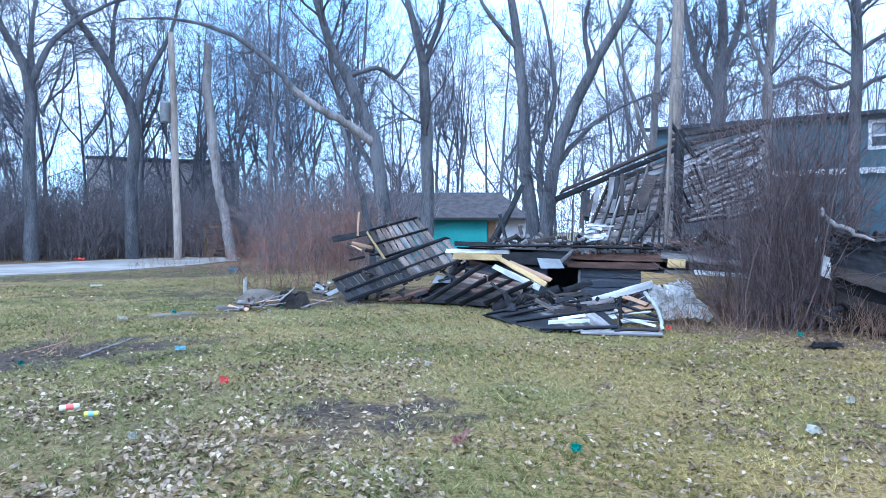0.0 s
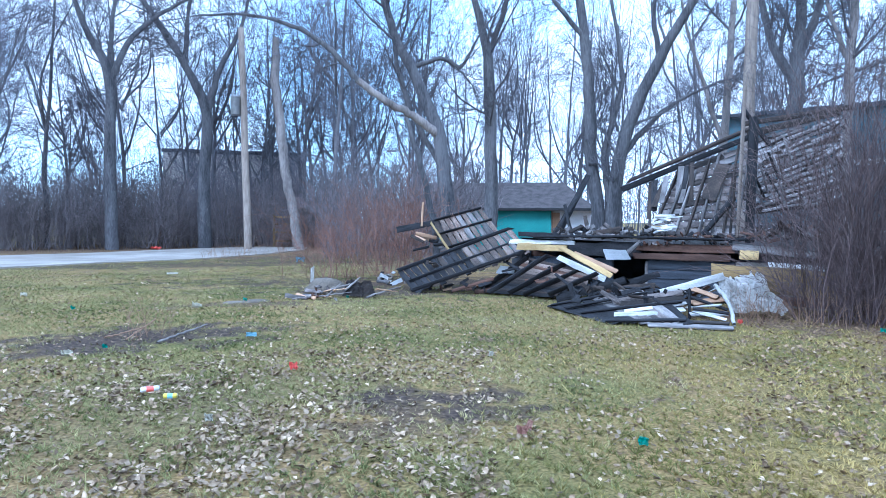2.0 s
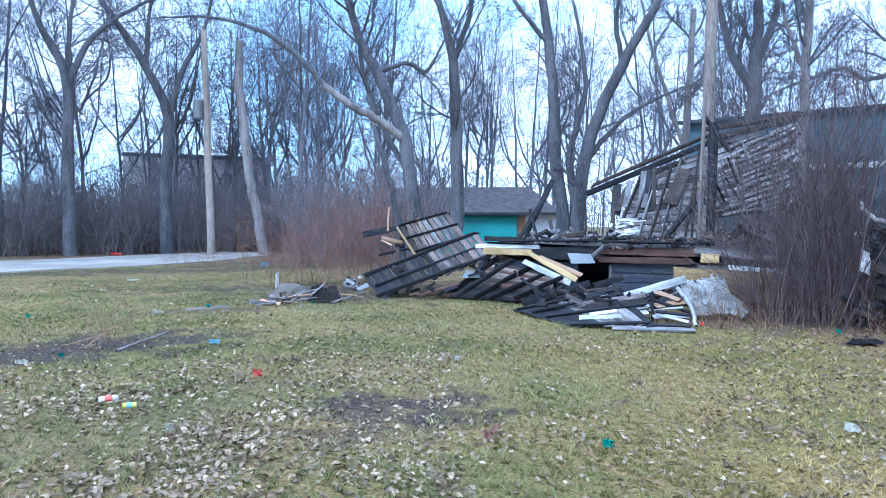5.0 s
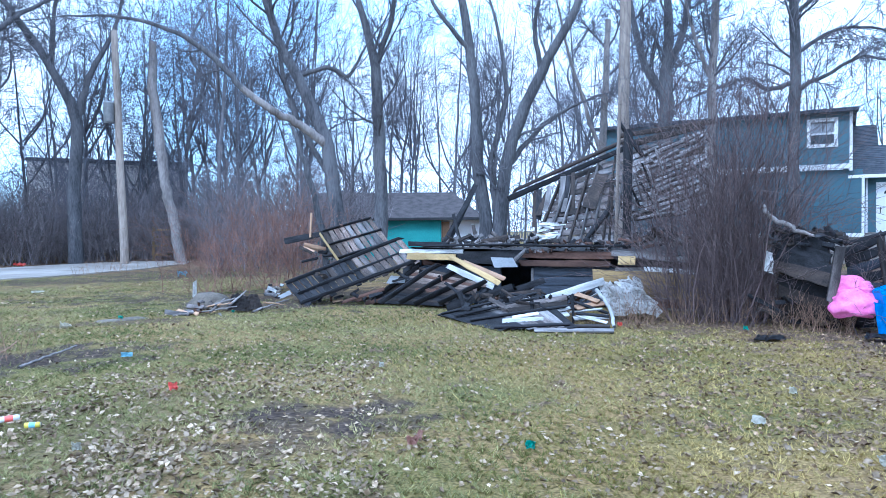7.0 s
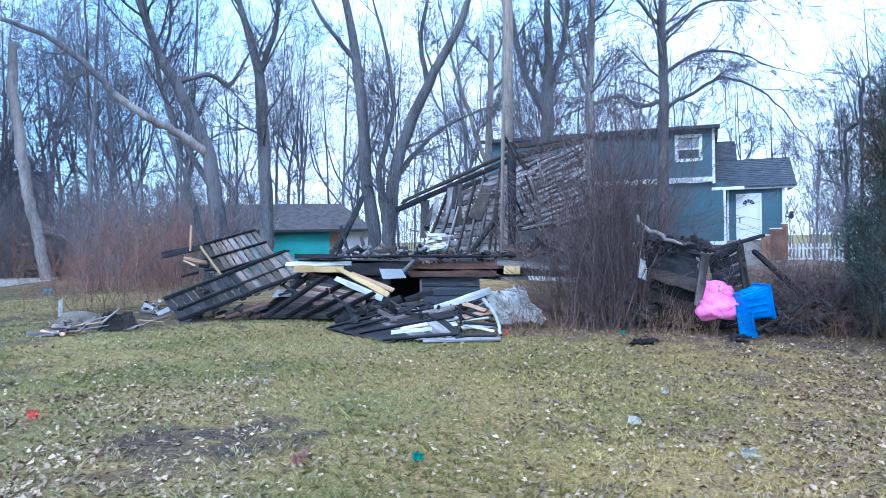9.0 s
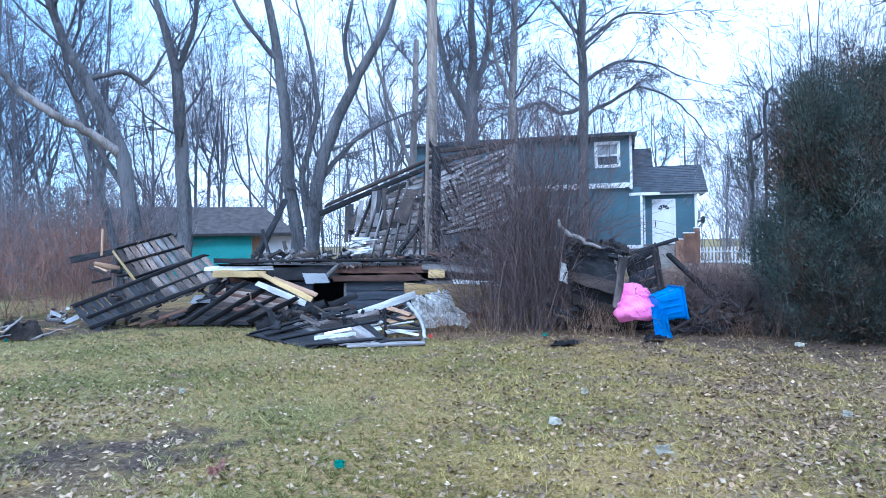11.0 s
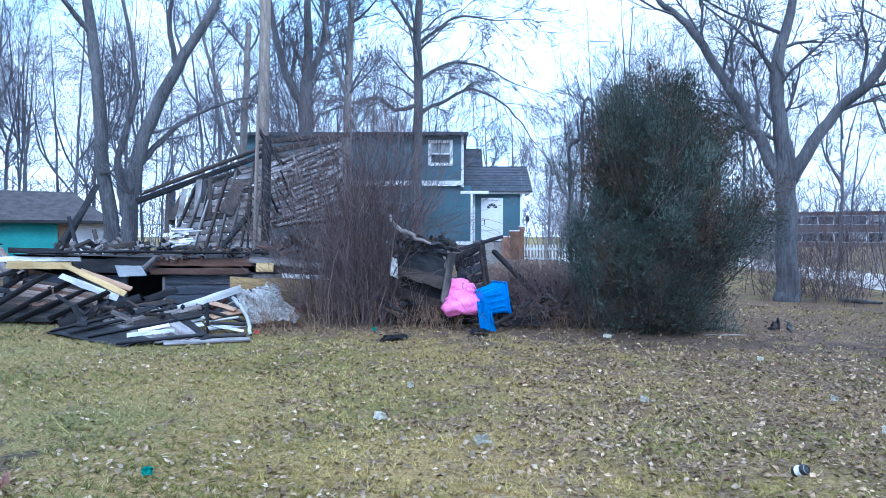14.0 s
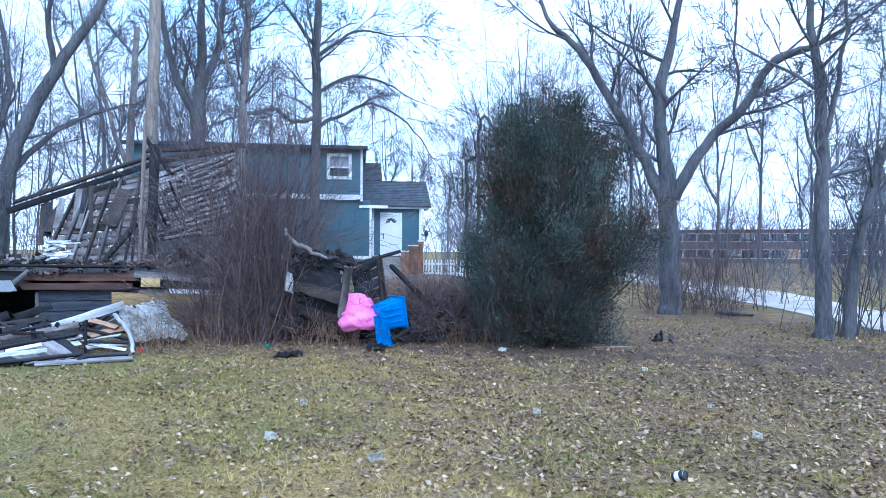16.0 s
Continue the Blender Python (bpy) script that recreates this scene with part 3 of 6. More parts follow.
    frame_parts(d, 1.41, 2.50, 1.33, 3.49, 0.585, 0.085, 0.12, TRIM)
    for x in (door[0] + 0.12, door[0] + 0.49):
        for z0, z1 in ((1.52, 2.15), (2.25, 2.85)):
            box_part("panel", x, x + 0.28, 0.650, 0.66, z0, z1, TRIM, d, bevel=0.004)
    bm = bmesh.new()
    for k in range(5):
        a0, a1 = math.pi * (k + 0.08) / 5, math.pi * (k + 0.92) / 5
        ring = [(r * math.cos(a), r * math.sin(a)) for r, a in ((0.10, a0), (0.26, a0), (0.26, (a0 + a1) / 2), (0.26, a1), (0.10, a1))]
        bm.faces.new([bm.verts.new((1.955 + x, 0.655, 2.98 + z * 0.95)) for x, z in ring])
    part("fanlight", bm, GLASS, d, "dark fan-shaped glass")
    bm = bmesh.new()
    bmesh.ops.create_uvsphere(bm, u_segments=10, v_segments=6, radius=0.035, matrix=Matrix.Translation((1.57, 0.62, 2.35)))
    box(bm, 1.55, 1.59, 0.64, 0.66, 2.15, 2.42)
    part("handle", bm, BLACK, d, "black door handle")
    # stoop: landing, stepped brick cheek wall with white coping
    box_part("landing", 0.95, 2.35, -0.55, 0.60, -0.1, 1.24, BLOCK, h, "tan concrete landing")
    for i in range(4):
        box_part("step", 1.0, 2.30, -0.55 - 0.28 * (i + 1), -0.55 - 0.28 * i, -0.1, 1.06 - 0.2 * i, BLOCK, h)
    for i, (u0, u1, zt) in enumerate(((2.36, 2.72, 1.52), (2.72, 3.18, 1.80), (3.18, 3.42, 2.02))):
        w = box_part("cheek_wall", u0, u1, -1.0, -0.80, -0.2, zt, BRICK, h, "brown brick cheek wall")
        box_part("coping", u0 - 0.02, u1 + 0.02, -1.04, -0.76, zt + 0.003, zt + 0.06, TRIM, w, bevel=0.01)
    lamp = box_part("porch_lamp", 3.62, 3.80, 0.3, 0.48, 2.25, 2.62, BLACK, h, "black wall lamp", bevel=0.05)
    box_part("bracket", 3.47, 3.66, 0.52, 0.58, 2.35, 2.41, BLACK, lamp)
    return h


def bmesh_box(x0, x1, y0, y1, z0, z1):
    bm = bmesh.new()
    box(bm, x0, x1, y0, y1, z0, z1)
    return bm


blue_house()


def teal_house():
    h = thing("garage", facing(1.5, 40), "low teal-sided outbuilding with dark shingle roof", "garage")
    bm = bmesh.new()
    siding_wall(bm, -5.5, 1.45, 0, 2.32, 0)
    box(bm, -5.5, 1.45, 0.001, 0.2, 0, 2.32)
    part("wall", bm, TEAL, h)["kind"] = "stuff"
    bm = bmesh.new()
    siding_wall(bm, 1.45, 3.7, 0, 2.32, 0.4)
    box(bm, 1.45, 3.7, 0.401, 0.6, 0, 2.32)
    part("wing_wall", bm, TRIM, h, "grey-white wing wall")["kind"] = "stuff"
    box_part("door_panel", 1.50, 1.95, 0.30, 0.37, 0.1, 2.1, TAN, h, "bare orange plywood panel")
    bm = bmesh.new()
    v = [bm.verts.new(p) for p in ((-6.0, -0.5, 2.30), (3.9, -0.5, 2.30), (2.3, 3.2, 3.95), (-6.0, 3.2, 3.95), (3.9, 7, 2.3), (-6.0, 7, 2.3))]
    bm.faces.new((v[0], v[1], v[2], v[3])), bm.faces.new((v[3], v[2], v[4], v[5])), bm.faces.new((v[1], v[4], v[2]))
    bmesh.ops.recalc_face_normals(bm, faces=bm.faces[:])
    bmesh.ops.solidify(bm, geom=bm.faces[:], thickness=0.12)
    part("roof", bm, mat("brown_shingle", (0.042, 0.037, 0.038), (0.095, 0.083, 0.082), 3, 26, 0.9, 0.5), h)
    box_part("fascia", -6.0, 3.9, -0.56, -0.51, 2.2, 2.34, BLACK, h)


teal_house()


def far_block():
    h = thing("building", facing(-19, 66, 0, 4), "long grey-brown flat-roofed building behind bare trees", "building")
    box_part("wall", -8.8, 3.2, 0, 12, 0, 7.5, FAR_WALL, h)
    box_part("end_bay", -8.9, -6.6, -0.12, 2.0, 0, 7.55, mat("pale_stucco", (0.60, 0.56, 0.52), (0.72, 0.68, 0.64), 0.4, 8, 0.9, 0.1, stain=0.2), h, "paler stuccoed end bay")
    box_part("parapet", -9.0, 3.4, -0.2, 12.1, 7.55, 7.85, ROOF, h, bevel=0.05)
    for i in range(3):
        w = part("window", bmesh_box(-5.5 + 3.0 * i, -4.1 + 3.0 * i, -0.04, -0.02, 2.2, 3.6), GLASS, h)
        frame_parts(w, -5.6 + 3.0 * i, -4.0 + 3.0 * i, 2.1, 3.7, -0.1, 0.1, 0.12, FAR_WALL)


far_block()


def school():
    h = thing("school_building", facing(66, 125, 0, 8), "two-storey brown brick building with long window bands", "building")
    box_part("wall", -32, 30, 0, 14, -0.3, 5.1, FAR_BRICK, h)
    box_part("roof_edge", -32.4, 30.4, -0.5, 14.3, 5.1, 5.42, mat("red_fascia", (0.16, 0.05, 0.045), (0.24, 0.08, 0.07), 1, 8), h, "thin red roof edge", bevel=0.04)
    for row, (z0, z1) in enumerate(((0.75, 2.15), (3.45, 4.75))):
        for i in range(27):
            x = -30.5 + 2.2 * i
            if row == 0 and 16 <= i <= 19:
                z0, z1 = 1.5, 2.15
            elif row == 0:
                z0 = 0.75
            w = part("window", bmesh_box(x, x + 2.0, -0.05, -0.02, z0, z1), TAN if (row == 0 and i == 14) else GLASS, h)
            frame_parts(w, x - 0.05, x + 2.05, z0 - 0.05, z1 + 0.05, -0.14, 0.10, 0.14, TRIM)
            if (i * 7 + row * 3) % 5 == 0:
                box_part("blind", x + 0.1, x + 1.9, -0.075, -0.055, z0 + (0.3 if i % 3 else 0.75) * (z1 - z0), z1, SHEET, w, "grey blind")


school()


def picket_fence():
    f = thing("picket_fence", facing(41.0, 38), "low white picket fence beside the house", "fence")
    me = None
    for i in range(26):
        x = -2.0 + 0.165 * i
        if me is None:
            bm = bmesh.new()
            v = [bm.verts.new((px, py, pz)) for py in (-0.012, 0.012) for px, pz in ((-0.045, 0.1), (0.045, 0.1), (0.045, 1.05), (0, 1.13), (-0.045, 1.05))]
            bm.faces.new(v[:5]), bm.faces.new(v[9:4:-1])
            for k in range(5):
                bm.faces.new((v[k], v[5 + k], v[5 + (k + 1) % 5], v[(k + 1) % 5]))
            bmesh.ops.recalc_face_normals(bm, faces=bm.faces[:])
            me = to_mesh("picket", bm)
        part("picket", me, TRIM, f, m=pose(x, 0, 0.02))
    for z in (0.35, 0.85):
        box_part("rail", -2.1, 2.3, 0.014, 0.05, z, z + 0.08, TRIM, f)


picket_fence()


# ---- poles ----
def utility_pole(b, d, top, r0, r1, lean, label, transformer=False):
    p = thing("utility_pole", facing(b, d), label, "utility pole")
    t = Tubes()
    zs = np.linspace(-0.2, top, 12)
    t.add(np.stack([lean * zs + 0.015 * np.sin(zs), 0 * zs, zs], 1), np.linspace(r0, r1, 12), 14)
    part("shaft", t.mesh("shaft"), POLE, p)
    if transformer:
        z = 1.55 + 0.156 * d
        t = Tubes()
        x = lean * z - 0.42
        prof = [(0, 0.0), (0, 0.24), (0.04, 0.26), (0.95, 0.26), (1.0, 0.28), (1.06, 0.22), (1.08, 0.0)]
        t.add([(x, 0, z - 0.5 + a) for a, _ in prof], [q + 0.001 for _, q in prof], 18)
        can = part("transformer", t.mesh("transformer"), METAL, p, "pale grey transformer can")
        box_part("bracket", x + 0.2, lean * z, -0.05, 0.05, z - 0.7, z - 0.55, METAL, can)
        for k in (-0.12, 0.12):
            t = Tubes()
            t.add([(x + k, 0, z + 0.55), (x + k, 0, z + 0.65), (x + k, 0, z + 0.8)], [0.05, 0.06, 0.02], 8)
            part("bushing", t.mesh("bushing"), METAL, can)
    return p


utility_pole(-20.6, 40, 12.0, 0.22, 0.16, -0.022, "weathered grey wooden utility pole with pale transformer can", transformer=True)
utility_pole(18.0, 20.5, 10.5, 0.17, 0.145, 0.012, "pale weathered wooden utility pole behind the ruin")


# ---- trees ----
def tree(name, b, d, meshes, bark, twig, label, group="", z=-0.05, turn=0.0, category="tree"):
    t = thing(name, facing(b, d, z, turn), label, category, group)
    part("trunk", meshes[0], bark, t)
    part("crown", meshes[1], twig, t)
    return t


# twin-trunked tree behind the ruin
tree("tree", 7.8, 22, bare_tree(11, [
    [(-0.2, 0, 0, 0.34), (-0.22, 0, 1.8, 0.27), (-0.45, 0.1, 4.0, 0.24), (-0.56, 0.2, 6.1, 0.21), (-0.9, 0.3, 8.7, 0.16), (-1.5, 0.4, 12, 0.08)],
    [(0.15, 0, 0, 0.34), (0.25, 0, 1.8, 0.28), (0.5, -0.1, 4.0, 0.25), (1.5, -0.3, 6.4, 0.20), (2.6, -0.5, 8.5, 0.14), (3.6, -0.6, 12, 0.06)],
    [(0.1, 0, 2.2, 0.14), (-0.05, 0.3, 3.8, 0.12), (0.45, 0.6, 6.0, 0.10), (0.1, 1.0, 8.6, 0.06)],
    [(0.45, 0, 3.6, 0.12), (1.6, 0.3, 4.9, 0.09), (2.8, 0.5, 5.6, 0.05)],
    [(-0.7, 0.2, 7.3, 0.11), (-1.6, 0.1, 8.4, 0.08), (-2.4, 0, 10.0, 0.05)],
    [(1.5, -0.3, 6.4, 0.11), (1.35, -0.3, 8.0, 0.08), (1.9, -0.2, 10.5, 0.04)]], shoots=5, reach=2.2, start=0.55), BARK, TWIG, "large twin-trunked bare tree with grey bark")

# leaning tree with a pale dead limb
tree("tree", -4.7, 24, bare_tree(12, [
    [(0, 0, 0, 0.36), (0.0, 0, 1.7, 0.34), (-0.15, 0, 3.2, 0.31), (-0.42, 0, 4.8, 0.28), (-1.3, 0.2, 6.8, 0.22), (-2.0, 0.4, 8.4, 0.17), (-2.9, 0.6, 11.5, 0.08)],
    [(-1.3, 0.2, 6.8, 0.12), (-0.3, 0.3, 7.2, 0.10), (0.4, 0.3, 6.9, 0.08), (0.8, 0.4, 7.6, 0.05)],
    [(-0.2, 0.4, 3.4, 0.13), (-1.6, 1.0, 6.2, 0.11), (-2.2, 1.4, 9.5, 0.06)]], shoots=7, reach=2.8, start=0.5), BARK_DARK, TWIG, "leaning bare tree with dark bark")
lt = thing("broken_limb", facing(-4.7, 24), "long limb hanging from the leaning tree, stripped pale at its foot", "branch")
limb = bare_tree(13, [[(-0.42, -0.05, 4.5, 0.21), (-1.2, -0.3, 5.1, 0.19), (-1.96, -0.5, 5.45, 0.17), (-3.0, -0.6, 6.2, 0.15)]], shoots=3, reach=1.2, start=0.7, thin=0.72)
part("stripped_limb", limb[0], BARK_PALE, lt, "bark-stripped pale wood"), part("side_twigs", limb[1], TWIG, lt)
limb = bare_tree(25, [[(-2.95, -0.6, 6.15, 0.145), (-3.5, -0.7, 6.75, 0.13), (-4.1, -0.8, 7.35, 0.12), (-5.4, -0.9, 8.0, 0.09), (-7.2, -1.0, 8.25, 0.05), (-9.2, -1.1, 8.0, 0.02)]], shoots=8, reach=2.6, start=0.2, thin=0.72)
part("limb", limb[0], BARK, lt), part("spray", limb[1], TWIG, lt)

tree("tree", -1.3, 26, bare_tree(14, [
    [(0, 0, 0, 0.36), (0.03, 0, 3, 0.31), (-0.05, 0, 6, 0.27), (-0.2, 0.1, 8, 0.22), (-0.8, 0.2, 10.5, 0.13), (-1.1, 0.3, 13, 0.06)],
    [(-0.15, 0.1, 7.6, 0.15), (0.5, 0, 9.5, 0.11), (0.7, 0, 12.5, 0.05)]], shoots=11, reach=3.0, start=0.35), BARK, TWIG, "tall straight bare tree")

# broken snag leaning behind the red shrubs
tree("tree", -16.6, 39, bare_tree(15, [[(0, 0, 0, 0.36), (-0.4, 0, 2.3, 0.33), (-0.75, 0, 4.2, 0.31), (-1.0, 0, 6.5, 0.33), (-1.25, 0, 9.0, 0.30), (-1.2, 0, 11.4, 0.22)]], shoots=2, reach=1.8, start=0.7), BARK_PALE, TWIG, "leaning pale snag with broken top")

# trees along the road
tree("tree", -30.3, 42, bare_tree(16, [
    [(0, 0, 0, 0.45), (-0.05, 0, 5, 0.38), (0.0, 0, 9.2, 0.34), (-1.2, 0.3, 12, 0.2), (-2.5, 0.5, 16, 0.08)],
    [(0, 0, 9.0, 0.25), (1.2, -0.3, 11.5, 0.18), (3.5, -0.5, 13.5, 0.12), (6, -0.6, 14.6, 0.05)],
    [(0, 0, 9.0, 0.2), (0.2, 0.4, 12.5, 0.14), (1.0, 0.6, 17, 0.06)]], shoots=10, reach=4.0, low=0.011), BARK_DARK, TWIG, "tall forked bare tree beside the road", turn=0)
tree("tree", -23.8, 42, bare_tree(17, [
    [(0, 0, 0, 0.50), (0, 0, 4, 0.42), (0.15, 0, 7.6, 0.38), (-0.6, 0, 9.6, 0.28), (-2.2, 0, 12.3, 0.22), (-4.5, 0.2, 15.2, 0.14), (-8, 0.4, 17, 0.06)],
    [(0.15, 0, 7.4, 0.26), (0.9, 0, 10.2, 0.20), (2.2, 0.2, 13.0, 0.12), (2.8, 0.3, 17, 0.05)],
    [(-1.0, 0, 10.2, 0.16), (-0.8, 0.4, 13.0, 0.12), (-0.2, 0.5, 17, 0.05)]], shoots=10, reach=4.0, low=0.011), BARK_DARK, TWIG, "large forked bare tree with arching limb")

# tree in front of the blue house, with long drooping branches
tree("tree", 30.2, 26, bare_tree(18, [
    [(0, 0, 0, 0.30), (-0.05, 0, 3.5, 0.24), (0.02, 0, 6.5, 0.22), (0.0, 0, 9.5, 0.19), (0.2, 0, 12.5, 0.1)],
    [(0, 0, 6.1, 0.11), (0.9, -0.2, 6.5, 0.08), (2.0, -0.4, 6.9, 0.06), (3.3, -0.5, 6.2, 0.04), (4.3, -0.5, 4.9, 0.02)],
    [(0, 0, 7.3, 0.10), (1.2, 0.3, 8.0, 0.07), (2.4, 0.4, 7.9, 0.05), (3.6, 0.4, 7.3, 0.02)],
    [(0, 0, 6.4, 0.11), (-0.8, -0.3, 6.2, 0.09), (-1.4, -0.4, 6.55, 0.085), (-1.95, -0.5, 6.45, 0.08)],
    [(0, 0, 8.6, 0.09), (1.4, 0, 9.6, 0.06), (2.9, 0, 9.5, 0.03)],
    [(0, 0, 8.9, 0.09), (-1.0, 0, 10.2, 0.06), (-1.8, 0, 11.5, 0.03)]], plan=(6, 5, 3), shoots=14, reach=2.4, start=0.5, up=-0.02), BARK, TWIG, "tall bare tree with drooping branches before the house")

# snags and forked trees behind the ruin
tree("tree", 16.2, 25, bare_tree(19, [[(0, 0, 0, 0.20), (0.1, 0, 4, 0.17), (0.35, 0, 8.8, 0.12)], [(0.1, 0, 4.2, 0.1), (-0.8, 0, 7.0, 0.07), (-1.5, 0, 10, 0.03)]], shoots=6, reach=2.0), BARK_PALE, TWIG, "slim pale bare tree with broken top")
tree("tree", 21.2, 29, bare_tree(20, [
    [(0, 0, 0, 0.40), (0, 0, 4.5, 0.36), (0.05, 0, 7.0, 0.34), (0.15, 0, 9.0, 0.24), (0.1, 0, 13.5, 0.1)],
    [(0, 0, 6.6, 0.24), (-0.9, 0, 8.6, 0.18), (-1.5, 0, 11.8, 0.08)],
    [(0.1, 0, 7.8, 0.2), (0.75, 0, 9.5, 0.16), (1.1, 0, 13, 0.06)]], shoots=10, reach=2.8), BARK, TWIG, "thick forked bare tree behind the ruin")
tree("tree", 24.6, 24, bare_tree(21, [[(0, 0, 0, 0.22), (0, 0, 4.5, 0.18), (0.05, 0, 7.5, 0.16), (0.2, 0, 10.5, 0.12)], [(0.0, 0, 6.3, 0.09), (-0.6, 0, 8.0, 0.07), (-1.0, 0, 10.5, 0.04)]], shoots=9, reach=2.0), BARK_PALE, TWIG, "pale snag rising behind the brush")

# big forked tree by the street
tree("tree", 58.2, 19, bare_tree(22, [
    [(0, 0, 0, 0.50), (0, 0, 0.6, 0.40), (-0.05, 0, 1.8, 0.37), (-0.1, 0, 3.1, 0.36), (-0.15, 0, 4.2, 0.27), (-0.3, 0, 5.4, 0.24), (0.05, 0.2, 7.4, 0.15), (0.6, 0.4, 10, 0.08)],
    [(-0.15, 0, 2.9, 0.26), (-0.75, 0, 4.2, 0.21), (-1.7, -0.1, 5.9, 0.17), (-2.3, -0.2, 6.9, 0.14), (-3.0, -0.3, 7.6, 0.10), (-3.6, -0.3, 9, 0.05)],
    [(0.05, 0, 3.0, 0.26), (0.8, 0, 4.3, 0.20), (1.7, 0, 5.2, 0.17), (2.4, -0.1, 6.3, 0.14), (3.3, -0.1, 6.6, 0.09), (4.4, -0.1, 7.3, 0.04)],
    [(1.4, 0, 4.9, 0.07), (1.6, 0.3, 5.9, 0.06), (1.5, 0.4, 6.7, 0.05)],
    [(-0.3, 0, 5.2, 0.16), (-0.38, 0, 5.75, 0.15)]], shoots=9, reach=2.9, start=0.5, thin=0.66, plan=(6, 5, 3)), BARK_DARK, TWIG, "big multi-limbed bare tree beside the street")
tree("tree", 68.6, 14.9, bare_tree(23, [
    [(0, 0, 0, 0.24), (0, 0, 0.5, 0.19), (-0.03, 0, 2.6, 0.16), (-0.06, 0, 4.2, 0.13), (-0.25, 0, 6.3, 0.08), (-0.4, 0, 9, 0.03)],
    [(-0.03, 0, 3.6, 0.07), (0.3, 0.1, 5.2, 0.05), (0.4, 0.2, 8, 0.02)]], shoots=11, reach=2.1, start=0.25, plan=(6, 5, 3)), BARK_DARK, TWIG, "straight young bare tree near the street")
tree("tree", 70.0, 15.4, bare_tree(24, [
    [(0, 0, 0, 0.17), (0.15, 0, 1.6, 0.13), (0.5, 0, 3.2, 0.10), (1.2, 0, 5.5, 0.05), (1.8, 0, 8, 0.02)]], shoots=10, reach=1.8, start=0.3, plan=(6, 5, 3)), BARK_DARK, TWIG, "leaning young bare tree near the street")

# the woods behind: a few kinds, copied
KINDS = []
for k in range(7):
    rk = random.Random(100 + k)
    h, f = rk.uniform(13, 18), rk.uniform(3.5, 7.5)
    w = rk.uniform(-0.6, 0.6)
    limbs = [[(0, 0, 0, 0.20), (w * 0.3, 0, f * 0.5, 0.16), (w * 0.5, 0, f, 0.14), (w * 1.5, 0.3, f + 0.4 * (h - f), 0.09), (w * 3, 0.6, h, 0.03)]]
    for q in range(rk.choice((2, 3, 4))):
        s = rk.choice((-1, 1)) * rk.uniform(0.6, 1.7)
        z0 = f * rk.uniform(0.7, 1.7)
        limbs.append([(w * 0.5, 0, z0, 0.10), (w * 0.5 + 1.1 * s, rk.uniform(-1, 1), z0 + 2.4, 0.075), (w * 0.5 + 1.9 * s, rk.uniform(-1.5, 1.5), z0 + 6.5, 0.03)])
    KINDS.append(bare_tree(200 + k, limbs, plan=(6, 5), low=0.010, shoots=7, reach=4.4, start=0.3, up=0.02, thin=0.75, wander=0.02))
rt = random.Random(5)
proto = {}
count = 0
spots = []
for b0, b1, d0, d1, n in ((-38, -14, 44, 72, 26), (-14, 5, 34, 68, 20), (5, 14, 52, 75, 9), (13, 29, 36, 60, 13), (30, 46, 62, 95, 7), (42, 57, 40, 75, 18), (57, 80, 55, 100, 14), (-44, -34, 30, 60, 8)):
    for i in range(n):
        spots.append((rt.uniform(b0, b1), rt.uniform(d0, d1)))
for b, d in spots:
    if 16 < b < 40 and 33 < d < 47:
        d += 14
    if -28 < b < -9 and 62 < d < 80:
        d = 58
    if -3 < b < 8 and d < 50:
        d += 16
    k = rt.randrange(7)
    p = at(b, d, -0.05)
    s = rt.uniform(0.8, 1.15)
    m = pose(p.x, p.y, p.z, 0, 0, rt.uniform(0, 360))
    if k not in proto:
        proto[k] = tree("tree", b, d, KINDS[k], BARK_HAZED, TWIG_HAZED, "bare woodland tree with slim trunk and fine twigs", "trees of the woods behind")
        proto[k].matrix_basis = m @ Matrix.Diagonal((s, s, s, 1))
    else:
        c = copy_thing(proto[k], m)
        c.scale = (s, s, s)


def brush(seed, spots, height, spread, r0, plan, low, up=0.25):
    """Thin stems rising from the spots (x, y), with side shoots."""
    rng = np.random.default_rng(seed)
    t = Tubes()
    for x, y in spots:
        d = np.array((rng.normal() * spread, rng.normal() * spread, 1.0))
        h = height * rng.uniform(0.45, 1.0)
        grow(rng, t, np.array((x, y, -0.03)), d / np.linalg.norm(d), h, r0 * rng.uniform(0.6, 1.2), 0, plan, low, up)
    return t.mesh("stems")


def scatter(seed, b0, b1, d0, d1, n):
    r = random.Random(seed)
    return [(at(b, d).x, at(b, d).y) for b, d in ((r.uniform(b0, b1), r.uniform(d0, d1)) for _ in range(n))]


under = scatter(1, -40, -14, 42, 56, 700) + scatter(9, -33, -12, 46, 60, 420) + scatter(2, -15, -2.5, 28, 46, 360) + scatter(3, 12, 27, 27, 42, 260) + scatter(4, 40, 58, 30, 50, 160)
solo("undergrowth", brush(31, under, 4.6, 0.18, 0.020, (5, 2), 0.010, 0.10), mat("undergrowth_stem", (0.12, 0.108, 0.112), (0.25, 0.22, 0.225), 2, 20, 0.9, 0.1, island=0.3), Matrix(), "grey-brown thicket of bare saplings along the woods", "undergrowth", kind="stuff")
solo("undergrowth", brush(36, scatter(10, -36, -2, 44, 62, 150) + scatter(20, 40, 78, 42, 70, 60), 8.0, 0.16, 0.030, (6, 4), 0.010, 0.06), TWIG_HAZED, Matrix(), "slim bare saplings filling the woods", "undergrowth", kind="stuff")
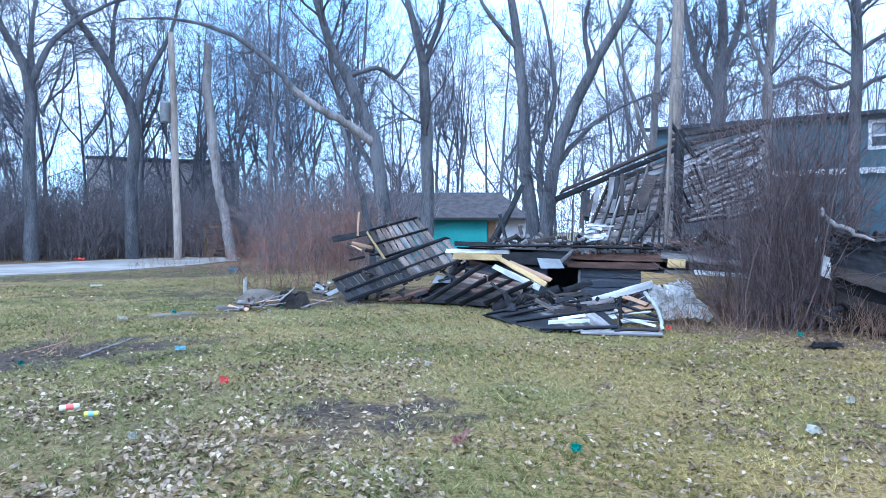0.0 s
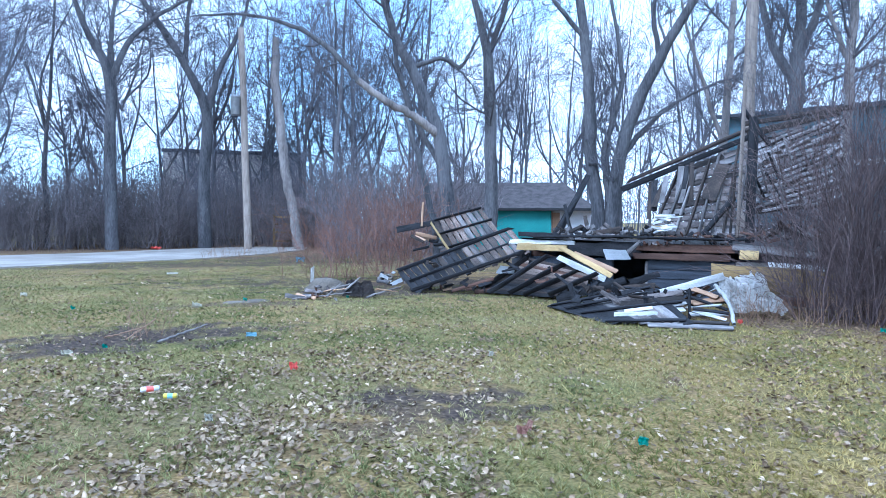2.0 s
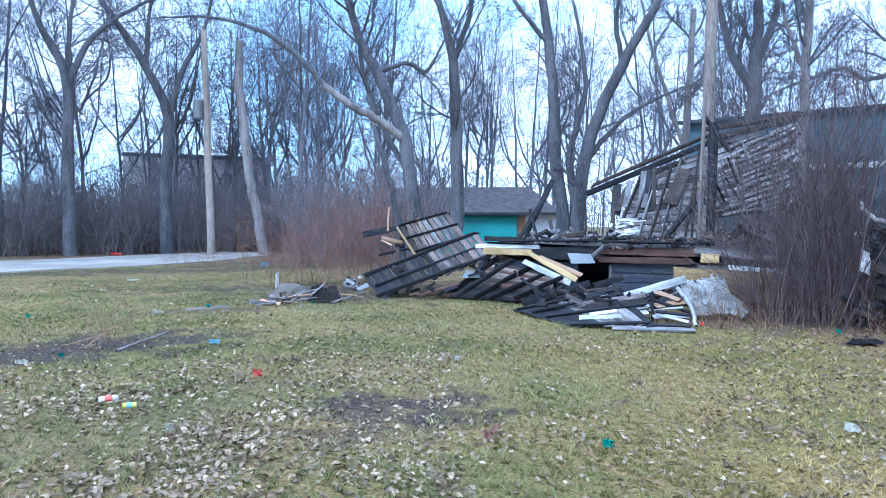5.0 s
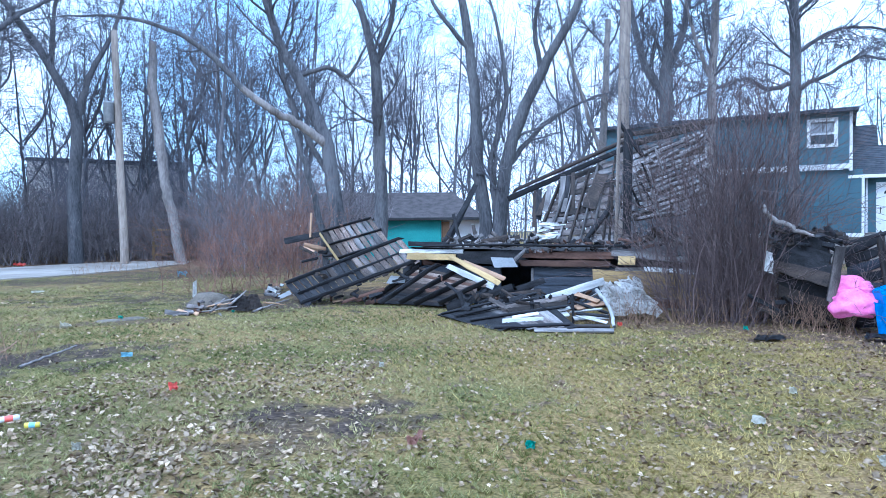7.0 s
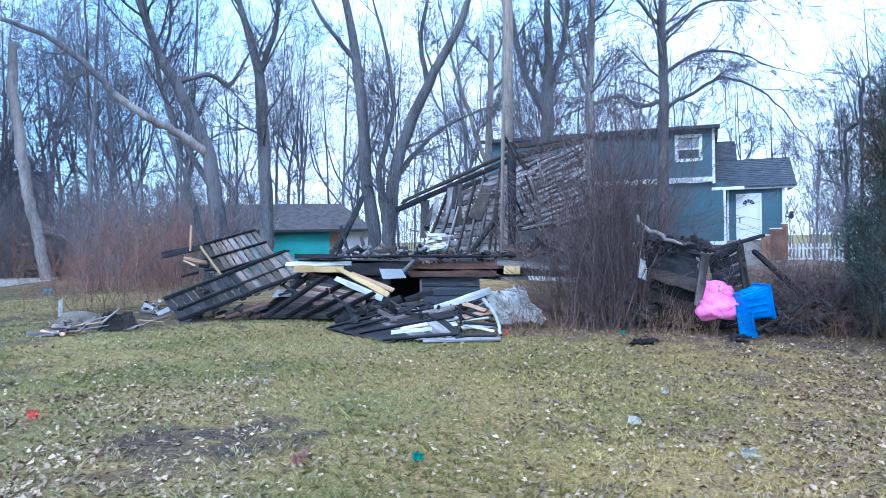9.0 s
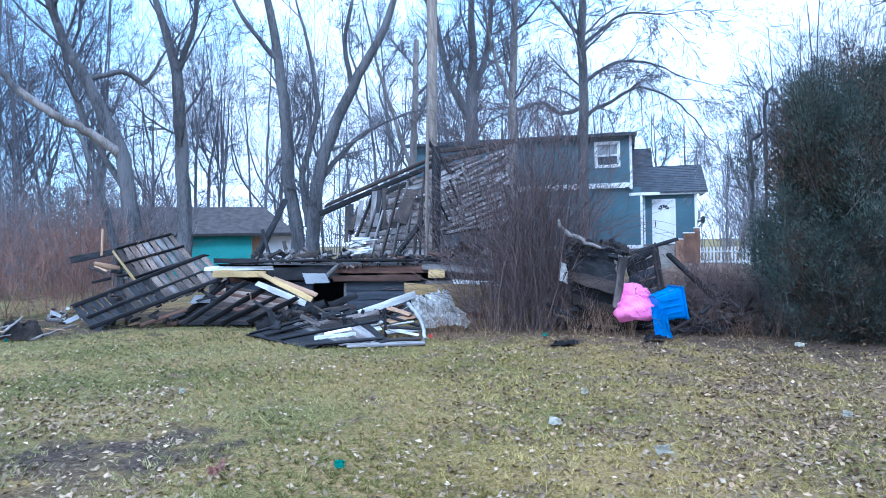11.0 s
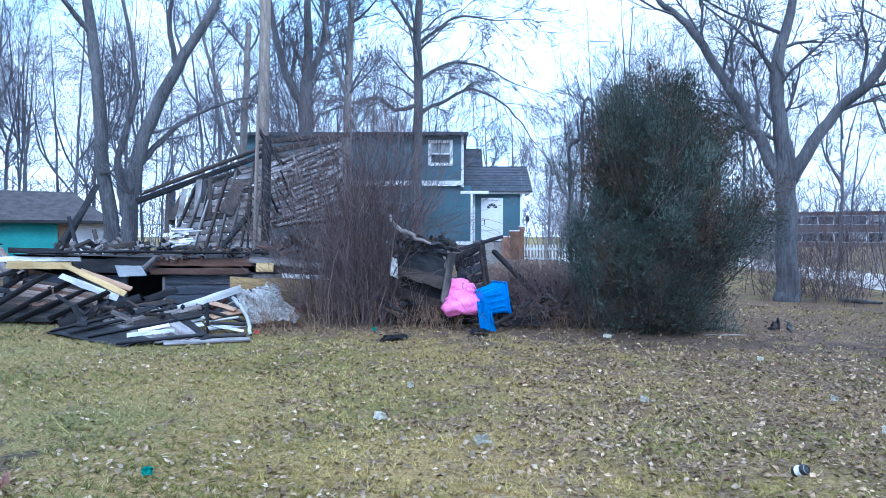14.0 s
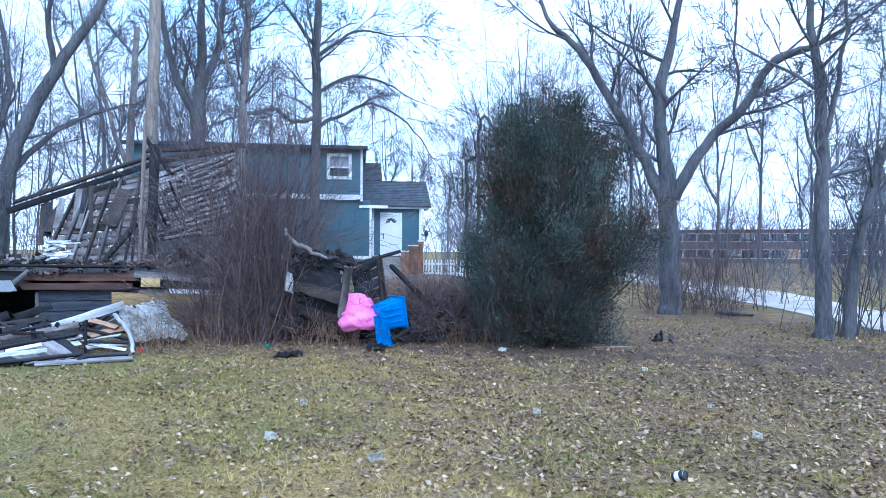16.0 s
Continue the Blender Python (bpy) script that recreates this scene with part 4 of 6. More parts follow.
solo("distant_woods", brush(38, scatter(7, -48, 95, 80, 140, 900), 9.0, 0.14, 0.08, (5, 2), 0.032, 0.05), TWIG_HAZED, Matrix(), "grey band of far bare woods", "woods", kind="stuff")
solo("undergrowth", brush(39, scatter(8, 56, 78, 23, 30, 70), 2.2, 0.4, 0.012, (5, 2), 0.006, 0.05), TWIG, Matrix(), "sparse bare saplings by the street", "undergrowth", kind="stuff")
solo("undergrowth", brush(35, scatter(6, -40, -13, 42, 50, 800), 3.6, 0.32, 0.02, (4, 2), 0.012, 0.05), mat("low_thicket_stem", (0.12, 0.105, 0.102), (0.24, 0.205, 0.20), 2, 20, 0.9, 0.1, island=0.3), Matrix(), "dense low thicket behind the concrete turnaround", "undergrowth", kind="stuff")


def shrub(seed, spots, m, height, spread, r0, plan, low, up, material, label, group=""):
    """A shrub whose clumps of stems are parts of it."""
    t = thing("shrub", m, label, "shrub", group)
    for i in range(0, len(spots), 12):
        part("stem", brush(seed + i, spots[i:i + 12], height, spread, r0, plan, low, up), material, t)["kind"] = "stuff"
    return t


def local_spots(seed, n, sx, sy):
    r = random.Random(seed)
    return [(r.gauss(0, sx), r.gauss(0, sy)) for _ in range(n)]


def fan_shrub(seed, n, m, foot, height, material, label):
    """Long stems fanning out from a narrow foot, the outer ones shorter, with fine twigs low down."""
    rng = np.random.default_rng(seed)
    t = thing("shrub", m, label, "shrub")
    for g in range(0, n, 10):
        tubes = Tubes()
        for _ in range(10):
            x, y = rng.normal() * foot, rng.normal() * foot * 0.7
            h = height * rng.uniform(0.42, 1.0) * (1 - 0.08 * abs(x) / foot)
            d = np.array((x / foot * 0.10 + rng.normal() * 0.07, y / foot * 0.10 + rng.normal() * 0.07, 1.0))
            grow(rng, tubes, np.array((x, y, -0.03)), d / np.linalg.norm(d), h, rng.uniform(0.007, 0.015), 0, (6, 3), 0.0036, 0.06)
        for _ in range(14):
            x, y = rng.normal() * foot * 1.2, rng.normal() * foot * 0.8
            d = np.array((rng.normal() * 0.5, rng.normal() * 0.5, 1.0))
            grow(rng, tubes, np.array((x, y, -0.03)), d / np.linalg.norm(d), rng.uniform(0.6, 1.7), 0.006, 0, (5, 2), 0.003, 0.02)
        part("stem", tubes.mesh("stem"), material, t)["kind"] = "stuff"
    return t


fan_shrub(321, 50, facing(23.5, 19.6), 0.95, 7.8, TWIG, "clump of tall slim bare saplings behind the ruin")
fan_shrub(320, 120, facing(26.0, 12.9), 0.40, 4.3, SHRUB, "tall dense leafless multi-stemmed shrub, brown-purple")
for b, d, n, s, hh in ((-14.2, 19.0, 24, 0.5, 2.4), (-11.0, 20.0, 34, 0.7, 3.0), (-8.0, 19.5, 26, 0.5, 2.8)):
    shrub(int(400 - 3 * b), local_spots(int(d), n, s, s), facing(b, d), hh, 0.42, 0.010, (6, 4), 0.0032, 0.03, SHRUB_RED, "reddish-brown twiggy bare shrub", "red shrubs by the ruin")
shrub(330, local_spots(8, 40, 0.9, 0.35), facing(40.4, 12.6), 1.4, 0.55, 0.009, (5, 3), 0.003, 0.02, SHRUB, "low tangle of bare brambles beside the blue tote")
shrub(360, local_spots(9, 48, 1.0, 0.4), facing(61.5, 21), 3.2, 0.2, 0.012, (5, 3), 0.004, 0.12, SHRUB, "thin bare saplings beside the street")
shrub(370, local_spots(10, 48, 1.1, 0.5), facing(73.0, 16), 3.6, 0.25, 0.013, (5, 3), 0.004, 0.10, TWIG, "thin dark bare saplings beside the street")


# ---- juniper ----
def juniper():
    j = thing("juniper", facing(49.0, 12.25, -0.03), "large dense dark green juniper with ragged upright plumes and browned patches", "evergreen")
    rng = np.random.default_rng(44)
    heights, halves = (0.0, 0.6, 1.4, 2.2, 3.0, 3.6, 4.0, 4.3), (0.95, 1.25, 1.62, 1.76, 1.60, 1.22, 0.76, 0.1)
    wood, green, old, brown = Tubes(), [], [], []
    for i in range(600):
        z = 3.9 * rng.uniform(0.02, 1.0) ** 0.9
        a, r = rng.uniform(0, 2 * np.pi), rng.uniform(0.2, 1.0) ** 0.5 * rng.uniform(0.80, 1.06)
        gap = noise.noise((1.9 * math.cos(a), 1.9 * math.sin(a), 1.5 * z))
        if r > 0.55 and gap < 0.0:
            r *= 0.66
        elif rng.random() < 0.16:
            r *= 1.14
        w = float(np.interp(z, heights, halves)) * (1 + 0.10 * np.sin(3 * a + 1.3 * z))
        out = np.array((np.cos(a), 0.95 * np.sin(a), 0.0))
        d = out * rng.uniform(0.25, 0.75) * (1.15 - 0.18 * z) + np.array((0, 0, rng.uniform(0.5, 1.0))) + rng.normal(size=3) * 0.16
        d /= np.linalg.norm(d)
        ln = rng.uniform(0.45, 0.85)
        if z > 2.9:
            z += rng.uniform(-0.25, 0.55)
            d = d * 0.5 + np.array((0, 0, 0.8))
            d /= np.linalg.norm(d)
            ln *= 1.3
        tip = out * w * r * rng.uniform(0.9, 1.12) + np.array((0, 0, z))
        foot = tip - d * ln
        foot[2] = max(foot[2], 0.02)
        if i % 3 == 0:
            root = np.array((foot[0] * 0.25, foot[1] * 0.25, max(0.0, foot[2] * 0.55 - 0.4)))
            wood.add([root, root * 0.4 + foot * 0.6 - np.array((0, 0, 0.05)), foot], (0.026, 0.016, 0.008), 5)
        bend = rng.normal(size=3) * 0.10
        s = np.linspace(0, 1, 5)[:, None]
        axis = foot + (tip - foot) * s + bend * s * (1 - s)
        wood.add(axis, np.linspace(0.008, 0.003, 5), 3)
        n = 520
        f = rng.uniform(0.05, 1.0, n)
        k = np.minimum((f * 4).astype(int), 3)
        p = axis[k] + (axis[k + 1] - axis[k]) * (f * 4 - k)[:, None]
        fat = (0.035 + 0.115 * np.sin(np.pi * np.clip(f * 0.9 + 0.08, 0, 1)))[:, None]
        off = rng.normal(size=(n, 3)) * fat
        v = off / (np.linalg.norm(off, axis=1, keepdims=True) + 1e-6) * 0.75 + d * 0.85 + rng.normal(size=(n, 3)) * 0.2
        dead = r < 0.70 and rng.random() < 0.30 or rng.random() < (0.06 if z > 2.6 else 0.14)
        # low gap values, where plumes are drawn in, take the darker green
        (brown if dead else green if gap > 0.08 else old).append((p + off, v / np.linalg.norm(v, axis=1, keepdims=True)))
    part("trunk", wood.mesh("trunk"), mat("juniper_wood", (0.028, 0.022, 0.019), (0.085, 0.062, 0.05), 3, 20, 0.9, 0.4), j)["kind"] = "stuff"
    for name, sprays, material, label in (("crown", green, NEEDLE, ""), ("inner_crown", old, NEEDLE_DARK, "darker dull green foliage"), ("browned_foliage", brown, NEEDLE_BROWN, "browned inner foliage")):
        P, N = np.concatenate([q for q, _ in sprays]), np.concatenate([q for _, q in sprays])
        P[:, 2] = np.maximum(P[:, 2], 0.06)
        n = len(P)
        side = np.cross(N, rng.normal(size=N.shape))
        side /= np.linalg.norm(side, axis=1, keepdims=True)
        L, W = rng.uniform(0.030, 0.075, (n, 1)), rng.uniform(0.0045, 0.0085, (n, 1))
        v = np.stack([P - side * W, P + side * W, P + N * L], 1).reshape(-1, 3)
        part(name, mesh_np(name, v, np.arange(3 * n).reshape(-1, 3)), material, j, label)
    t = Tubes()
    for _ in range(26):
        a, z = rng.uniform(np.pi, 2 * np.pi), rng.uniform(0.4, 3.2)
        w = float(np.interp(z, heights, halves)) * 0.85
        grow(rng, t, np.array((w * np.cos(a), 0.95 * w * np.sin(a), z)), turned(rng, np.array((0, -0.6, 0.8)), 5, 75), rng.uniform(0.3, 0.9), 0.006, 0, (3, 2), 0.0025, 0.0)
    part("dead_twig", t.mesh("dead_twig"), SHRUB, j, "dry brown twigs poking through")["kind"] = "stuff"


juniper()
# bare vine arching out of the juniper
vr = np.random.default_rng(9)
t = Tubes()
for x, h in ((0.0, 3.9), (0.28, 3.7), (-0.2, 3.2)):
    c = curve(vr, [(x * 0.4, 0, 0, 0.03), (x, 0, h * 0.6, 0.03), (x * 1.1, 0, h * 0.93, 0.03), (x * 0.5 + 0.12, 0, h, 0.028), (x * 0.2 + 0.3, 0, h * 0.9, 0.022), (x * 0.2 + 0.36, 0, h * 0.7, 0.012)], wob=0.02)
    t.add(c[:, :3], c[:, 3], 6)
    for _ in range(8):
        i = vr.integers(6, len(c) - 3)
        grow(vr, t, c[i, :3], turned(vr, np.array((0, 0, 1.0)), 20, 80), 0.9, 0.01, 0, (4, 2), 0.004)
solo("vine", t.mesh("vine"), BARK_DARK, facing(43.5, 12.5), "bare arching vine rising beside the juniper", "vine")


# ---- the burnt house ----
def rise(b, d, s):
    """A point at a bearing and distance, s metres above the eye's level for each metre of distance."""
    return at(b, d, EYE + s * d)


def lerp(p, q, t):
    return p + (q - p) * t


TO_US = Vector((-0.15, -1, 0.15))
rb = random.Random(71)


def ruin():
    h = thing("burnt_house", Matrix.Translation(at(9, 16)), "burnt-out house remains: foundation, charred floor deck and rim boards", "ruin")

    def seg(name, p, q, z0, z1, thick, material, label="", back=0.0):
        c = (p + q) / 2
        ang = math.atan2((q - p).y, (q - p).x)
        ln = (q - p).length
        m = h.matrix_basis.inverted() @ Matrix.Translation((c.x, c.y, 0)) @ Matrix.Rotation(ang, 4, "Z")
        return box_part(name, -ln / 2, ln / 2, back, back + thick, z0, z1, material, h, label, bevel=0.012, m=m)

    A, B, C, D, E_ = at(2, 15.1), at(8.4, 14.75), at(11.0, 14.65), at(17.4, 14.4), at(29, 13.9)
    seg("foundation_wall", A, B, -0.2, 0.82, 0.22, DARK_BLUE, "sooty foundation wall")
    seg("foundation_wall", C, D, -0.2, 0.80, 0.22, DARK_BLUE, "sooty foundation wall", 0.05)
    seg("foundation_wall", D, E_, -0.2, 0.80, 0.22, BLOCK, "stained block foundation", 0.03)
    seg("back_wall", at(1, 21), at(26, 20), -0.2, 1.05, 0.2, DARK_BLUE)
    seg("end_wall", at(2, 15.3), at(1, 21), -0.2, 1.05, 0.2, DARK_BLUE)
    seg("door_jamb", at(10.85, 14.6), at(11.08, 14.6), 0.0, 0.78, 0.10, GREY, "pale splintered jamb", -0.02)
    for i in range(4):
        z = 0.08 + 0.18 * i
        board("siding_board", at(11.1, 14.58, z + 0.09), at(17.3, 14.33, z + 0.09), 0.172, 0.02, DARK_BLUE, h, (0, -1, 0.12), 0)
    # floor deck and its edge
    bm = bmesh.new()
    vs = [bm.verts.new(h.matrix_basis.inverted() @ p) for p in (at(2, 15.1, 1.1), D + Vector((0, 0, 1.1)), E_ + Vector((0, 0, 1.0)), at(28, 20, 1.1), at(1, 21, 1.1))]
    bm.faces.new(vs)
    bmesh.ops.solidify(bm, geom=bm.faces[:], thickness=0.10)
    bmesh.ops.recalc_face_normals(bm, faces=bm.faces[:])
    part("floor_deck", bm, CHAR_BROWN, h, "charred floor deck")
    board("deck_edge", at(2.2, 14.85, 1.25), at(9, 14.55, 1.27), 0.16, 0.05, CHAR, h, (0, 0, 1))
    board("deck_edge", at(8.5, 14.55, 1.26), at(17.7, 14.2, 1.23), 0.18, 0.05, CHAR, h, (0, 0, 1))
    board("rim_joist", at(10.3, 14.55, 1.06), at(17.2, 14.25, 1.05), 0.16, 0.05, BROWN, h, TO_US)
    board("rim_joist", at(10.1, 14.55, 0.885), at(17.3, 14.25, 0.875), 0.15, 0.05, BROWN, h, TO_US)
    board("rim_joist", at(4.6, 14.8, 1.00), at(10.4, 14.58, 1.02), 0.30, 0.05, CHAR, h, TO_US)
    board("rim_joist", at(1.0, 14.85, 1.30), at(4.2, 14.8, 1.27), 0.12, 0.05, CHAR, h, TO_US)
    board("rim_joist", at(17.3, 14.2, 1.10), at(22.8, 13.9, 0.98), 0.14, 0.05, GREY, h, TO_US)
    board("rim_joist", at(19.3, 14.1, 0.93), at(26, 13.8, 0.86), 0.16, 0.05, CHAR_BROWN, h, TO_US)
    board("skirt_board", at(15.9, 14.0, 0.66), at(25.2, 13.7, 0.60), 0.27, 0.03, YELLOW_DULL, h, TO_US)
    board("skirt_board", at(17.2, 13.95, 0.42), at(25.3, 13.65, 0.34), 0.27, 0.03, YELLOW_DULL, h, TO_US)
    board("skirt_board", at(19.2, 13.85, 0.19), at(24.5, 13.6, 0.16), 0.20, 0.03, BROWN, h, TO_US)
    board("skirt_board", at(19.6, 13.9, 0.80), at(23.5, 13.7, 0.76), 0.10, 0.03, WHITE, h, TO_US)
    board("yellow_panel", at(17.7, 14.05, 0.96), at(19.0, 14.0, 0.95), 0.17, 0.04, YELLOW, h, TO_US, 0, "yellow insulation board")
    # joists showing in the dark opening
    for i in range(9):
        x = 3.5 + 2.5 * i
        board("joist", at(x, 14.95, 1.0), at(x + 0.5, 20.5, 1.0), 0.05, 0.16, CHAR, h, (0, 0, 1))
    return h


ruin()


def framed_panel(name, ends, label, planks, plank_mats, raf=(0.05, 0.12), raf_mat=None, lift=0.07, gap=0.06, overlap=0.12, group=""):
    """A fallen piece of framing: rafters between the end points, planks across them underneath."""
    mid = sum((p for e in ends for p in e), Vector()) / (2 * len(ends))
    t = thing(name, Matrix.Translation(mid), label, "debris", group)
    a0, a1, b0, b1 = ends[0][0], ends[0][1], ends[-1][0], ends[-1][1]
    n = (a1 - a0).cross(b0 - a0).normalized()
    if n.dot(Vector((0, -1, 0.6))) < 0:
        n = -n
    for p, q in ends:
        board("rafter", p + n * lift, q + n * lift, raf[0], raf[1], raf_mat or CHAR, t, n)
    for i in range(planks):
        f = (i + 0.5) / planks
        p, q = lerp(a0, a1, f), lerp(b0, b1, f)
        w = (a1 - a0).length / planks * (1 - gap) * rb.uniform(0.86, 1.0)
        e = (q - p).normalized()
        mats = plank_mats if not isinstance(plank_mats[0], tuple) else plank_mats[0] if f + rb.uniform(-0.15, 0.15) < 0.45 else plank_mats[1]
        board("plank", p - e * rb.uniform(0, overlap), q + e * rb.uniform(0, overlap), w, 0.022, rb.choice(mats), t, n)
    return t


WARM = mat("scorched_sheathing", (0.075, 0.050, 0.040), (0.36, 0.285, 0.235), 1.2, 18, 0.85, 0.4, GRAIN, rnd=0.35, stain=0.6)
MIXED = (SHEATH, SHEATH, SHEATH, CHAR_BROWN, GREY)
BURNT = (CHAR_BROWN, CHAR, SHEATH, CHAR_BROWN)
framed_panel("roof_panel", [(at(-8.9, 16.4, 0.36), at(0.4, 16.6, 1.38)), (at(-8.0, 15.8, 0.16), at(0.8, 15.8, 1.08)), (at(-7.5, 15.4, 0.02), at(1.9, 15.0, 0.94))],
             "fallen roof section with charred rafters and scorched sheathing boards", 18, ((CHAR, CHAR, CHAR), (CHAR_BROWN, WARM, WARM, SHEATH)), raf=(0.04, 0.085), lift=0.05, gap=0.03, group="fallen roof sections")
framed_panel("roof_panel", [(at(-6.0, 17.3, 1.55), at(-2.0, 17.4, 1.88)), (at(-5.4, 17.0, 1.24), at(-1.3, 17.0, 1.58)), (at(-4.8, 16.7, 0.92), at(-0.5, 16.6, 1.30))],
             "upper fallen roof section, boards bleached grey-brown", 9, ((CHAR, CHAR_BROWN, WARM), (WARM, WARM, SHEATH, GREY)), raf=(0.03, 0.07), lift=0.042, gap=0.03, group="fallen roof sections")
framed_panel("roof_panel", [(at(-2.0, 15.1, 0.04), at(1.9, 15.1, 0.79)), (at(-1.4, 14.7, 0.03), at(3.5, 14.75, 0.84)), (at(0.2, 14.45, 0.05), at(4.8, 14.5, 0.70)), (at(1.5, 14.2, 0.07), at(6.1, 14.3, 0.57)), (at(3.4, 14.0, 0.08), at(7.4, 14.0, 0.53))],
             "fallen wall framing with charred studs and brown boards", 13, ((CHAR, CHAR_BROWN), (CHAR_BROWN, BROWN, WARM, WARM, GREY)), raf=(0.045, 0.11), lift=0.06, gap=0.03, group="fallen roof sections")
framed_panel("roof_panel", [(at(3.4, 12.7, 0.03), at(11.5, 12.9, 0.40)), (at(4.6, 12.2, 0.05), at(11.6, 12.4, 0.36)), (at(6.0, 11.7, 0.05), at(13.6, 11.9, 0.26)), (at(8.0, 10.9, 0.03), at(14.2, 10.9, 0.10))],
             "flat charred framing lying on the grass", 10, ((CHAR, CHAR, CHAR_BROWN), (CHAR_BROWN, GREY, CHAR, SHEATH)), raf=(0.10, 0.035), lift=0.03, group="fallen roof sections")


def loose(name, p, q, w, h, material, label, category="board", normal=TO_US, group="loose boards of the ruin"):
    return tagged(board(name, p, q, w, h, material, None, normal), label, category, group)


B = "scorched loose board leaning on the wreck"
for b0, d0, z0, b1, d1, z1, w, mt in (
        (3.6, 15.6, 1.2, 5.6, 16.3, 2.15, 0.12, CHAR), (4.0, 15.8, 1.2, 6.4, 16.6, 2.62, 0.14, CHAR), (5.2, 15.6, 1.25, 4.6, 16.0, 1.95, 0.09, CHAR), (6.6, 15.6, 1.2, 6.2, 16.2, 1.7, 0.10, CHAR_BROWN),
        (6.0, 15.3, 1.27, 9.0, 15.2, 1.42, 0.12, CHAR_BROWN), (9.4, 14.4, 0.93, 10.5, 14.35, 1.18, 0.09, GREY), (-9.0, 17.2, 1.35, -3.5, 17.4, 1.66, 0.16, CHAR), (-4.6, 16.6, 0.85, -6.2, 17.0, 1.55, 0.06, YELLOW),
        (2.0, 15.4, 0.9, 6.8, 14.9, 0.55, 0.14, BROWN), (8.2, 13.2, 0.35, 12.0, 13.4, 0.62, 0.12, CHAR), (7.0, 13.4, 0.25, 11.8, 13.0, 0.42, 0.16, CHAR_BROWN), (9.0, 13.8, 0.25, 11.0, 13.6, 0.50, 0.10, CHAR),
        (4.0, 13.4, 0.10, 9.5, 13.2, 0.52, 0.16, CHAR), (11.0, 13.2, 0.2, 14.5, 13.4, 0.42, 0.14, CHAR), (-4.5, 15.2, 0.05, -1.0, 15.0, 0.35, 0.08, BROWN), (-2.6, 15.1, 0.04, -0.6, 14.95, 0.14, 0.10, BROWN), (-3.4, 15.3, 0.10, -1.4, 15.1, 0.22, 0.05, TAN)):
    loose("board", at(b0, d0, z0), at(b1, d1, z1), w, 0.04, mt, B if mt in (CHAR, CHAR_BROWN) else "loose pale broken board in the wreck")
# yellow and white pieces between the panels
loose("yellow_board", at(0.2, 15.0, 1.14), at(5.5, 14.75, 1.13), 0.10, 0.03, WHITE, "long cream-edged yellow insulation board")
loose("yellow_board", at(0.8, 14.95, 1.04), at(4.9, 14.7, 1.01), 0.16, 0.03, YELLOW, "long yellow insulation board in the wreck")
loose("yellow_board", at(4.2, 14.6, 1.05), at(8.4, 13.95, 0.50), 0.12, 0.03, YELLOW, "bent yellow insulation board in the wreck", normal=(-0.5, -1, 0.9))
loose("yellow_board", at(5.4, 14.5, 0.92), at(8.7, 14.0, 0.60), 0.12, 0.03, TAN, "bent tan board in the wreck", normal=(-0.4, -0.6, 1))
loose("white_board", at(4.0, 14.4, 0.86), at(7.9, 13.9, 0.44), 0.13, 0.02, WHITE, "white painted board under the yellow one")
loose("white_board", at(12.0, 12.4, 0.36), at(16.5, 13.0, 0.63), 0.14, 0.03, WHITE, "white painted trim board with scorch marks")
loose("white_board", at(10.0, 11.6, 0.10), at(13.9, 11.9, 0.16), 0.12, 0.03, WHITE, "white painted board split along its length", normal=(0, -0.5, 1))
loose("white_board", at(8.6, 11.35, 0.10), at(11.8, 11.3, 0.14), 0.12, 0.03, WHITE, "white painted board split along its length", normal=(0, -0.5, 1))
loose("white_board", at(14.3, 11.75, 0.10), at(17.0, 11.95, 0.12), 0.15, 0.02, WHITE, "white painted board lying in the debris", normal=(0.1, -0.4, 1))
loose("white_board", at(14.0, 12.2, 0.16), at(16.4, 11.9, 0.25), 0.08, 0.02, WHITE, "white painted board lying in the debris", normal=(0.3, -0.6, 1))
loose("tan_board", at(14.4, 12.5, 0.44), at(16.2, 12.3, 0.33), 0.14, 0.03, TAN, "bare tan board in the debris", normal=(0.2, -0.6, 1))
loose("tan_board", at(14.3, 12.1, 0.24), at(16.7, 12.4, 0.30), 0.17, 0.03, TAN, "bare tan board in the debris", normal=(-0.2, -0.4, 1))
loose("tan_board", at(13.8, 12.9, 0.20), at(15.6, 12.5, 0.50), 0.08, 0.03, BROWN, "bare brown board in the debris", normal=(0.4, -0.5, 1))
loose("board", at(14.0, 12.2, 0.35), at(16.9, 12.0, 0.17), 0.05, 0.03, CHAR, "thin charred strip across the debris", normal=(0, -0.6, 1))
loose("white_board", at(15.0, 12.6, 0.30), at(16.1, 12.4, 0.46), 0.06, 0.02, WHITE, "short white splinter in the debris", normal=(0.5, -0.6, 1))
loose("grey_board", at(11.2, 10.75, 0.04), at(17.3, 10.75, 0.05), 0.12, 0.04, GREY, "grey board lying flat on the grass", normal=(0, -0.3, 1))
loose("grey_board", at(13.2, 11.1, 0.06), at(17.2, 11.05, 0.08), 0.08, 0.04, SHEATH, "grey board lying flat on the grass", normal=(0, -0.3, 1))
loose("grey_board", at(9.0, 11.9, 0.20), at(13.6, 12.1, 0.30), 0.12, 0.03, SHEATH, "scorched board lying across charred framing")
loose("white_board", at(9.3, 11.5, 0.14), at(11.4, 11.6, 0.20), 0.07, 0.02, WHITE, "splintered strip of white painted board", normal=(0, -0.7, 1))
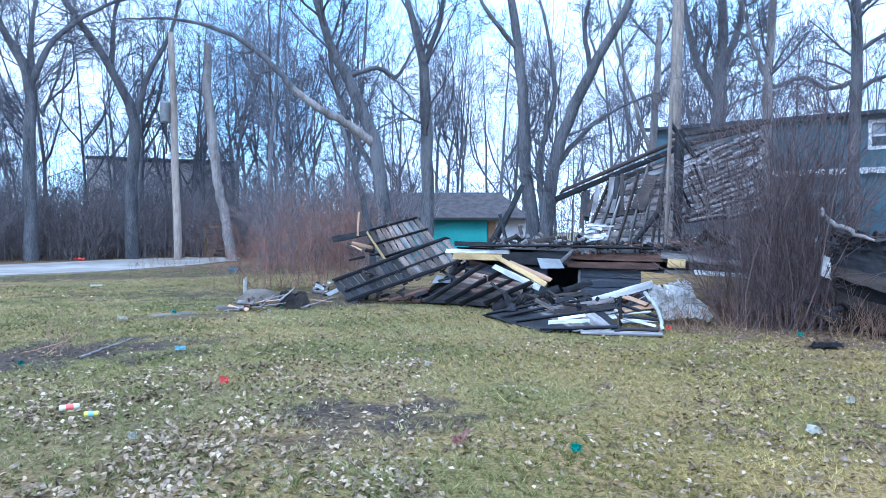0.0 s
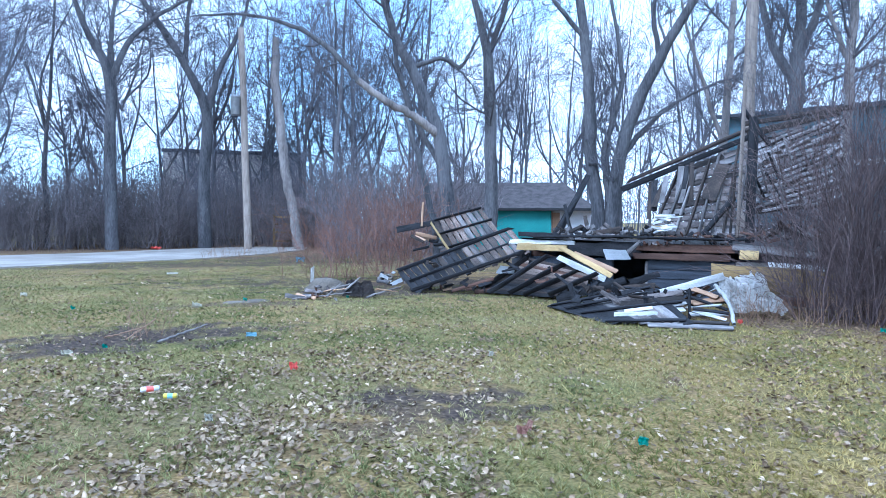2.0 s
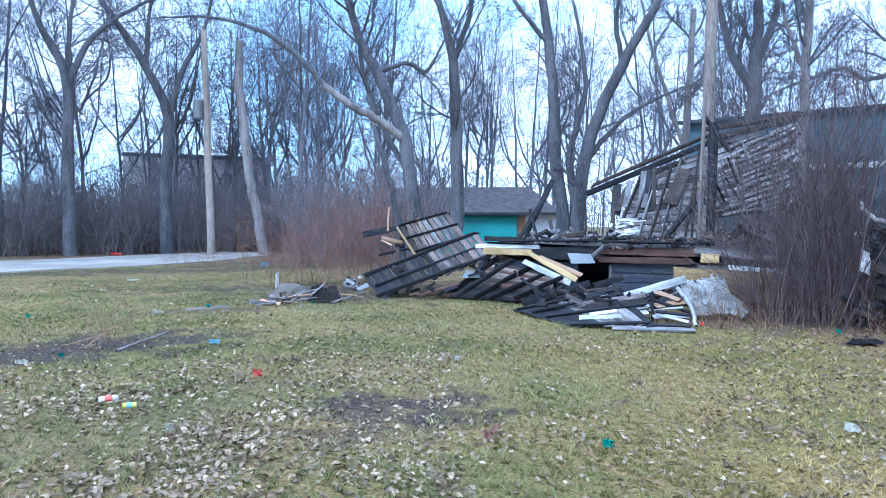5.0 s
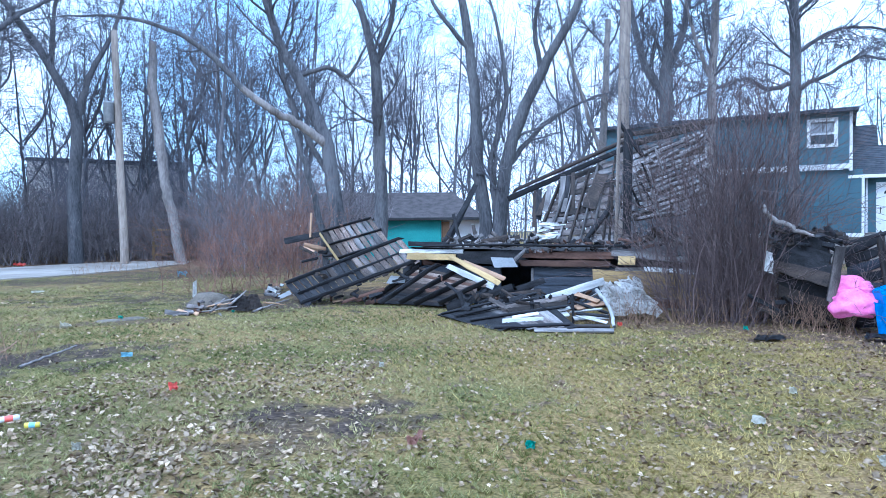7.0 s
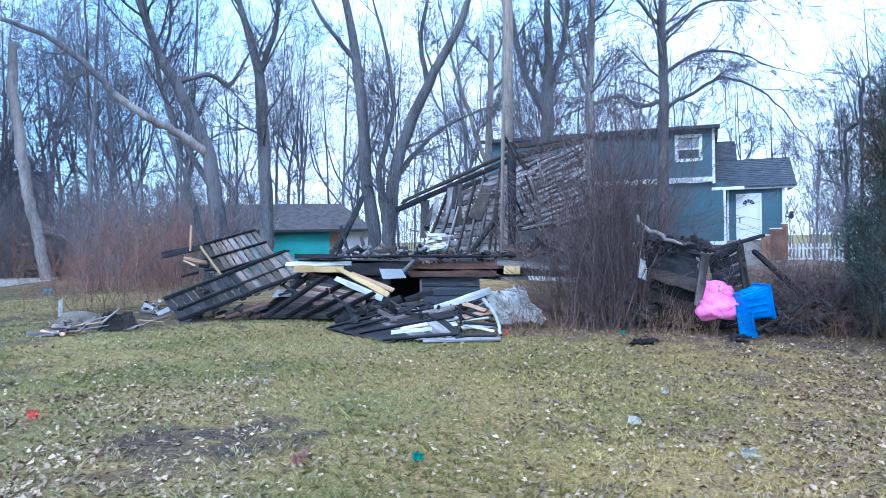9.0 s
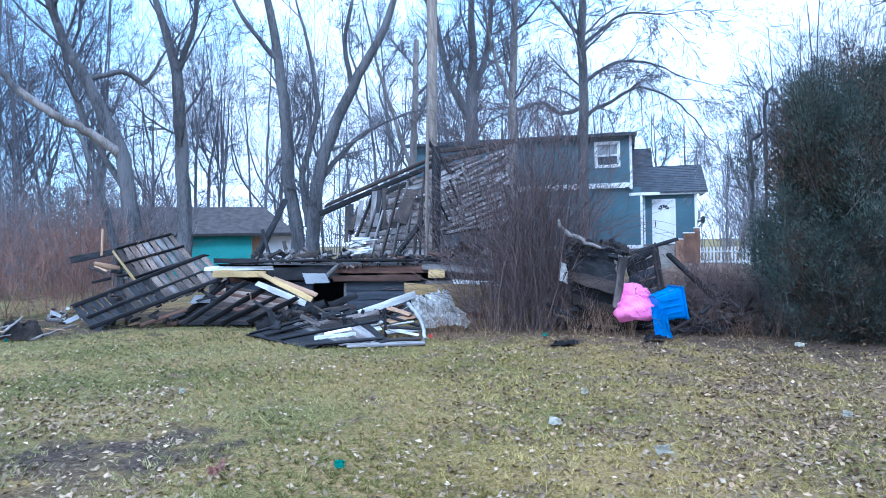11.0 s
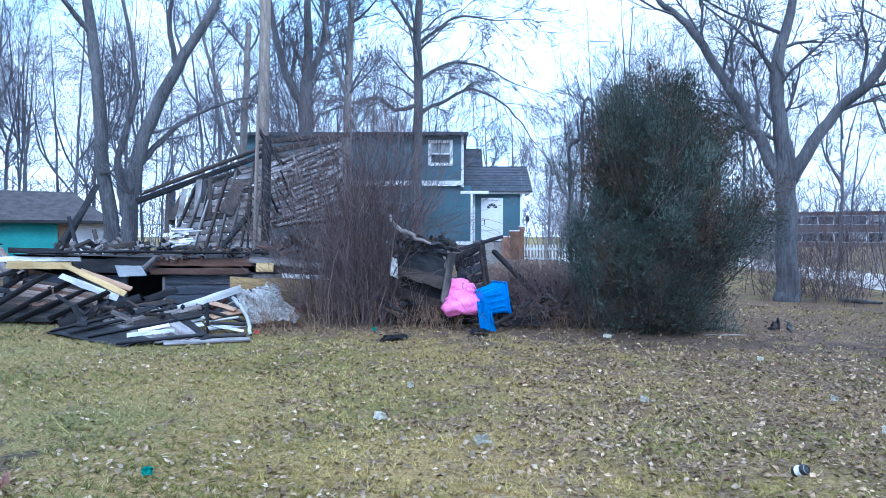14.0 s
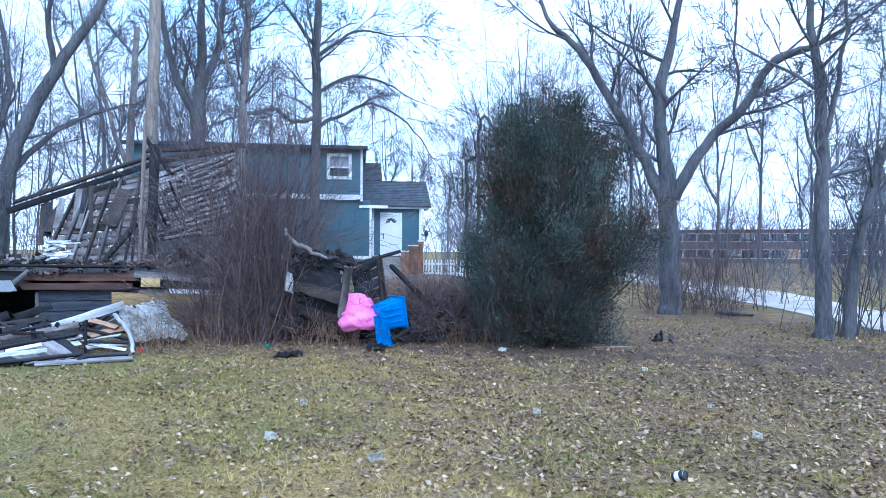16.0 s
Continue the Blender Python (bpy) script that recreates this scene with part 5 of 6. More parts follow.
loose("white_board", at(11.6, 11.7, 0.16), at(14.0, 11.95, 0.26), 0.06, 0.02, WHITE, "splintered strip of white painted board", normal=(0, -0.7, 1))
loose("white_board", at(14.4, 11.7, 0.16), at(16.9, 11.5, 0.07), 0.06, 0.02, WHITE, "splintered strip of white painted board", normal=(0, -0.7, 1))
loose("board", at(12.4, 12.3, 0.30), at(14.6, 12.2, 0.22), 0.12, 0.03, CHAR, "short charred board across the debris", normal=(0, -0.7, 1))
loose("board", at(14.5, 11.65, 0.20), at(17.1, 11.7, 0.15), 0.05, 0.03, CHAR, "short charred board across the debris", normal=(0, -0.7, 1))
loose("grey_board", at(8.4, 12.1, 0.22), at(13.8, 12.4, 0.40), 0.10, 0.04, SHEATH, "grey weathered board on charred framing")
loose("stake", at(14.2, 11.8, 0.02), at(14.15, 11.9, 0.50), 0.05, 0.05, CHAR, "short upright charred stake")
loose("stake", at(11.0, 11.9, 0.02), at(10.9, 12.0, 0.36), 0.07, 0.05, CHAR, "short upright charred stake")
# curved white strip
cr = np.random.default_rng(3)
t = Tubes()
c = curve(cr, [(*rise(16.0, 12.5, -0.083), 0.035), (*rise(16.7, 12.2, -0.098), 0.035), (*rise(17.2, 11.9, -0.116), 0.032), (*rise(17.4, 11.0, -0.134), 0.028)], wob=0.004)
t.add(c[:, :3], c[:, 3], 6)
solo("trim_strip", t.mesh("trim_strip"), WHITE, Matrix(), "curved white trim strip bent over the debris", "trim strip")


def sheet_mesh(name, p00, p10, p01, p11, nu, nv, rough, seed, thick=0.012):
    """A crumpled sheet between four corners."""
    r = random.Random(seed)
    bm = bmesh.new()
    g = []
    nrm = (p10 - p00).cross(p01 - p00).normalized()
    for j in range(nv + 1):
        for i in range(nu + 1):
            u, v = i / nu, j / nv
            p = lerp(lerp(p00, p10, u), lerp(p01, p11, u), v)
            k = noise.noise((u * 3 + seed, v * 3, 0)) + 0.5 * noise.noise((u * 9, v * 7 + seed, 3)) + (0.4 - abs(noise.noise((u * 6 + seed, v * 1.2, 7)))) * 1.5
            g.append(bm.verts.new(p + nrm * k * rough + Vector((r.uniform(-1, 1), r.uniform(-1, 1), 0)) * rough * 0.2))
    for j in range(nv):
        for i in range(nu):
            a = j * (nu + 1) + i
            bm.faces.new((g[a], g[a + 1], g[a + nu + 2], g[a + nu + 1]))
    bmesh.ops.solidify(bm, geom=bm.faces[:], thickness=thick)
    return to_mesh(name, bm)


solo("tarp", sheet_mesh("tarp", at(17.3, 12.5, 0.05), at(21.0, 12.7, 0.06), at(16.1, 13.2, 0.50), at(18.9, 13.4, 0.68), 44, 22, 0.13, 4), CLOTH, Matrix(), "crumpled dirty white plastic sheet draped on the foundation", "plastic sheet")
solo("drywall_sheet", sheet_mesh("drywall_sheet", rise(7.9, 14.2, -0.052), rise(9.8, 14.2, -0.051), rise(7.6, 14.4, -0.037), rise(9.4, 14.4, -0.038), 4, 3, 0.01, 5, 0.02), SHEET, Matrix(), "grey rectangular board hung on the burnt rim", "sheet")
solo("drywall_sheet", sheet_mesh("drywall_sheet", rise(-0.9, 14.9, -0.073), rise(0.6, 14.9, -0.073), rise(-0.5, 15.1, -0.062), rise(0.7, 15.1, -0.064), 4, 3, 0.015, 6, 0.02), SHEET, Matrix(), "pale grey scrap of board on the panel", "sheet")


def collapsed_roof():
    t = thing("collapsed_roof", Matrix.Translation(at(16, 16.5, 1.3)), "collapsed roof of burnt house, sheathing, rafters and grey lath strips", "ruin")
    LL, LR, UL, UR = at(11.3, 15.4, 1.26), at(17.4, 15.3, 1.28), at(13.4, 17.0, 2.78), at(18.3, 17.2, 3.32)
    n = (LR - LL).cross(UL - LL).normalized()
    n = n if n.y < 0 else -n
    for i in range(11):
        f = (i + 0.5) / 11
        p, q = lerp(LL, UL, f), lerp(LR, UR, f)
        cut = rb.uniform(0.35, 0.65)
        m1 = lerp(p, q, cut)
        board("plank", p, m1, 0.185, 0.022, rb.choice((SHEATH, GREY, SHEATH, SHEATH)), t, n)
        board("plank", m1, q, 0.185, 0.022, rb.choice((SHEATH, GREY, SHEATH)), t, n)
    for i in range(8):
        f = i / 7
        p, q = lerp(LL, LR, f) + n * 0.06, lerp(UL, UR, f + rb.uniform(-0.03, 0.03)) + n * 0.06
        board("rafter", p, lerp(p, q, rb.uniform(0.8, 1.05)), 0.05, 0.10, GREY if i % 3 else CHAR_BROWN, t, n)
    # dark arched board and the leaning charred brace
    board("scorched_board", rise(15.4, 15.9, 0.030), rise(16.5, 16.4, 0.078), 0.34, 0.03, CHAR_BROWN, t, n)
    board("brace", at(15.0, 15.1, 1.28), at(17.3, 15.6, 2.08), 0.10, 0.08, CHAR, t, n)
    # splintered boards standing at the open end
    for i in range(16):
        b = rb.uniform(10.8, 14.2)
        s0 = rb.uniform(0.005, 0.03)
        s1 = 0.052 + (b - 9.5) * 0.007 - rb.uniform(0, 0.012)
        board("splinter", rise(b, 16.0, s0), rise(b + rb.uniform(-0.1, 1.0), 16.7, s1), rb.uniform(0.04, 0.14), 0.02, rb.choice((CHAR, CHAR_BROWN, GREY, GREY)), t, n)
    # rake beams
    board("rake_beam", rise(8.9, 16.6, 0.044), rise(18.6, 17.1, 0.114), 0.14, 0.06, CHAR, t, TO_US)
    board("rake_beam", rise(9.2, 16.7, 0.054), rise(18.8, 17.2, 0.126), 0.09, 0.08, CHAR_BROWN, t, TO_US)
    board("rake_beam", rise(18.0, 17.1, 0.114), rise(24.0, 17.6, 0.137), 0.16, 0.06, CHAR_BROWN, t, TO_US)
    board("rake_beam", rise(17.6, 17.3, 0.128), rise(25.0, 17.9, 0.142), 0.12, 0.06, CHAR_BROWN, t, TO_US)
    # lath-covered slope
    P0, P1, P2, P3 = rise(17.9, 15.7, 0.012), rise(24.3, 15.7, 0.022), rise(18.2, 17.2, 0.108), rise(24.3, 17.6, 0.130)
    n2 = (P1 - P0).cross(P2 - P0).normalized()
    n2 = n2 if n2.y < 0 else -n2
    off = -n2 * 0.06
    for i in range(7):
        f = (i + 0.5) / 7
        board("backing_board", lerp(P0, P2, f) + off, lerp(P1, P3, f) + off, 0.30, 0.02, CHAR_BROWN, t, n2)
    for i in range(26):
        f = (i + 0.5) / 26
        x = 0.0
        while x < 0.97:
            e = min(1.0, x + rb.uniform(0.14, 0.42))
            if rb.random() > 0.10:
                lift = n2 * rb.uniform(0.0, 0.05)
                g = min(1.0, f + rb.uniform(0.02, 0.06))
                p = lerp(lerp(P0, P2, max(0, f - 0.03)), lerp(P1, P3, max(0, f - 0.03)), x)
                q = lerp(lerp(P0, P2, g), lerp(P1, P3, g), e)
                board("lath", p + lift, q + lift, rb.uniform(0.05, 0.085), 0.012, LATH if rb.random() > 0.2 else GREY, t, n2)
            x = e + rb.uniform(0.0, 0.03)
    for i in range(12):
        b = rb.uniform(17.6, 20.6)
        s = rb.uniform(0.02, 0.11)
        board("lath", rise(b, 15.6, s), rise(b + rb.uniform(0.3, 1.1), 15.8, s - rb.uniform(0.01, 0.05)), 0.05, 0.015, rb.choice((LATH, GREY, CHAR)), t, n2)
    # standing posts
    board("post", at(18.35, 15.0, 1.2), rise(18.5, 15.2, 0.135), 0.18, 0.14, CHAR, t, TO_US)
    board("post", at(17.5, 15.1, 1.25), rise(17.85, 15.2, 0.172), 0.07, 0.06, POLE, t, TO_US)
    board("post", rise(17.8, 15.5, 0.146), rise(19.6, 15.7, 0.100), 0.09, 0.06, CHAR, t, TO_US)
    board("post", at(17.0, 15.0, 1.25), rise(17.3, 15.2, 0.06), 0.05, 0.05, CHAR_BROWN, t, TO_US)
    return t


collapsed_roof()


def white_stack():
    t = thing("board_stack", Matrix.Translation(at(12.4, 15.0, 1.27)), "heap of crumpled white boards on the deck", "debris")
    for i in range(12):
        z = 1.32 + 0.034 * i
        b0 = 11.4 + rb.uniform(-0.1, 0.4)
        board("white_board", at(b0, 15.0 + rb.uniform(-0.3, 0.3), z), at(b0 + rb.uniform(0.6, 1.9), 15.05 + rb.uniform(-0.35, 0.35), z + rb.uniform(-0.09, 0.12)), rb.uniform(0.03, 0.08), 0.012, WHITE, t, (rb.uniform(-0.9, 0.9), -0.8, rb.uniform(0.1, 1.2)))
    board("white_board", at(11.95, 14.9, 1.43), at(13.05, 14.9, 1.45), 0.16, 0.02, WHITE, t, (0, -1, 0.1))
    board("tan_board", at(11.3, 14.9, 1.46), at(12.1, 14.9, 1.45), 0.06, 0.04, YELLOW, t, (0, -1, 0.1))


white_stack()


def rubble(seed, b0, b1, d0, d1, z, n, mats, size, label):
    """A heap of broken bits lying on a support."""
    r = random.Random(seed)
    t = thing("rubble_heap", Matrix.Translation(at((b0 + b1) / 2, (d0 + d1) / 2, z)), label, "rubble")
    for i in range(n):
        p = at(r.uniform(b0, b1), r.uniform(d0, d1), z + r.uniform(0.0, size * 0.7))
        q = p + Vector((r.uniform(-1, 1), r.uniform(-0.7, 0.7), r.uniform(-0.25, 0.55))) * r.uniform(0.4, 1.4) * size
        board("fragment", p, q, r.uniform(0.03, 0.11), r.uniform(0.015, 0.04), r.choice(mats), t, (r.uniform(-1, 1), -1, r.uniform(0, 1)))
    return t


DARKMIX = (CHAR, CHAR, CHAR_BROWN, GREY, SHEATH, BROWN)
rubble(1, 4.0, 11.5, 14.8, 16.4, 1.22, 130, (CHAR, CHAR_BROWN, GREY, SHEATH, GREY, LATH), 0.24, "broken charred boards strewn on the deck")
rubble(9, 12.5, 18.2, 14.4, 15.2, 1.20, 60, (CHAR, CHAR_BROWN, GREY, BROWN), 0.14, "small charred debris along the deck edge")
rubble(2, 17.8, 23.5, 14.4, 15.4, 1.22, 90, (CHAR_BROWN, SHEATH, BROWN, CHAR, GREY), 0.28, "broken laths and dead leaves heaped on the deck")
rubble(10, 5.0, 13.5, 11.7, 13.2, 0.16, 34, (CHAR, CHAR, CHAR_BROWN, CHAR, SHEATH), 0.42, "charred boards thrown across the flat framing")
rubble(11, 0.5, 7.0, 14.2, 15.0, 0.36, 18, (CHAR, CHAR_BROWN, BROWN), 0.36, "scorched boards thrown across the fallen framing")
rubble(12, -7.0, 0.0, 15.6, 16.3, 0.5, 10, (CHAR, CHAR_BROWN), 0.3, "charred bits lying on the fallen roof section")
rubble(3, 8.0, 14.0, 12.6, 14.0, 0.05, 55, DARKMIX, 0.35, "tangle of charred boards before the foundation")
rubble(4, -10.5, -7.0, 17.0, 19.0, 0.02, 30, (WHITE, GREY, STONE, CHAR, SHEET), 0.25, "scattered pale rubble beside the shrubs")
rubble(5, -6.5, 1.5, 14.9, 15.6, 0.02, 30, (TAN, CHAR_BROWN, BROWN, CHAR), 0.28, "broken scorched boards under the roof section")
rubble(17, 28.9, 33.6, 12.1, 12.6, 1.28, 46, (CHAR, CHAR_BROWN, BARK_DARK, CHAR), 0.28, "charred scraps and twigs lying on the tilted wall section")
rubble(15, 28.6, 33.5, 12.2, 13.2, 0.05, 60, (CHAR, CHAR, CHAR_BROWN), 0.5, "dark charred boards jammed under the wall section")
rubble(6, 37.5, 42.0, 12.0, 13.4, 0.05, 95, (CHAR, CHAR_BROWN, CHAR, BARK_DARK), 0.6, "dark broken boards and branches piled by the brambles")
rubble(7, 10.3, 17.2, 14.28, 14.45, 1.13, 26, (SHEATH, GREY, CHAR, BROWN), 0.06, "small rubble lying along the rim boards")
rubble(14, -16.6, -13.4, 14.0, 14.5, 0.02, 16, (TAN, GREY, BROWN, SHEATH), 0.34, "broken tan boards lying by the concrete lump")
rubble(13, 12.2, 15.6, 12.45, 12.85, 0.36, 16, (CHAR,), 0.13, "charred bits clinging under the white trim board")
rubble(8, -6.8, -3.2, 17.0, 18.0, 0.9, 30, (CHAR, CHAR_BROWN, TAN, GREY), 0.5, "splintered boards sticking up behind the roof section")

# burnt stump of a tree with a raw split
loose("split_timber", at(-6.9, 17.2, 1.45), at(-6.80, 17.25, 2.02), 0.05, 0.03, TAN, "raw orange split timber end", "timber")
t = Tubes()
c = curve(cr, [(*at(-5.6, 17.8, 0.0), 0.09), (*at(-5.9, 17.8, 1.6), 0.08), (*at(-7.0, 17.9, 3.0), 0.07), (*at(-8.2, 18, 4.2), 0.04)], wob=0.02)
t.add(c[:, :3], c[:, 3], 8)
solo("fallen_trunk", t.mesh("fallen_trunk"), BARK, Matrix(), "broken grey trunk leaning over the ruin", "tree trunk")


# ---- right heap: wall piece, bags and tote ----
def wall_piece(name, a0, a1, b0, b1, n, label, mats):
    t = thing(name, Matrix.Translation((a0 + a1 + b0 + b1) / 4), label, "debris")
    nr = (a1 - a0).cross(b0 - a0).normalized()
    nr = nr if nr.y < 0 else -nr
    for i in range(n):
        f = (i + 0.5) / n
        board("plank", lerp(a0, b0, f), lerp(a1, b1, f), (b0 - a0).length / n * 1.12, 0.03, rb.choice(mats), t, nr)
    for f in (0.05, 0.5, 0.95):
        board("stud", lerp(a0, a1, f) - nr * 0.06, lerp(b0, b1, f) - nr * 0.06, 0.05, 0.09, CHAR_BROWN, t, nr)
    return t


wall_piece("wall_section", rise(28.7, 12.6, 0.003), rise(32.4, 12.2, -0.022), rise(29.1, 12.3, -0.055), rise(32.8, 11.9, -0.074), 4, "tilted dark plank wall section propped on the heap", (CHAR, CHAR, CHAR, CHAR_BROWN))
wall_piece("wall_section", rise(29.1, 12.4, -0.055), rise(32.8, 12.1, -0.074), rise(29.5, 12.4, -0.105), rise(32.6, 12.2, -0.115), 3, "dark plank wall section behind dry stalks", (CHAR, CHAR_BROWN))
wall_piece("wall_section", rise(33.3, 12.9, -0.027), rise(35.6, 12.7, -0.004), rise(33.9, 12.5, -0.084), rise(36.1, 12.3, -0.078), 5, "charred upright wall section behind the bags", (CHAR, CHAR, DARK_BLUE))
wall_piece("wall_section", rise(33.2, 12.7, -0.084), rise(38.2, 12.4, -0.085), rise(33.2, 12.6, -0.122), rise(38.2, 12.3, -0.122), 2, "charred boards beneath the bags and tote", (CHAR, CHAR))
loose("post", rise(32.5, 11.8, -0.095), rise(33.2, 12.0, -0.022), 0.14, 0.05, SHEATH, "short brown upright board at the heap's edge", "post")
loose("post", rise(35.5, 12.3, -0.012), rise(36.1, 12.0, -0.10), 0.07, 0.06, CHAR_BROWN, "grey stud standing beside the bags", "post")
loose("board", rise(33.4, 12.4, -0.020), rise(37.2, 12.7, -0.000), 0.07, 0.05, CHAR, "charred strip resting on the heap")
loose("board", rise(36.5, 12.6, -0.02), rise(40.2, 12.6, -0.085), 0.08, 0.07, CHAR, "dark branch-like timber leaning on the heap")
for b0, s0, b1, s1 in ((29.0, -0.002, 32.0, -0.02), (29.6, 0.004, 33.4, -0.018), (30.5, 0.002, 33.0, -0.03), (28.6, -0.03, 30.6, -0.05), (30.4, -0.01, 34.0, -0.02)):
    loose("board", rise(b0, 12.5, s0), rise(b1, 12.4, s1), 0.07, 0.03, rb.choice((CHAR, CHAR_BROWN)), "charred strip resting on the heap", normal=(0, -0.4, 1))
t = Tubes()
c = curve(cr, [(*rise(28.2, 12.3, 0.030), 0.025), (*rise(28.7, 12.2, 0.014), 0.035), (*rise(30.0, 12.1, 0.002), 0.035), (*rise(31.5, 12.0, -0.010), 0.02)], wob=0.015)
t.add(c[:, :3], c[:, 3], 8)
solo("log", t.mesh("log"), BARK_PALE, Matrix(), "pale bark-stripped log lying over the heap", "log")
solo("plastic_scrap", sheet_mesh("plastic_scrap", rise(28.2, 12.1, -0.055), rise(28.9, 12.1, -0.06), rise(28.3, 12.2, -0.028), rise(28.8, 12.2, -0.032), 6, 6, 0.06, 13), CLOTH, Matrix(), "torn white plastic caught in the brush", "plastic sheet")


def bag(name, m, sx, sy, sz, seed, label):
    bm = bmesh.new()
    bmesh.ops.create_icosphere(bm, subdivisions=4, radius=1.0)
    for v in bm.verts:
        p = v.co.copy()
        k = 1 + 0.30 * noise.noise(p * 1.4 + Vector((seed, 0, 0))) - 0.26 * abs(noise.noise(p * 2.4 + Vector((0, seed, 0)))) - 0.12 * abs(noise.noise(p * 6 + Vector((0, 0, seed)))) + 0.04 * noise.noise(p * 13)
        v.co = Vector((p.x * sx, p.y * sy, max(p.z, -0.75) * sz)) * k
    me = smooth(to_mesh(name, bm))
    return solo(name, me, PINK, m, label, "plastic bag", "pink bags on the heap")


bag("plastic_bag", facing(33.9, 11.9, 0.44), 0.38, 0.28, 0.26, 3, "stuffed bright pink plastic bag leaning against dark boards")
bag("plastic_bag", facing(33.75, 12.0, 0.66), 0.27, 0.20, 0.19, 8, "smaller stuffed pink plastic bag on top of another")
bag("plastic_bag", facing(34.45, 11.98, 0.66), 0.17, 0.15, 0.13, 12, "knotted end of stuffed pink plastic bag")


def tote():
    t = thing("storage_tote", facing(35.40, 11.85, 0.46) @ Matrix.Diagonal((0.9, 0.9, 0.9, 1)) @ pose(0, 0, 0, 0, 80, 30), "bright blue plastic storage tote lying broken on its side", "storage tote")
    bm = bmesh.new()
    lo, hi, zt = (0.21, 0.18), (0.27, 0.23), 0.50
    prof = ((lo, 0.0), (hi, zt))
    outer = [[bm.verts.new((sx * w[0], sy * w[1], z)) for sx, sy in ((-1, -1), (1, -1), (1, 1), (-1, 1))] for w, z in prof]
    inner = [[bm.verts.new((sx * (w[0] - 0.012), sy * (w[1] - 0.012), z + (0.012 if z == 0 else 0))) for sx, sy in ((-1, -1), (1, -1), (1, 1), (-1, 1))] for w, z in prof]
    for r_, flip in ((outer, 1), (inner, -1)):
        bm.faces.new(r_[0][::-flip])
        for k in range(4):
            f = (r_[0][k], r_[0][(k + 1) % 4], r_[1][(k + 1) % 4], r_[1][k])
            bm.faces.new(f[::flip])
    for k in range(4):
        bm.faces.new((outer[1][k], outer[1][(k + 1) % 4], inner[1][(k + 1) % 4], inner[1][k]))
    bmesh.ops.bevel(bm, geom=[e for e in bm.edges if abs((e.verts[0].co - e.verts[1].co).z) > 0.3], offset=0.03, segments=3, affect="EDGES")
    part("body", bm, BLUE, t)
    for s, ax in ((1, 0), (-1, 0), (1, 1), (-1, 1)):
        if ax == 0:
            box_part("rim", -0.30, 0.30, s * 0.24 - 0.02, s * 0.24 + 0.02, 0.465, 0.505, BLUE, t, bevel=0.01)
        else:
            box_part("rim", s * 0.28 - 0.02, s * 0.28 + 0.02, -0.22, 0.22, 0.465, 0.505, BLUE, t, bevel=0.01)
    for k in (-0.12, 0.0, 0.12):
        box_part("rib", k - 0.014, k + 0.014, -0.222, -0.202, 0.06, 0.42, BLUE, t, bevel=0.006, m=pose(0, 0, 0, 6))
    for k in (-0.06, 0.06):
        box_part("rib", 0.222, 0.240, k - 0.014, k + 0.014, 0.06, 0.36, BLUE, t, bevel=0.006, m=pose(0, 0, 0, 0, 8))
    solo("tote_lid", sheet_mesh("tote_lid", at(35.5, 11.55, 0.04), at(36.8, 11.5, 0.02), at(35.2, 11.65, 0.50), at(36.3, 11.6, 0.44), 8, 8, 0.02, 21, 0.015), BLUE, Matrix(), "cracked blue plastic lid leaning against the tote", "lid")


tote()
solo("mat", sheet_mesh("mat", at(27.4, 10.5, 0.015), at(29.8, 10.75, 0.015), at(27.9, 11.0, 0.03), at(29.5, 11.05, 0.02), 12, 8, 0.025, 31, 0.015), BLACK, Matrix(), "black rubber scrap flat on the leaves", "mat")
solo("mat", sheet_mesh("mat", at(34.6, 11.1, 0.05), at(36.2, 11.1, 0.05), at(34.8, 11.4, 0.08), at(36.4, 11.4, 0.06), 8, 5, 0.03, 33, 0.015), BLACK, Matrix(), "black rubber scrap below the tote", "mat")


# ---- heap of stone, sticks and carpet on the lawn ----
def lump(name, m, sx, sy, sz, seed, material, label, category):
    bm = bmesh.new()
    bmesh.ops.create_icosphere(bm, subdivisions=3, radius=1.0)
    for v in bm.verts:
        p = v.co.copy()
        k = 1 + 0.25 * noise.noise(p * 1.3 + Vector((seed, 0, 0))) + 0.10 * noise.noise(p * 4 + Vector((0, seed, 0)))
        v.co = Vector((p.x * sx, p.y * sy, max(p.z, -0.4) * sz)) * k
    return solo(name, smooth(to_mesh(name, bm)), material, m, label, category)


lump("stone", facing(-14.7, 15.2, 0.13), 0.40, 0.25, 0.25, 2, STONE, "weathered grey lump of broken concrete on the grass", "stone")
lump("stone", facing(-13.6, 15.0, 0.06), 0.26, 0.2, 0.15, 5, STONE, "smaller grey lump of broken concrete", "stone")
lump("stone", facing(-21.6, 13.9, 0.0), 0.30, 0.16, 0.04, 9, STONE, "flat grey concrete scrap sunk in the grass", "stone")
lump("stone", facing(-20.2, 14.0, 0.0), 0.30, 0.2, 0.05, 11, STONE, "flat grey concrete scrap sunk in the grass", "stone")
EARTH = mat("bare_earth", (0.085, 0.054, 0.038), (0.23, 0.155, 0.11), 2, 16, 0.95, 0.9, dist=0.05)
lump("earth_mound", facing(39.2, 14.6, 0.25), 2.0, 0.8, 0.85, 14, EARTH, "low mound of bare brown earth behind the heap", "mound")
rubble(16, 57.2, 58.5, 13.0, 13.4, 0.02, 16, (BARK_DARK, CHAR_BROWN), 0.16, "dark rotten stump end on dead leaves")
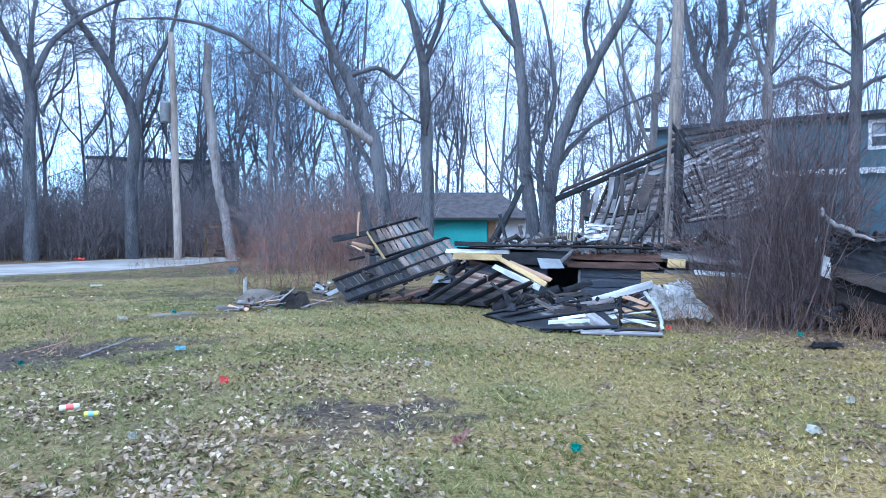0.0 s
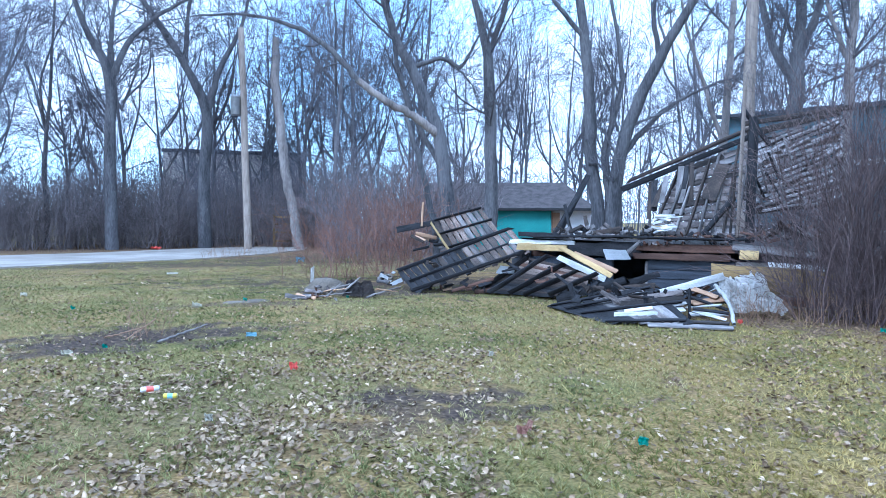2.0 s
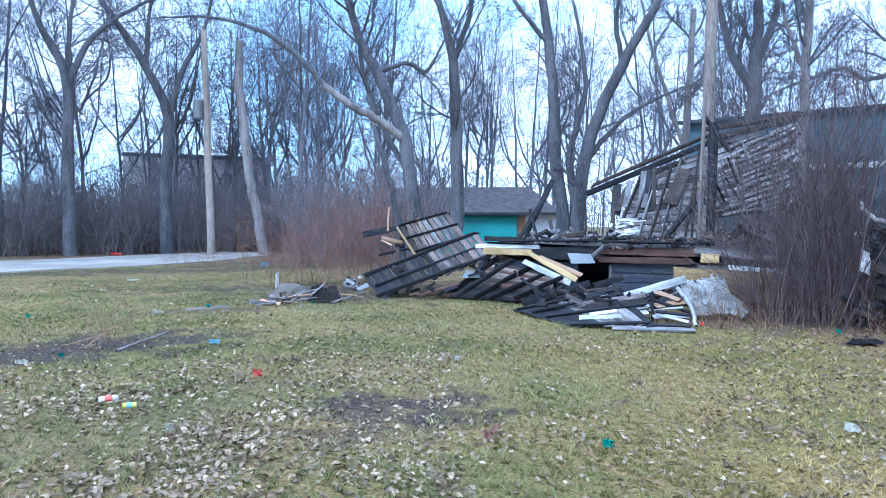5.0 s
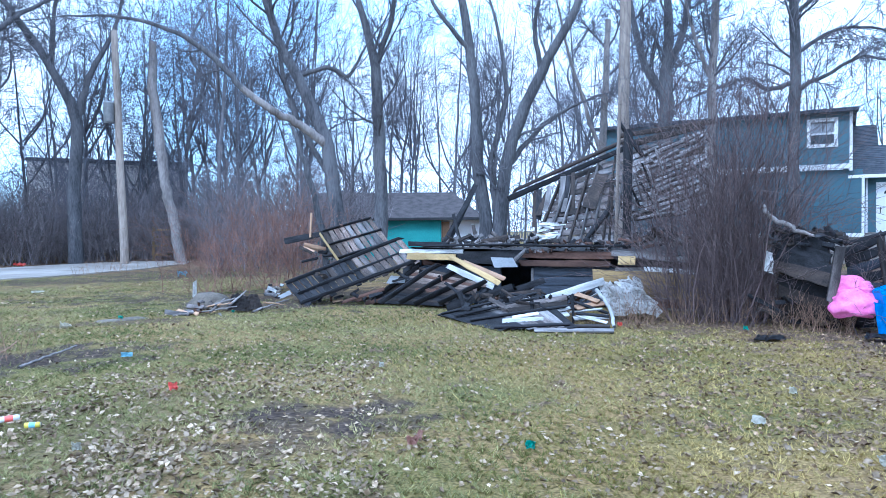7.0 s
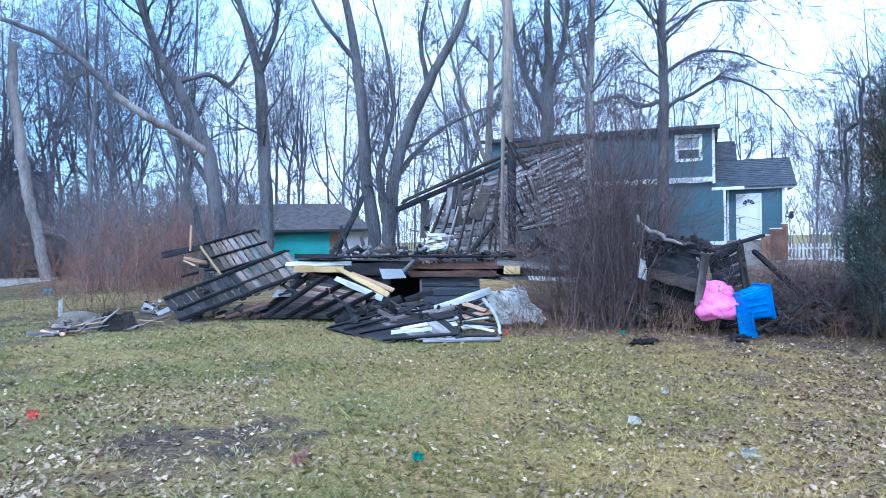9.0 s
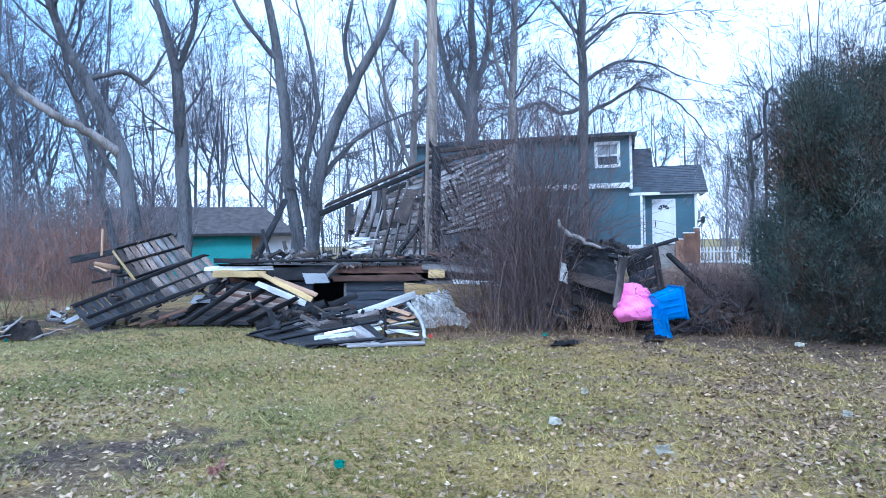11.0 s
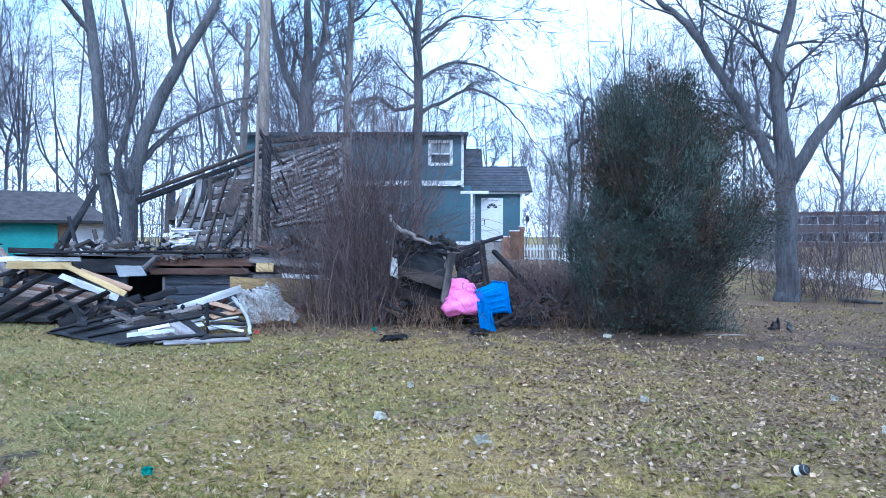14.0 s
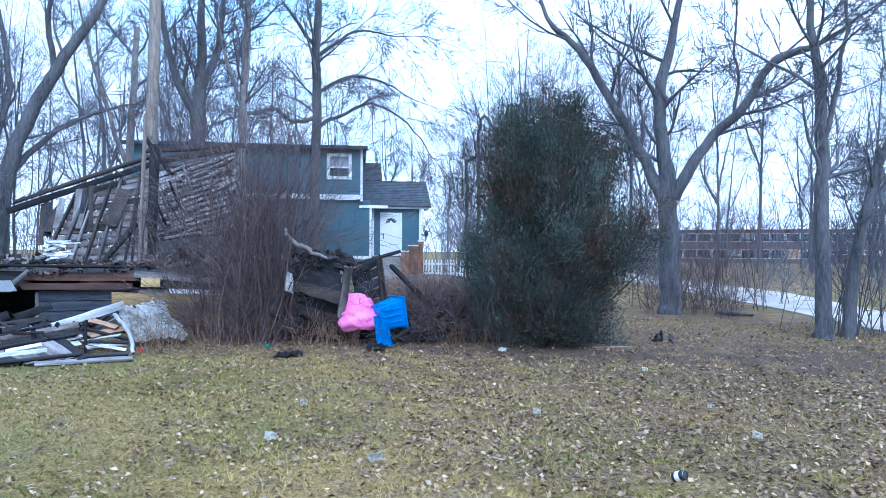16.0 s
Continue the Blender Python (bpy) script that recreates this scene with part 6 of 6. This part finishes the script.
solo("carpet", sheet_mesh("carpet", at(-13.4, 14.3, 0.03), at(-10.6, 14.3, 0.03), at(-12.9, 14.8, 0.32), at(-11.0, 14.8, 0.28), 12, 6, 0.05, 41, 0.03), CHAR_BROWN, Matrix(), "humped piece of dark brown carpet", "carpet")
solo("plastic_scrap", sheet_mesh("plastic_scrap", at(-15.85, 15.3, 0.25), at(-15.55, 15.3, 0.24), at(-15.85, 15.35, 0.55), at(-15.55, 15.35, 0.60), 4, 4, 0.03, 43), CLOTH, Matrix(), "pale upright plastic shard on the stone", "plastic scrap")
rs = np.random.default_rng(77)


def stick(b0, d0, z0, b1, d1, z1, r, material, label):
    t = Tubes()
    p, q = at(b0, d0, z0), at(b1, d1, z1)
    c = curve(rs, [(*p, r), (*lerp(p, q, 0.4), r * 0.9), (*lerp(p, q, 0.75), r * 0.75), (*q, r * 0.5)], wob=0.005)
    t.add(c[:, :3], c[:, 3], 6)
    return solo("stick", t.mesh("stick"), material, Matrix(), label, "stick", "sticks on the lawn")


for row in ((-17.3, 14.0, 0.03, -12.6, 14.4, 0.12, 0.025), (-16.2, 14.2, 0.05, -12.0, 14.8, 0.30, 0.03), (-15.5, 14.4, 0.12, -13.0, 14.3, 0.20, 0.022), (-13.2, 14.3, 0.15, -11.9, 14.9, 0.38, 0.03),
            (-11.5, 14.1, 0.03, -8.6, 15.2, 0.16, 0.03), (-10.6, 14.2, 0.2, -8.9, 15.0, 0.06, 0.02), (-16.8, 14.6, 0.02, -14.2, 14.1, 0.06, 0.02), (-14.6, 14.1, 0.06, -13.5, 14.7, 0.26, 0.028)):
    stick(*row[:6], row[6] * 0.8, TAN if row[6] < 0.023 else BARK_PALE, "pale broken stick on the lawn heap")
stick(-27.4, 9.4, 0.04, -23.8, 10.4, 0.10, 0.018, BARK_PALE, "pale curved stick on bare earth")
stick(-31.0, 10.2, 0.02, -28.2, 10.0, 0.16, 0.009, DRY, "thin dry stem arching over bare earth")
stick(-29.6, 9.9, 0.02, -27.5, 10.3, 0.22, 0.008, DRY, "thin dry stem arching over bare earth")
stick(55.5, 12.0, 0.03, 52.6, 11.6, 0.05, 0.012, BARK_PALE, "thin stick lying on dead leaves")
stick(61.5, 19.5, 0.06, 64.0, 18.6, 0.07, 0.06, BARK, "short log lying on dead leaves")
stick(-6.2, 17.9, 1.5, -4.4, 17.4, 1.75, 0.02, TAN, "orange splinter sticking out of the ruin")


# ---- litter ----
def can(m, r, h, material, label, band=None):
    c = thing("drink_can", m, label, "can", "cans on the lawn")
    t = Tubes()
    prof = ((0, 0.001), (0, r * 0.8), (0.008, r), (h - 0.012, r), (h, r * 0.82), (h, 0.001))
    t.add([(0, 0, a) for a, _ in prof], [q for _, q in prof], 14)
    part("body", t.mesh("body"), material, c)
    if band:
        t = Tubes()
        t.add([(0, 0, h * 0.3), (0, 0, h * 0.7)], [r * 1.02, r * 1.02], 14)
        part("band", t.mesh("band"), band, c)
    t = Tubes()
    t.add([(0, 0, h), (0, 0, h + 0.004)], [r * 0.82, r * 0.78], 14)
    part("rim", t.mesh("rim"), METAL, c)
    return c


RED = mat("red_plastic", (0.76, 0.11, 0.08), (0.88, 0.20, 0.16), 4, 30, 0.4, 0.3)
GREEN = mat("green_plastic", (0.03, 0.27, 0.20), (0.06, 0.36, 0.27), 4, 30, 0.4, 0.3)
SKYBLUE = mat("blue_wrapper", (0.20, 0.42, 0.52), (0.34, 0.56, 0.66), 4, 30, 0.4, 0.3)
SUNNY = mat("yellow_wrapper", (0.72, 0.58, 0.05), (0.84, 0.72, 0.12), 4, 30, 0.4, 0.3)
RUST = mat("rust_red_bark", (0.30, 0.15, 0.11), (0.42, 0.25, 0.19), 4, 30, 0.8, 0.3)
can(facing(-28.7, 6.6, 0.085) @ pose(0, 0, 0, 0, 90, 8), 0.024, 0.15, CLOTH, "crushed white and red drink can on the grass", RED)
can(facing(-27.1, 6.3, 0.085) @ pose(0, 0, 0, 0, 90, -15), 0.022, 0.11, SUNNY, "pale blue and yellow drink can on the grass", SKYBLUE)
can(facing(58.9, 5.1, 0.07) @ pose(0, 0, 0, 62, 20, 40), 0.033, 0.10, BLACK, "dark drink can with bright end lying in dry grass", CLOTH)


def scrap(b, d, w, h, material, seed, label, rough=0.03, lift=0.03, turn=0.0):
    w, h = w * 0.6, h * 0.6
    c = at(b, d, lift + relief(*at(b, d).xy))
    rt_, aw = Matrix.Rotation(radians(-b + turn), 3, "Z") @ Vector((1, 0, 0)), Matrix.Rotation(radians(-b + turn), 3, "Z") @ Vector((0, 1, 0))
    a = c - rt_ * w / 2 - aw * h / 2
    return solo("wrapper", sheet_mesh("wrapper", a, a + rt_ * w, a + aw * h + Vector((0, 0, 0.05)), a + rt_ * w + aw * h + Vector((0, 0, 0.04)), 6, 5, rough, seed, 0.004), material, Matrix(), label, "litter", "litter on the lawn")


scrap(-17.3, 7.3, 0.12, 0.14, RED, 1, "crumpled bright red wrapper on the grass", 0.05)
scrap(10.8, 4.9, 0.11, 0.06, GREEN, 2, "crumpled green plastic wrapper on the grass", 0.03)
scrap(27.9, 6.0, 0.17, 0.13, PAPER, 3, "flattened clear-grey plastic cup on the grass", 0.02, turn=-15)
scrap(-1.3, 7.9, 0.08, 0.08, PAPER, 4, "small white paper scrap on the grass", 0.03)
scrap(-24.5, 12.9, 0.26, 0.2, PAPER, 5, "crumpled white plastic bag on the grass", 0.09)
scrap(-23.9, 5.6, 0.10, 0.09, PAPER, 6, "crumpled pale paper scrap in dead leaves", 0.04)
scrap(-20.5, 9.5, 0.22, 0.10, SKYBLUE, 7, "pale blue wrapper on the grass", 0.03)
scrap(1.7, 5.1, 0.09, 0.24, RUST, 8, "reddish bark scrap lying in dead leaves", 0.03, turn=-20)
scrap(1.2, 5.0, 0.12, 0.09, RUST, 18, "reddish bark scrap lying in dead leaves", 0.03)
scrap(30.2, 7.1, 0.13, 0.09, PAPER, 9, "pale curled paper scrap on the grass", 0.05)
scrap(36.1, 5.3, 0.20, 0.10, PAPER, 10, "torn white paper scrap on the grass", 0.04, turn=25)
scrap(64.5, 6.5, 0.13, 0.08, PAPER, 12, "pale grey plastic scrap in dry grass", 0.02)
scrap(61.3, 7.6, 0.10, 0.08, PAPER, 13, "pale blue-green scrap in dry grass", 0.03)
scrap(48.5, 6.9, 0.12, 0.07, PAPER, 14, "pale curled leaf-like scrap on the grass", 0.02)
scrap(-20.9, 13.9, 0.13, 0.07, GREEN, 16, "green wrapper beside concrete scraps", 0.04)
scrap(-12.9, 14.1, 0.1, 0.07, GREEN, 17, "green wrapper beside the stick heap", 0.04)
scrap(-26.2, 21.4, 0.5, 0.2, PAPER, 19, "pale flat scrap on the far lawn", 0.02)
scrap(-16.6, 27.5, 0.5, 0.4, SKYBLUE, 20, "pale blue bag near the red shrubs", 0.15)
scrap(-27.3, 41.0, 0.9, 0.5, RED, 21, "red plastic bag beside the concrete turnaround", 0.15)
scrap(-33.0, 13.6, 0.12, 0.08, GREEN, 22, "green bottle scrap on bare earth", 0.05)
scrap(-31.0, 9.2, 0.1, 0.06, GREEN, 23, "green wrapper on bare earth", 0.04)
scrap(-33.5, 9.0, 0.2, 0.1, PAPER, 24, "white scrap on bare earth", 0.04)
scrap(-36.0, 16.5, 0.2, 0.16, PAPER, 25, "white and black scrap on the lawn", 0.05)
scrap(17.8, 11.5, 0.12, 0.1, RED, 26, "small red scrap under the white trim", 0.04)
scrap(56.5, 9.6, 0.12, 0.08, PAPER, 27, "white scrap on dead leaves", 0.03)
scrap(27.0, 11.6, 0.12, 0.08, GREEN, 28, "green wrapper in the leaf litter", 0.04)
scrap(45.5, 11.0, 0.2, 0.12, PAPER, 29, "pale scrap below the juniper", 0.03)


def gate():
    g = thing("gate", facing(-17.6, 43), "old pale wooden gate in the thicket", "gate")
    for x in (-0.75, 0.55):
        box_part("post", x - 0.07, x + 0.07, -0.07, 0.07, -0.2, 2.0, YELLOW_DULL, g, bevel=0.01)
    for z in (0.4, 0.9, 1.4, 1.8):
        box_part("rail", -0.68, 0.48, -0.03, 0.03, z - 0.06, z + 0.06, YELLOW_DULL, g, bevel=0.01)


gate()


# ---- dry stalks, grass and leaves ----
solo("dry_stalks", brush(51, scatter(11, 21.2, 28.0, 11.9, 12.9, 50) + scatter(12, 38.5, 46.5, 11.8, 12.8, 130) + scatter(14, 17.8, 20.4, 11.9, 12.5, 30) + scatter(15, 29, 34, 11.8, 12.3, 70), 0.62, 0.30, 0.005, (3,), 0.002, 0.05), DRY, Matrix(), "dry tan weed stalks along the ruin", "weeds", kind="stuff")
solo("brambles", brush(52, scatter(16, 37.0, 46.0, 12.0, 13.4, 170) + scatter(17, 56.5, 63, 18.0, 22, 120), 1.5, 0.55, 0.008, (4, 2), 0.003, -0.02), SHRUB, Matrix(), "tangled bare brambles along the ruin", "brambles", kind="stuff")
solo("weeds", brush(53, scatter(18, -30, -26, 9.6, 10.8, 14) + scatter(19, -24, -15, 26, 34, 90), 0.8, 0.2, 0.004, (3,), 0.0025, 0.05), DRY, Matrix(), "sparse dry weed stems on the lawn", "weeds", kind="stuff")


def keep_mask(x, y, litter=True):
    """How much of the turf survives at a place: little on bare earth, on the painted shade and under deep litter."""
    k = np.ones(len(x))
    for rows, f in ((DIRT_AND_SHADE, 0.97), (LITTER[:8] if litter else [], 0.6)):
        for b, d, rx, ry, s in rows:
            p = at(b, d)
            c, s_ = math.cos(radians(b)), math.sin(radians(b))
            u, v = (x - p.x) * c - (y - p.y) * s_, (x - p.x) * s_ + (y - p.y) * c
            k *= 1 - f * s * np.clip(1.5 - np.hypot(u / rx, v / ry) + 0.45 * np.sin(5.1 * x + 2.0 * np.sin(3.7 * y)) * np.sin(6.3 * y + 1.3), 0, 1)
    return k


def turf(seed, n, r0, r1, b0, b1, thin=None):
    """Blades of grass over a sector; thin: bearings between which they thin out from none to all."""
    rng = np.random.default_rng(seed)
    r, b = rng.uniform(r0, r1, n), rng.uniform(b0, b1, n)
    if thin:
        there = rng.uniform(0, 1, n) < np.clip((b - thin[0] + 5 * np.sin(r * 1.7)) / (thin[1] - thin[0]), 0, 1)
        r, b = r[there], b[there]
        n = len(r)
    a = np.radians(b)
    x, y = r * np.sin(a), r * np.cos(a)
    # tufts: pull part of the blades together
    cx, cy = np.round(x / 0.09) * 0.09, np.round(y / 0.09) * 0.09
    hx = np.sin(cx * 127.1 + cy * 311.7) * 43758.5
    hx -= np.floor(hx)
    x, y = x + (cx - x) * 0.45 + (hx - 0.5) * 0.08, y + (cy - y) * 0.45 + (hx - 0.5) * 0.06
    ok = rng.uniform(0, 1, n) < keep_mask(x, y)
    x, y, r, hx = x[ok], y[ok], r[ok], hx[ok]
    n = len(x)
    z = np.array([relief(p, q) for p, q in zip(x.tolist(), y.tolist())])
    h = rng.uniform(0.014, 0.042, n) * (0.6 + 0.9 * hx)
    w = rng.uniform(0.0016, 0.0036, n) * (1 + 0.10 * r)
    t = rng.uniform(0, 2 * np.pi, n)
    lean = rng.uniform(0.4, 2.4, n) * h
    s = rng.uniform(0, 2 * np.pi, n)
    v = np.empty((n, 3, 3))
    v[:, 0] = np.stack([x - w * np.cos(s), y - w * np.sin(s), z - 0.005], 1)
    v[:, 1] = np.stack([x + w * np.cos(s), y + w * np.sin(s), z - 0.005], 1)
    v[:, 2] = np.stack([x + lean * np.cos(t), y + lean * np.sin(t), z + h], 1)
    return mesh_np("grass", v.reshape(-1, 3), np.arange(3 * n).reshape(-1, 3))


solo("grass", turf(61, 240000, 2.7, 17.0, -40, 26, (24, -4)), GRASS_GREEN, Matrix(), "short patchy winter grass, dull green and tan", "grass", kind="stuff")
solo("grass", turf(63, 320000, 2.7, 17.0, -6, 82, (-4, 24)), GRASS, Matrix(), "short patchy winter grass, tan and dull green", "grass", kind="stuff")
solo("grass", turf(62, 60000, 16.5, 30.0, -40, -12), GRASS_GREEN, Matrix(), "short winter grass of the far lawn", "grass", kind="stuff")


def fallen_leaves(seed, n, r0, r1, b0, b1, size, clump, high=0.02):
    rng = np.random.default_rng(seed)
    r, a = rng.uniform(r0, r1, n * 3), np.radians(rng.uniform(b0, b1, n * 3))
    x, y = r * np.sin(a), r * np.cos(a)
    d = np.array([noise.noise((p * 0.9, q * 0.9, seed)) + 0.6 * noise.noise((p * 2.7, q * 2.7, seed)) for p, q in zip(x.tolist(), y.tolist())])
    ok = rng.uniform(0, 1, n * 3) < np.clip(0.33 + clump * d, 0.02, 1)
    ok &= rng.uniform(0, 1, n * 3) < 0.75 * keep_mask(x, y, False) + 0.25
    x, y = x[ok][:n], y[ok][:n]
    n = len(x)
    z = np.array([relief(p, q) for p, q in zip(x.tolist(), y.tolist())]) + rng.uniform(0.004, high + 0.014, n)
    c = np.stack([x, y, z], 1)
    f = rng.normal(size=(n, 3)) * (1, 1, 0.45)
    f /= np.linalg.norm(f, axis=1, keepdims=True)
    up = np.array((0, 0, 1.0)) + rng.normal(size=(n, 3)) * 0.45
    s = np.cross(f, up)
    s /= np.linalg.norm(s, axis=1, keepdims=True)
    nn = np.cross(s, f)
    L = (size * rng.uniform(0.55, 1.25, n))[:, None]
    W = L * rng.uniform(0.25, 0.42, n)[:, None]
    curl = L * rng.uniform(-0.05, 0.32, n)[:, None]
    v = np.stack([c - f * L / 2, c - f * L * 0.1 + s * W + nn * curl, c + f * L / 2 + nn * curl * 0.6, c - f * L * 0.05 - s * W + nn * curl * 0.8, c], 1).reshape(-1, 3)
    k = np.arange(n)[:, None] * 5
    faces = np.concatenate([k + np.array([[0, 1, 2, 4]]), k + np.array([[0, 4, 2, 3]])])
    return mesh_np("leaves", v, faces)


solo("fallen_leaves", fallen_leaves(71, 8000, 2.9, 10.5, -40, 80, 0.050, 0.5), LEAF, Matrix(), "curled grey-tan dead leaves strewn on the lawn", "leaves", kind="stuff")
solo("fallen_leaves", fallen_leaves(72, 5000, 2.9, 8.5, -40, -1, 0.056, 0.75), LEAF, Matrix(), "drifts of pale dead leaves on thin turf", "leaves", kind="stuff")
solo("fallen_leaves", fallen_leaves(73, 11000, 5.5, 18.0, 18, 82, 0.054, 0.35), LEAF_BROWN, Matrix(), "brown dead leaves under the shrubs and juniper", "leaves", kind="stuff")
solo("fallen_leaves", fallen_leaves(75, 4600, 3.0, 11.0, 38, 82, 0.050, 0.4), LEAF_BROWN, Matrix(), "grey-brown dead leaves thick on the lawn", "leaves", kind="stuff")
solo("fallen_leaves", fallen_leaves(74, 5200, 8.5, 24.0, -40, 16, 0.055, 0.6), LEAF, Matrix(), "scattered dead leaves on the far lawn", "leaves", kind="stuff")
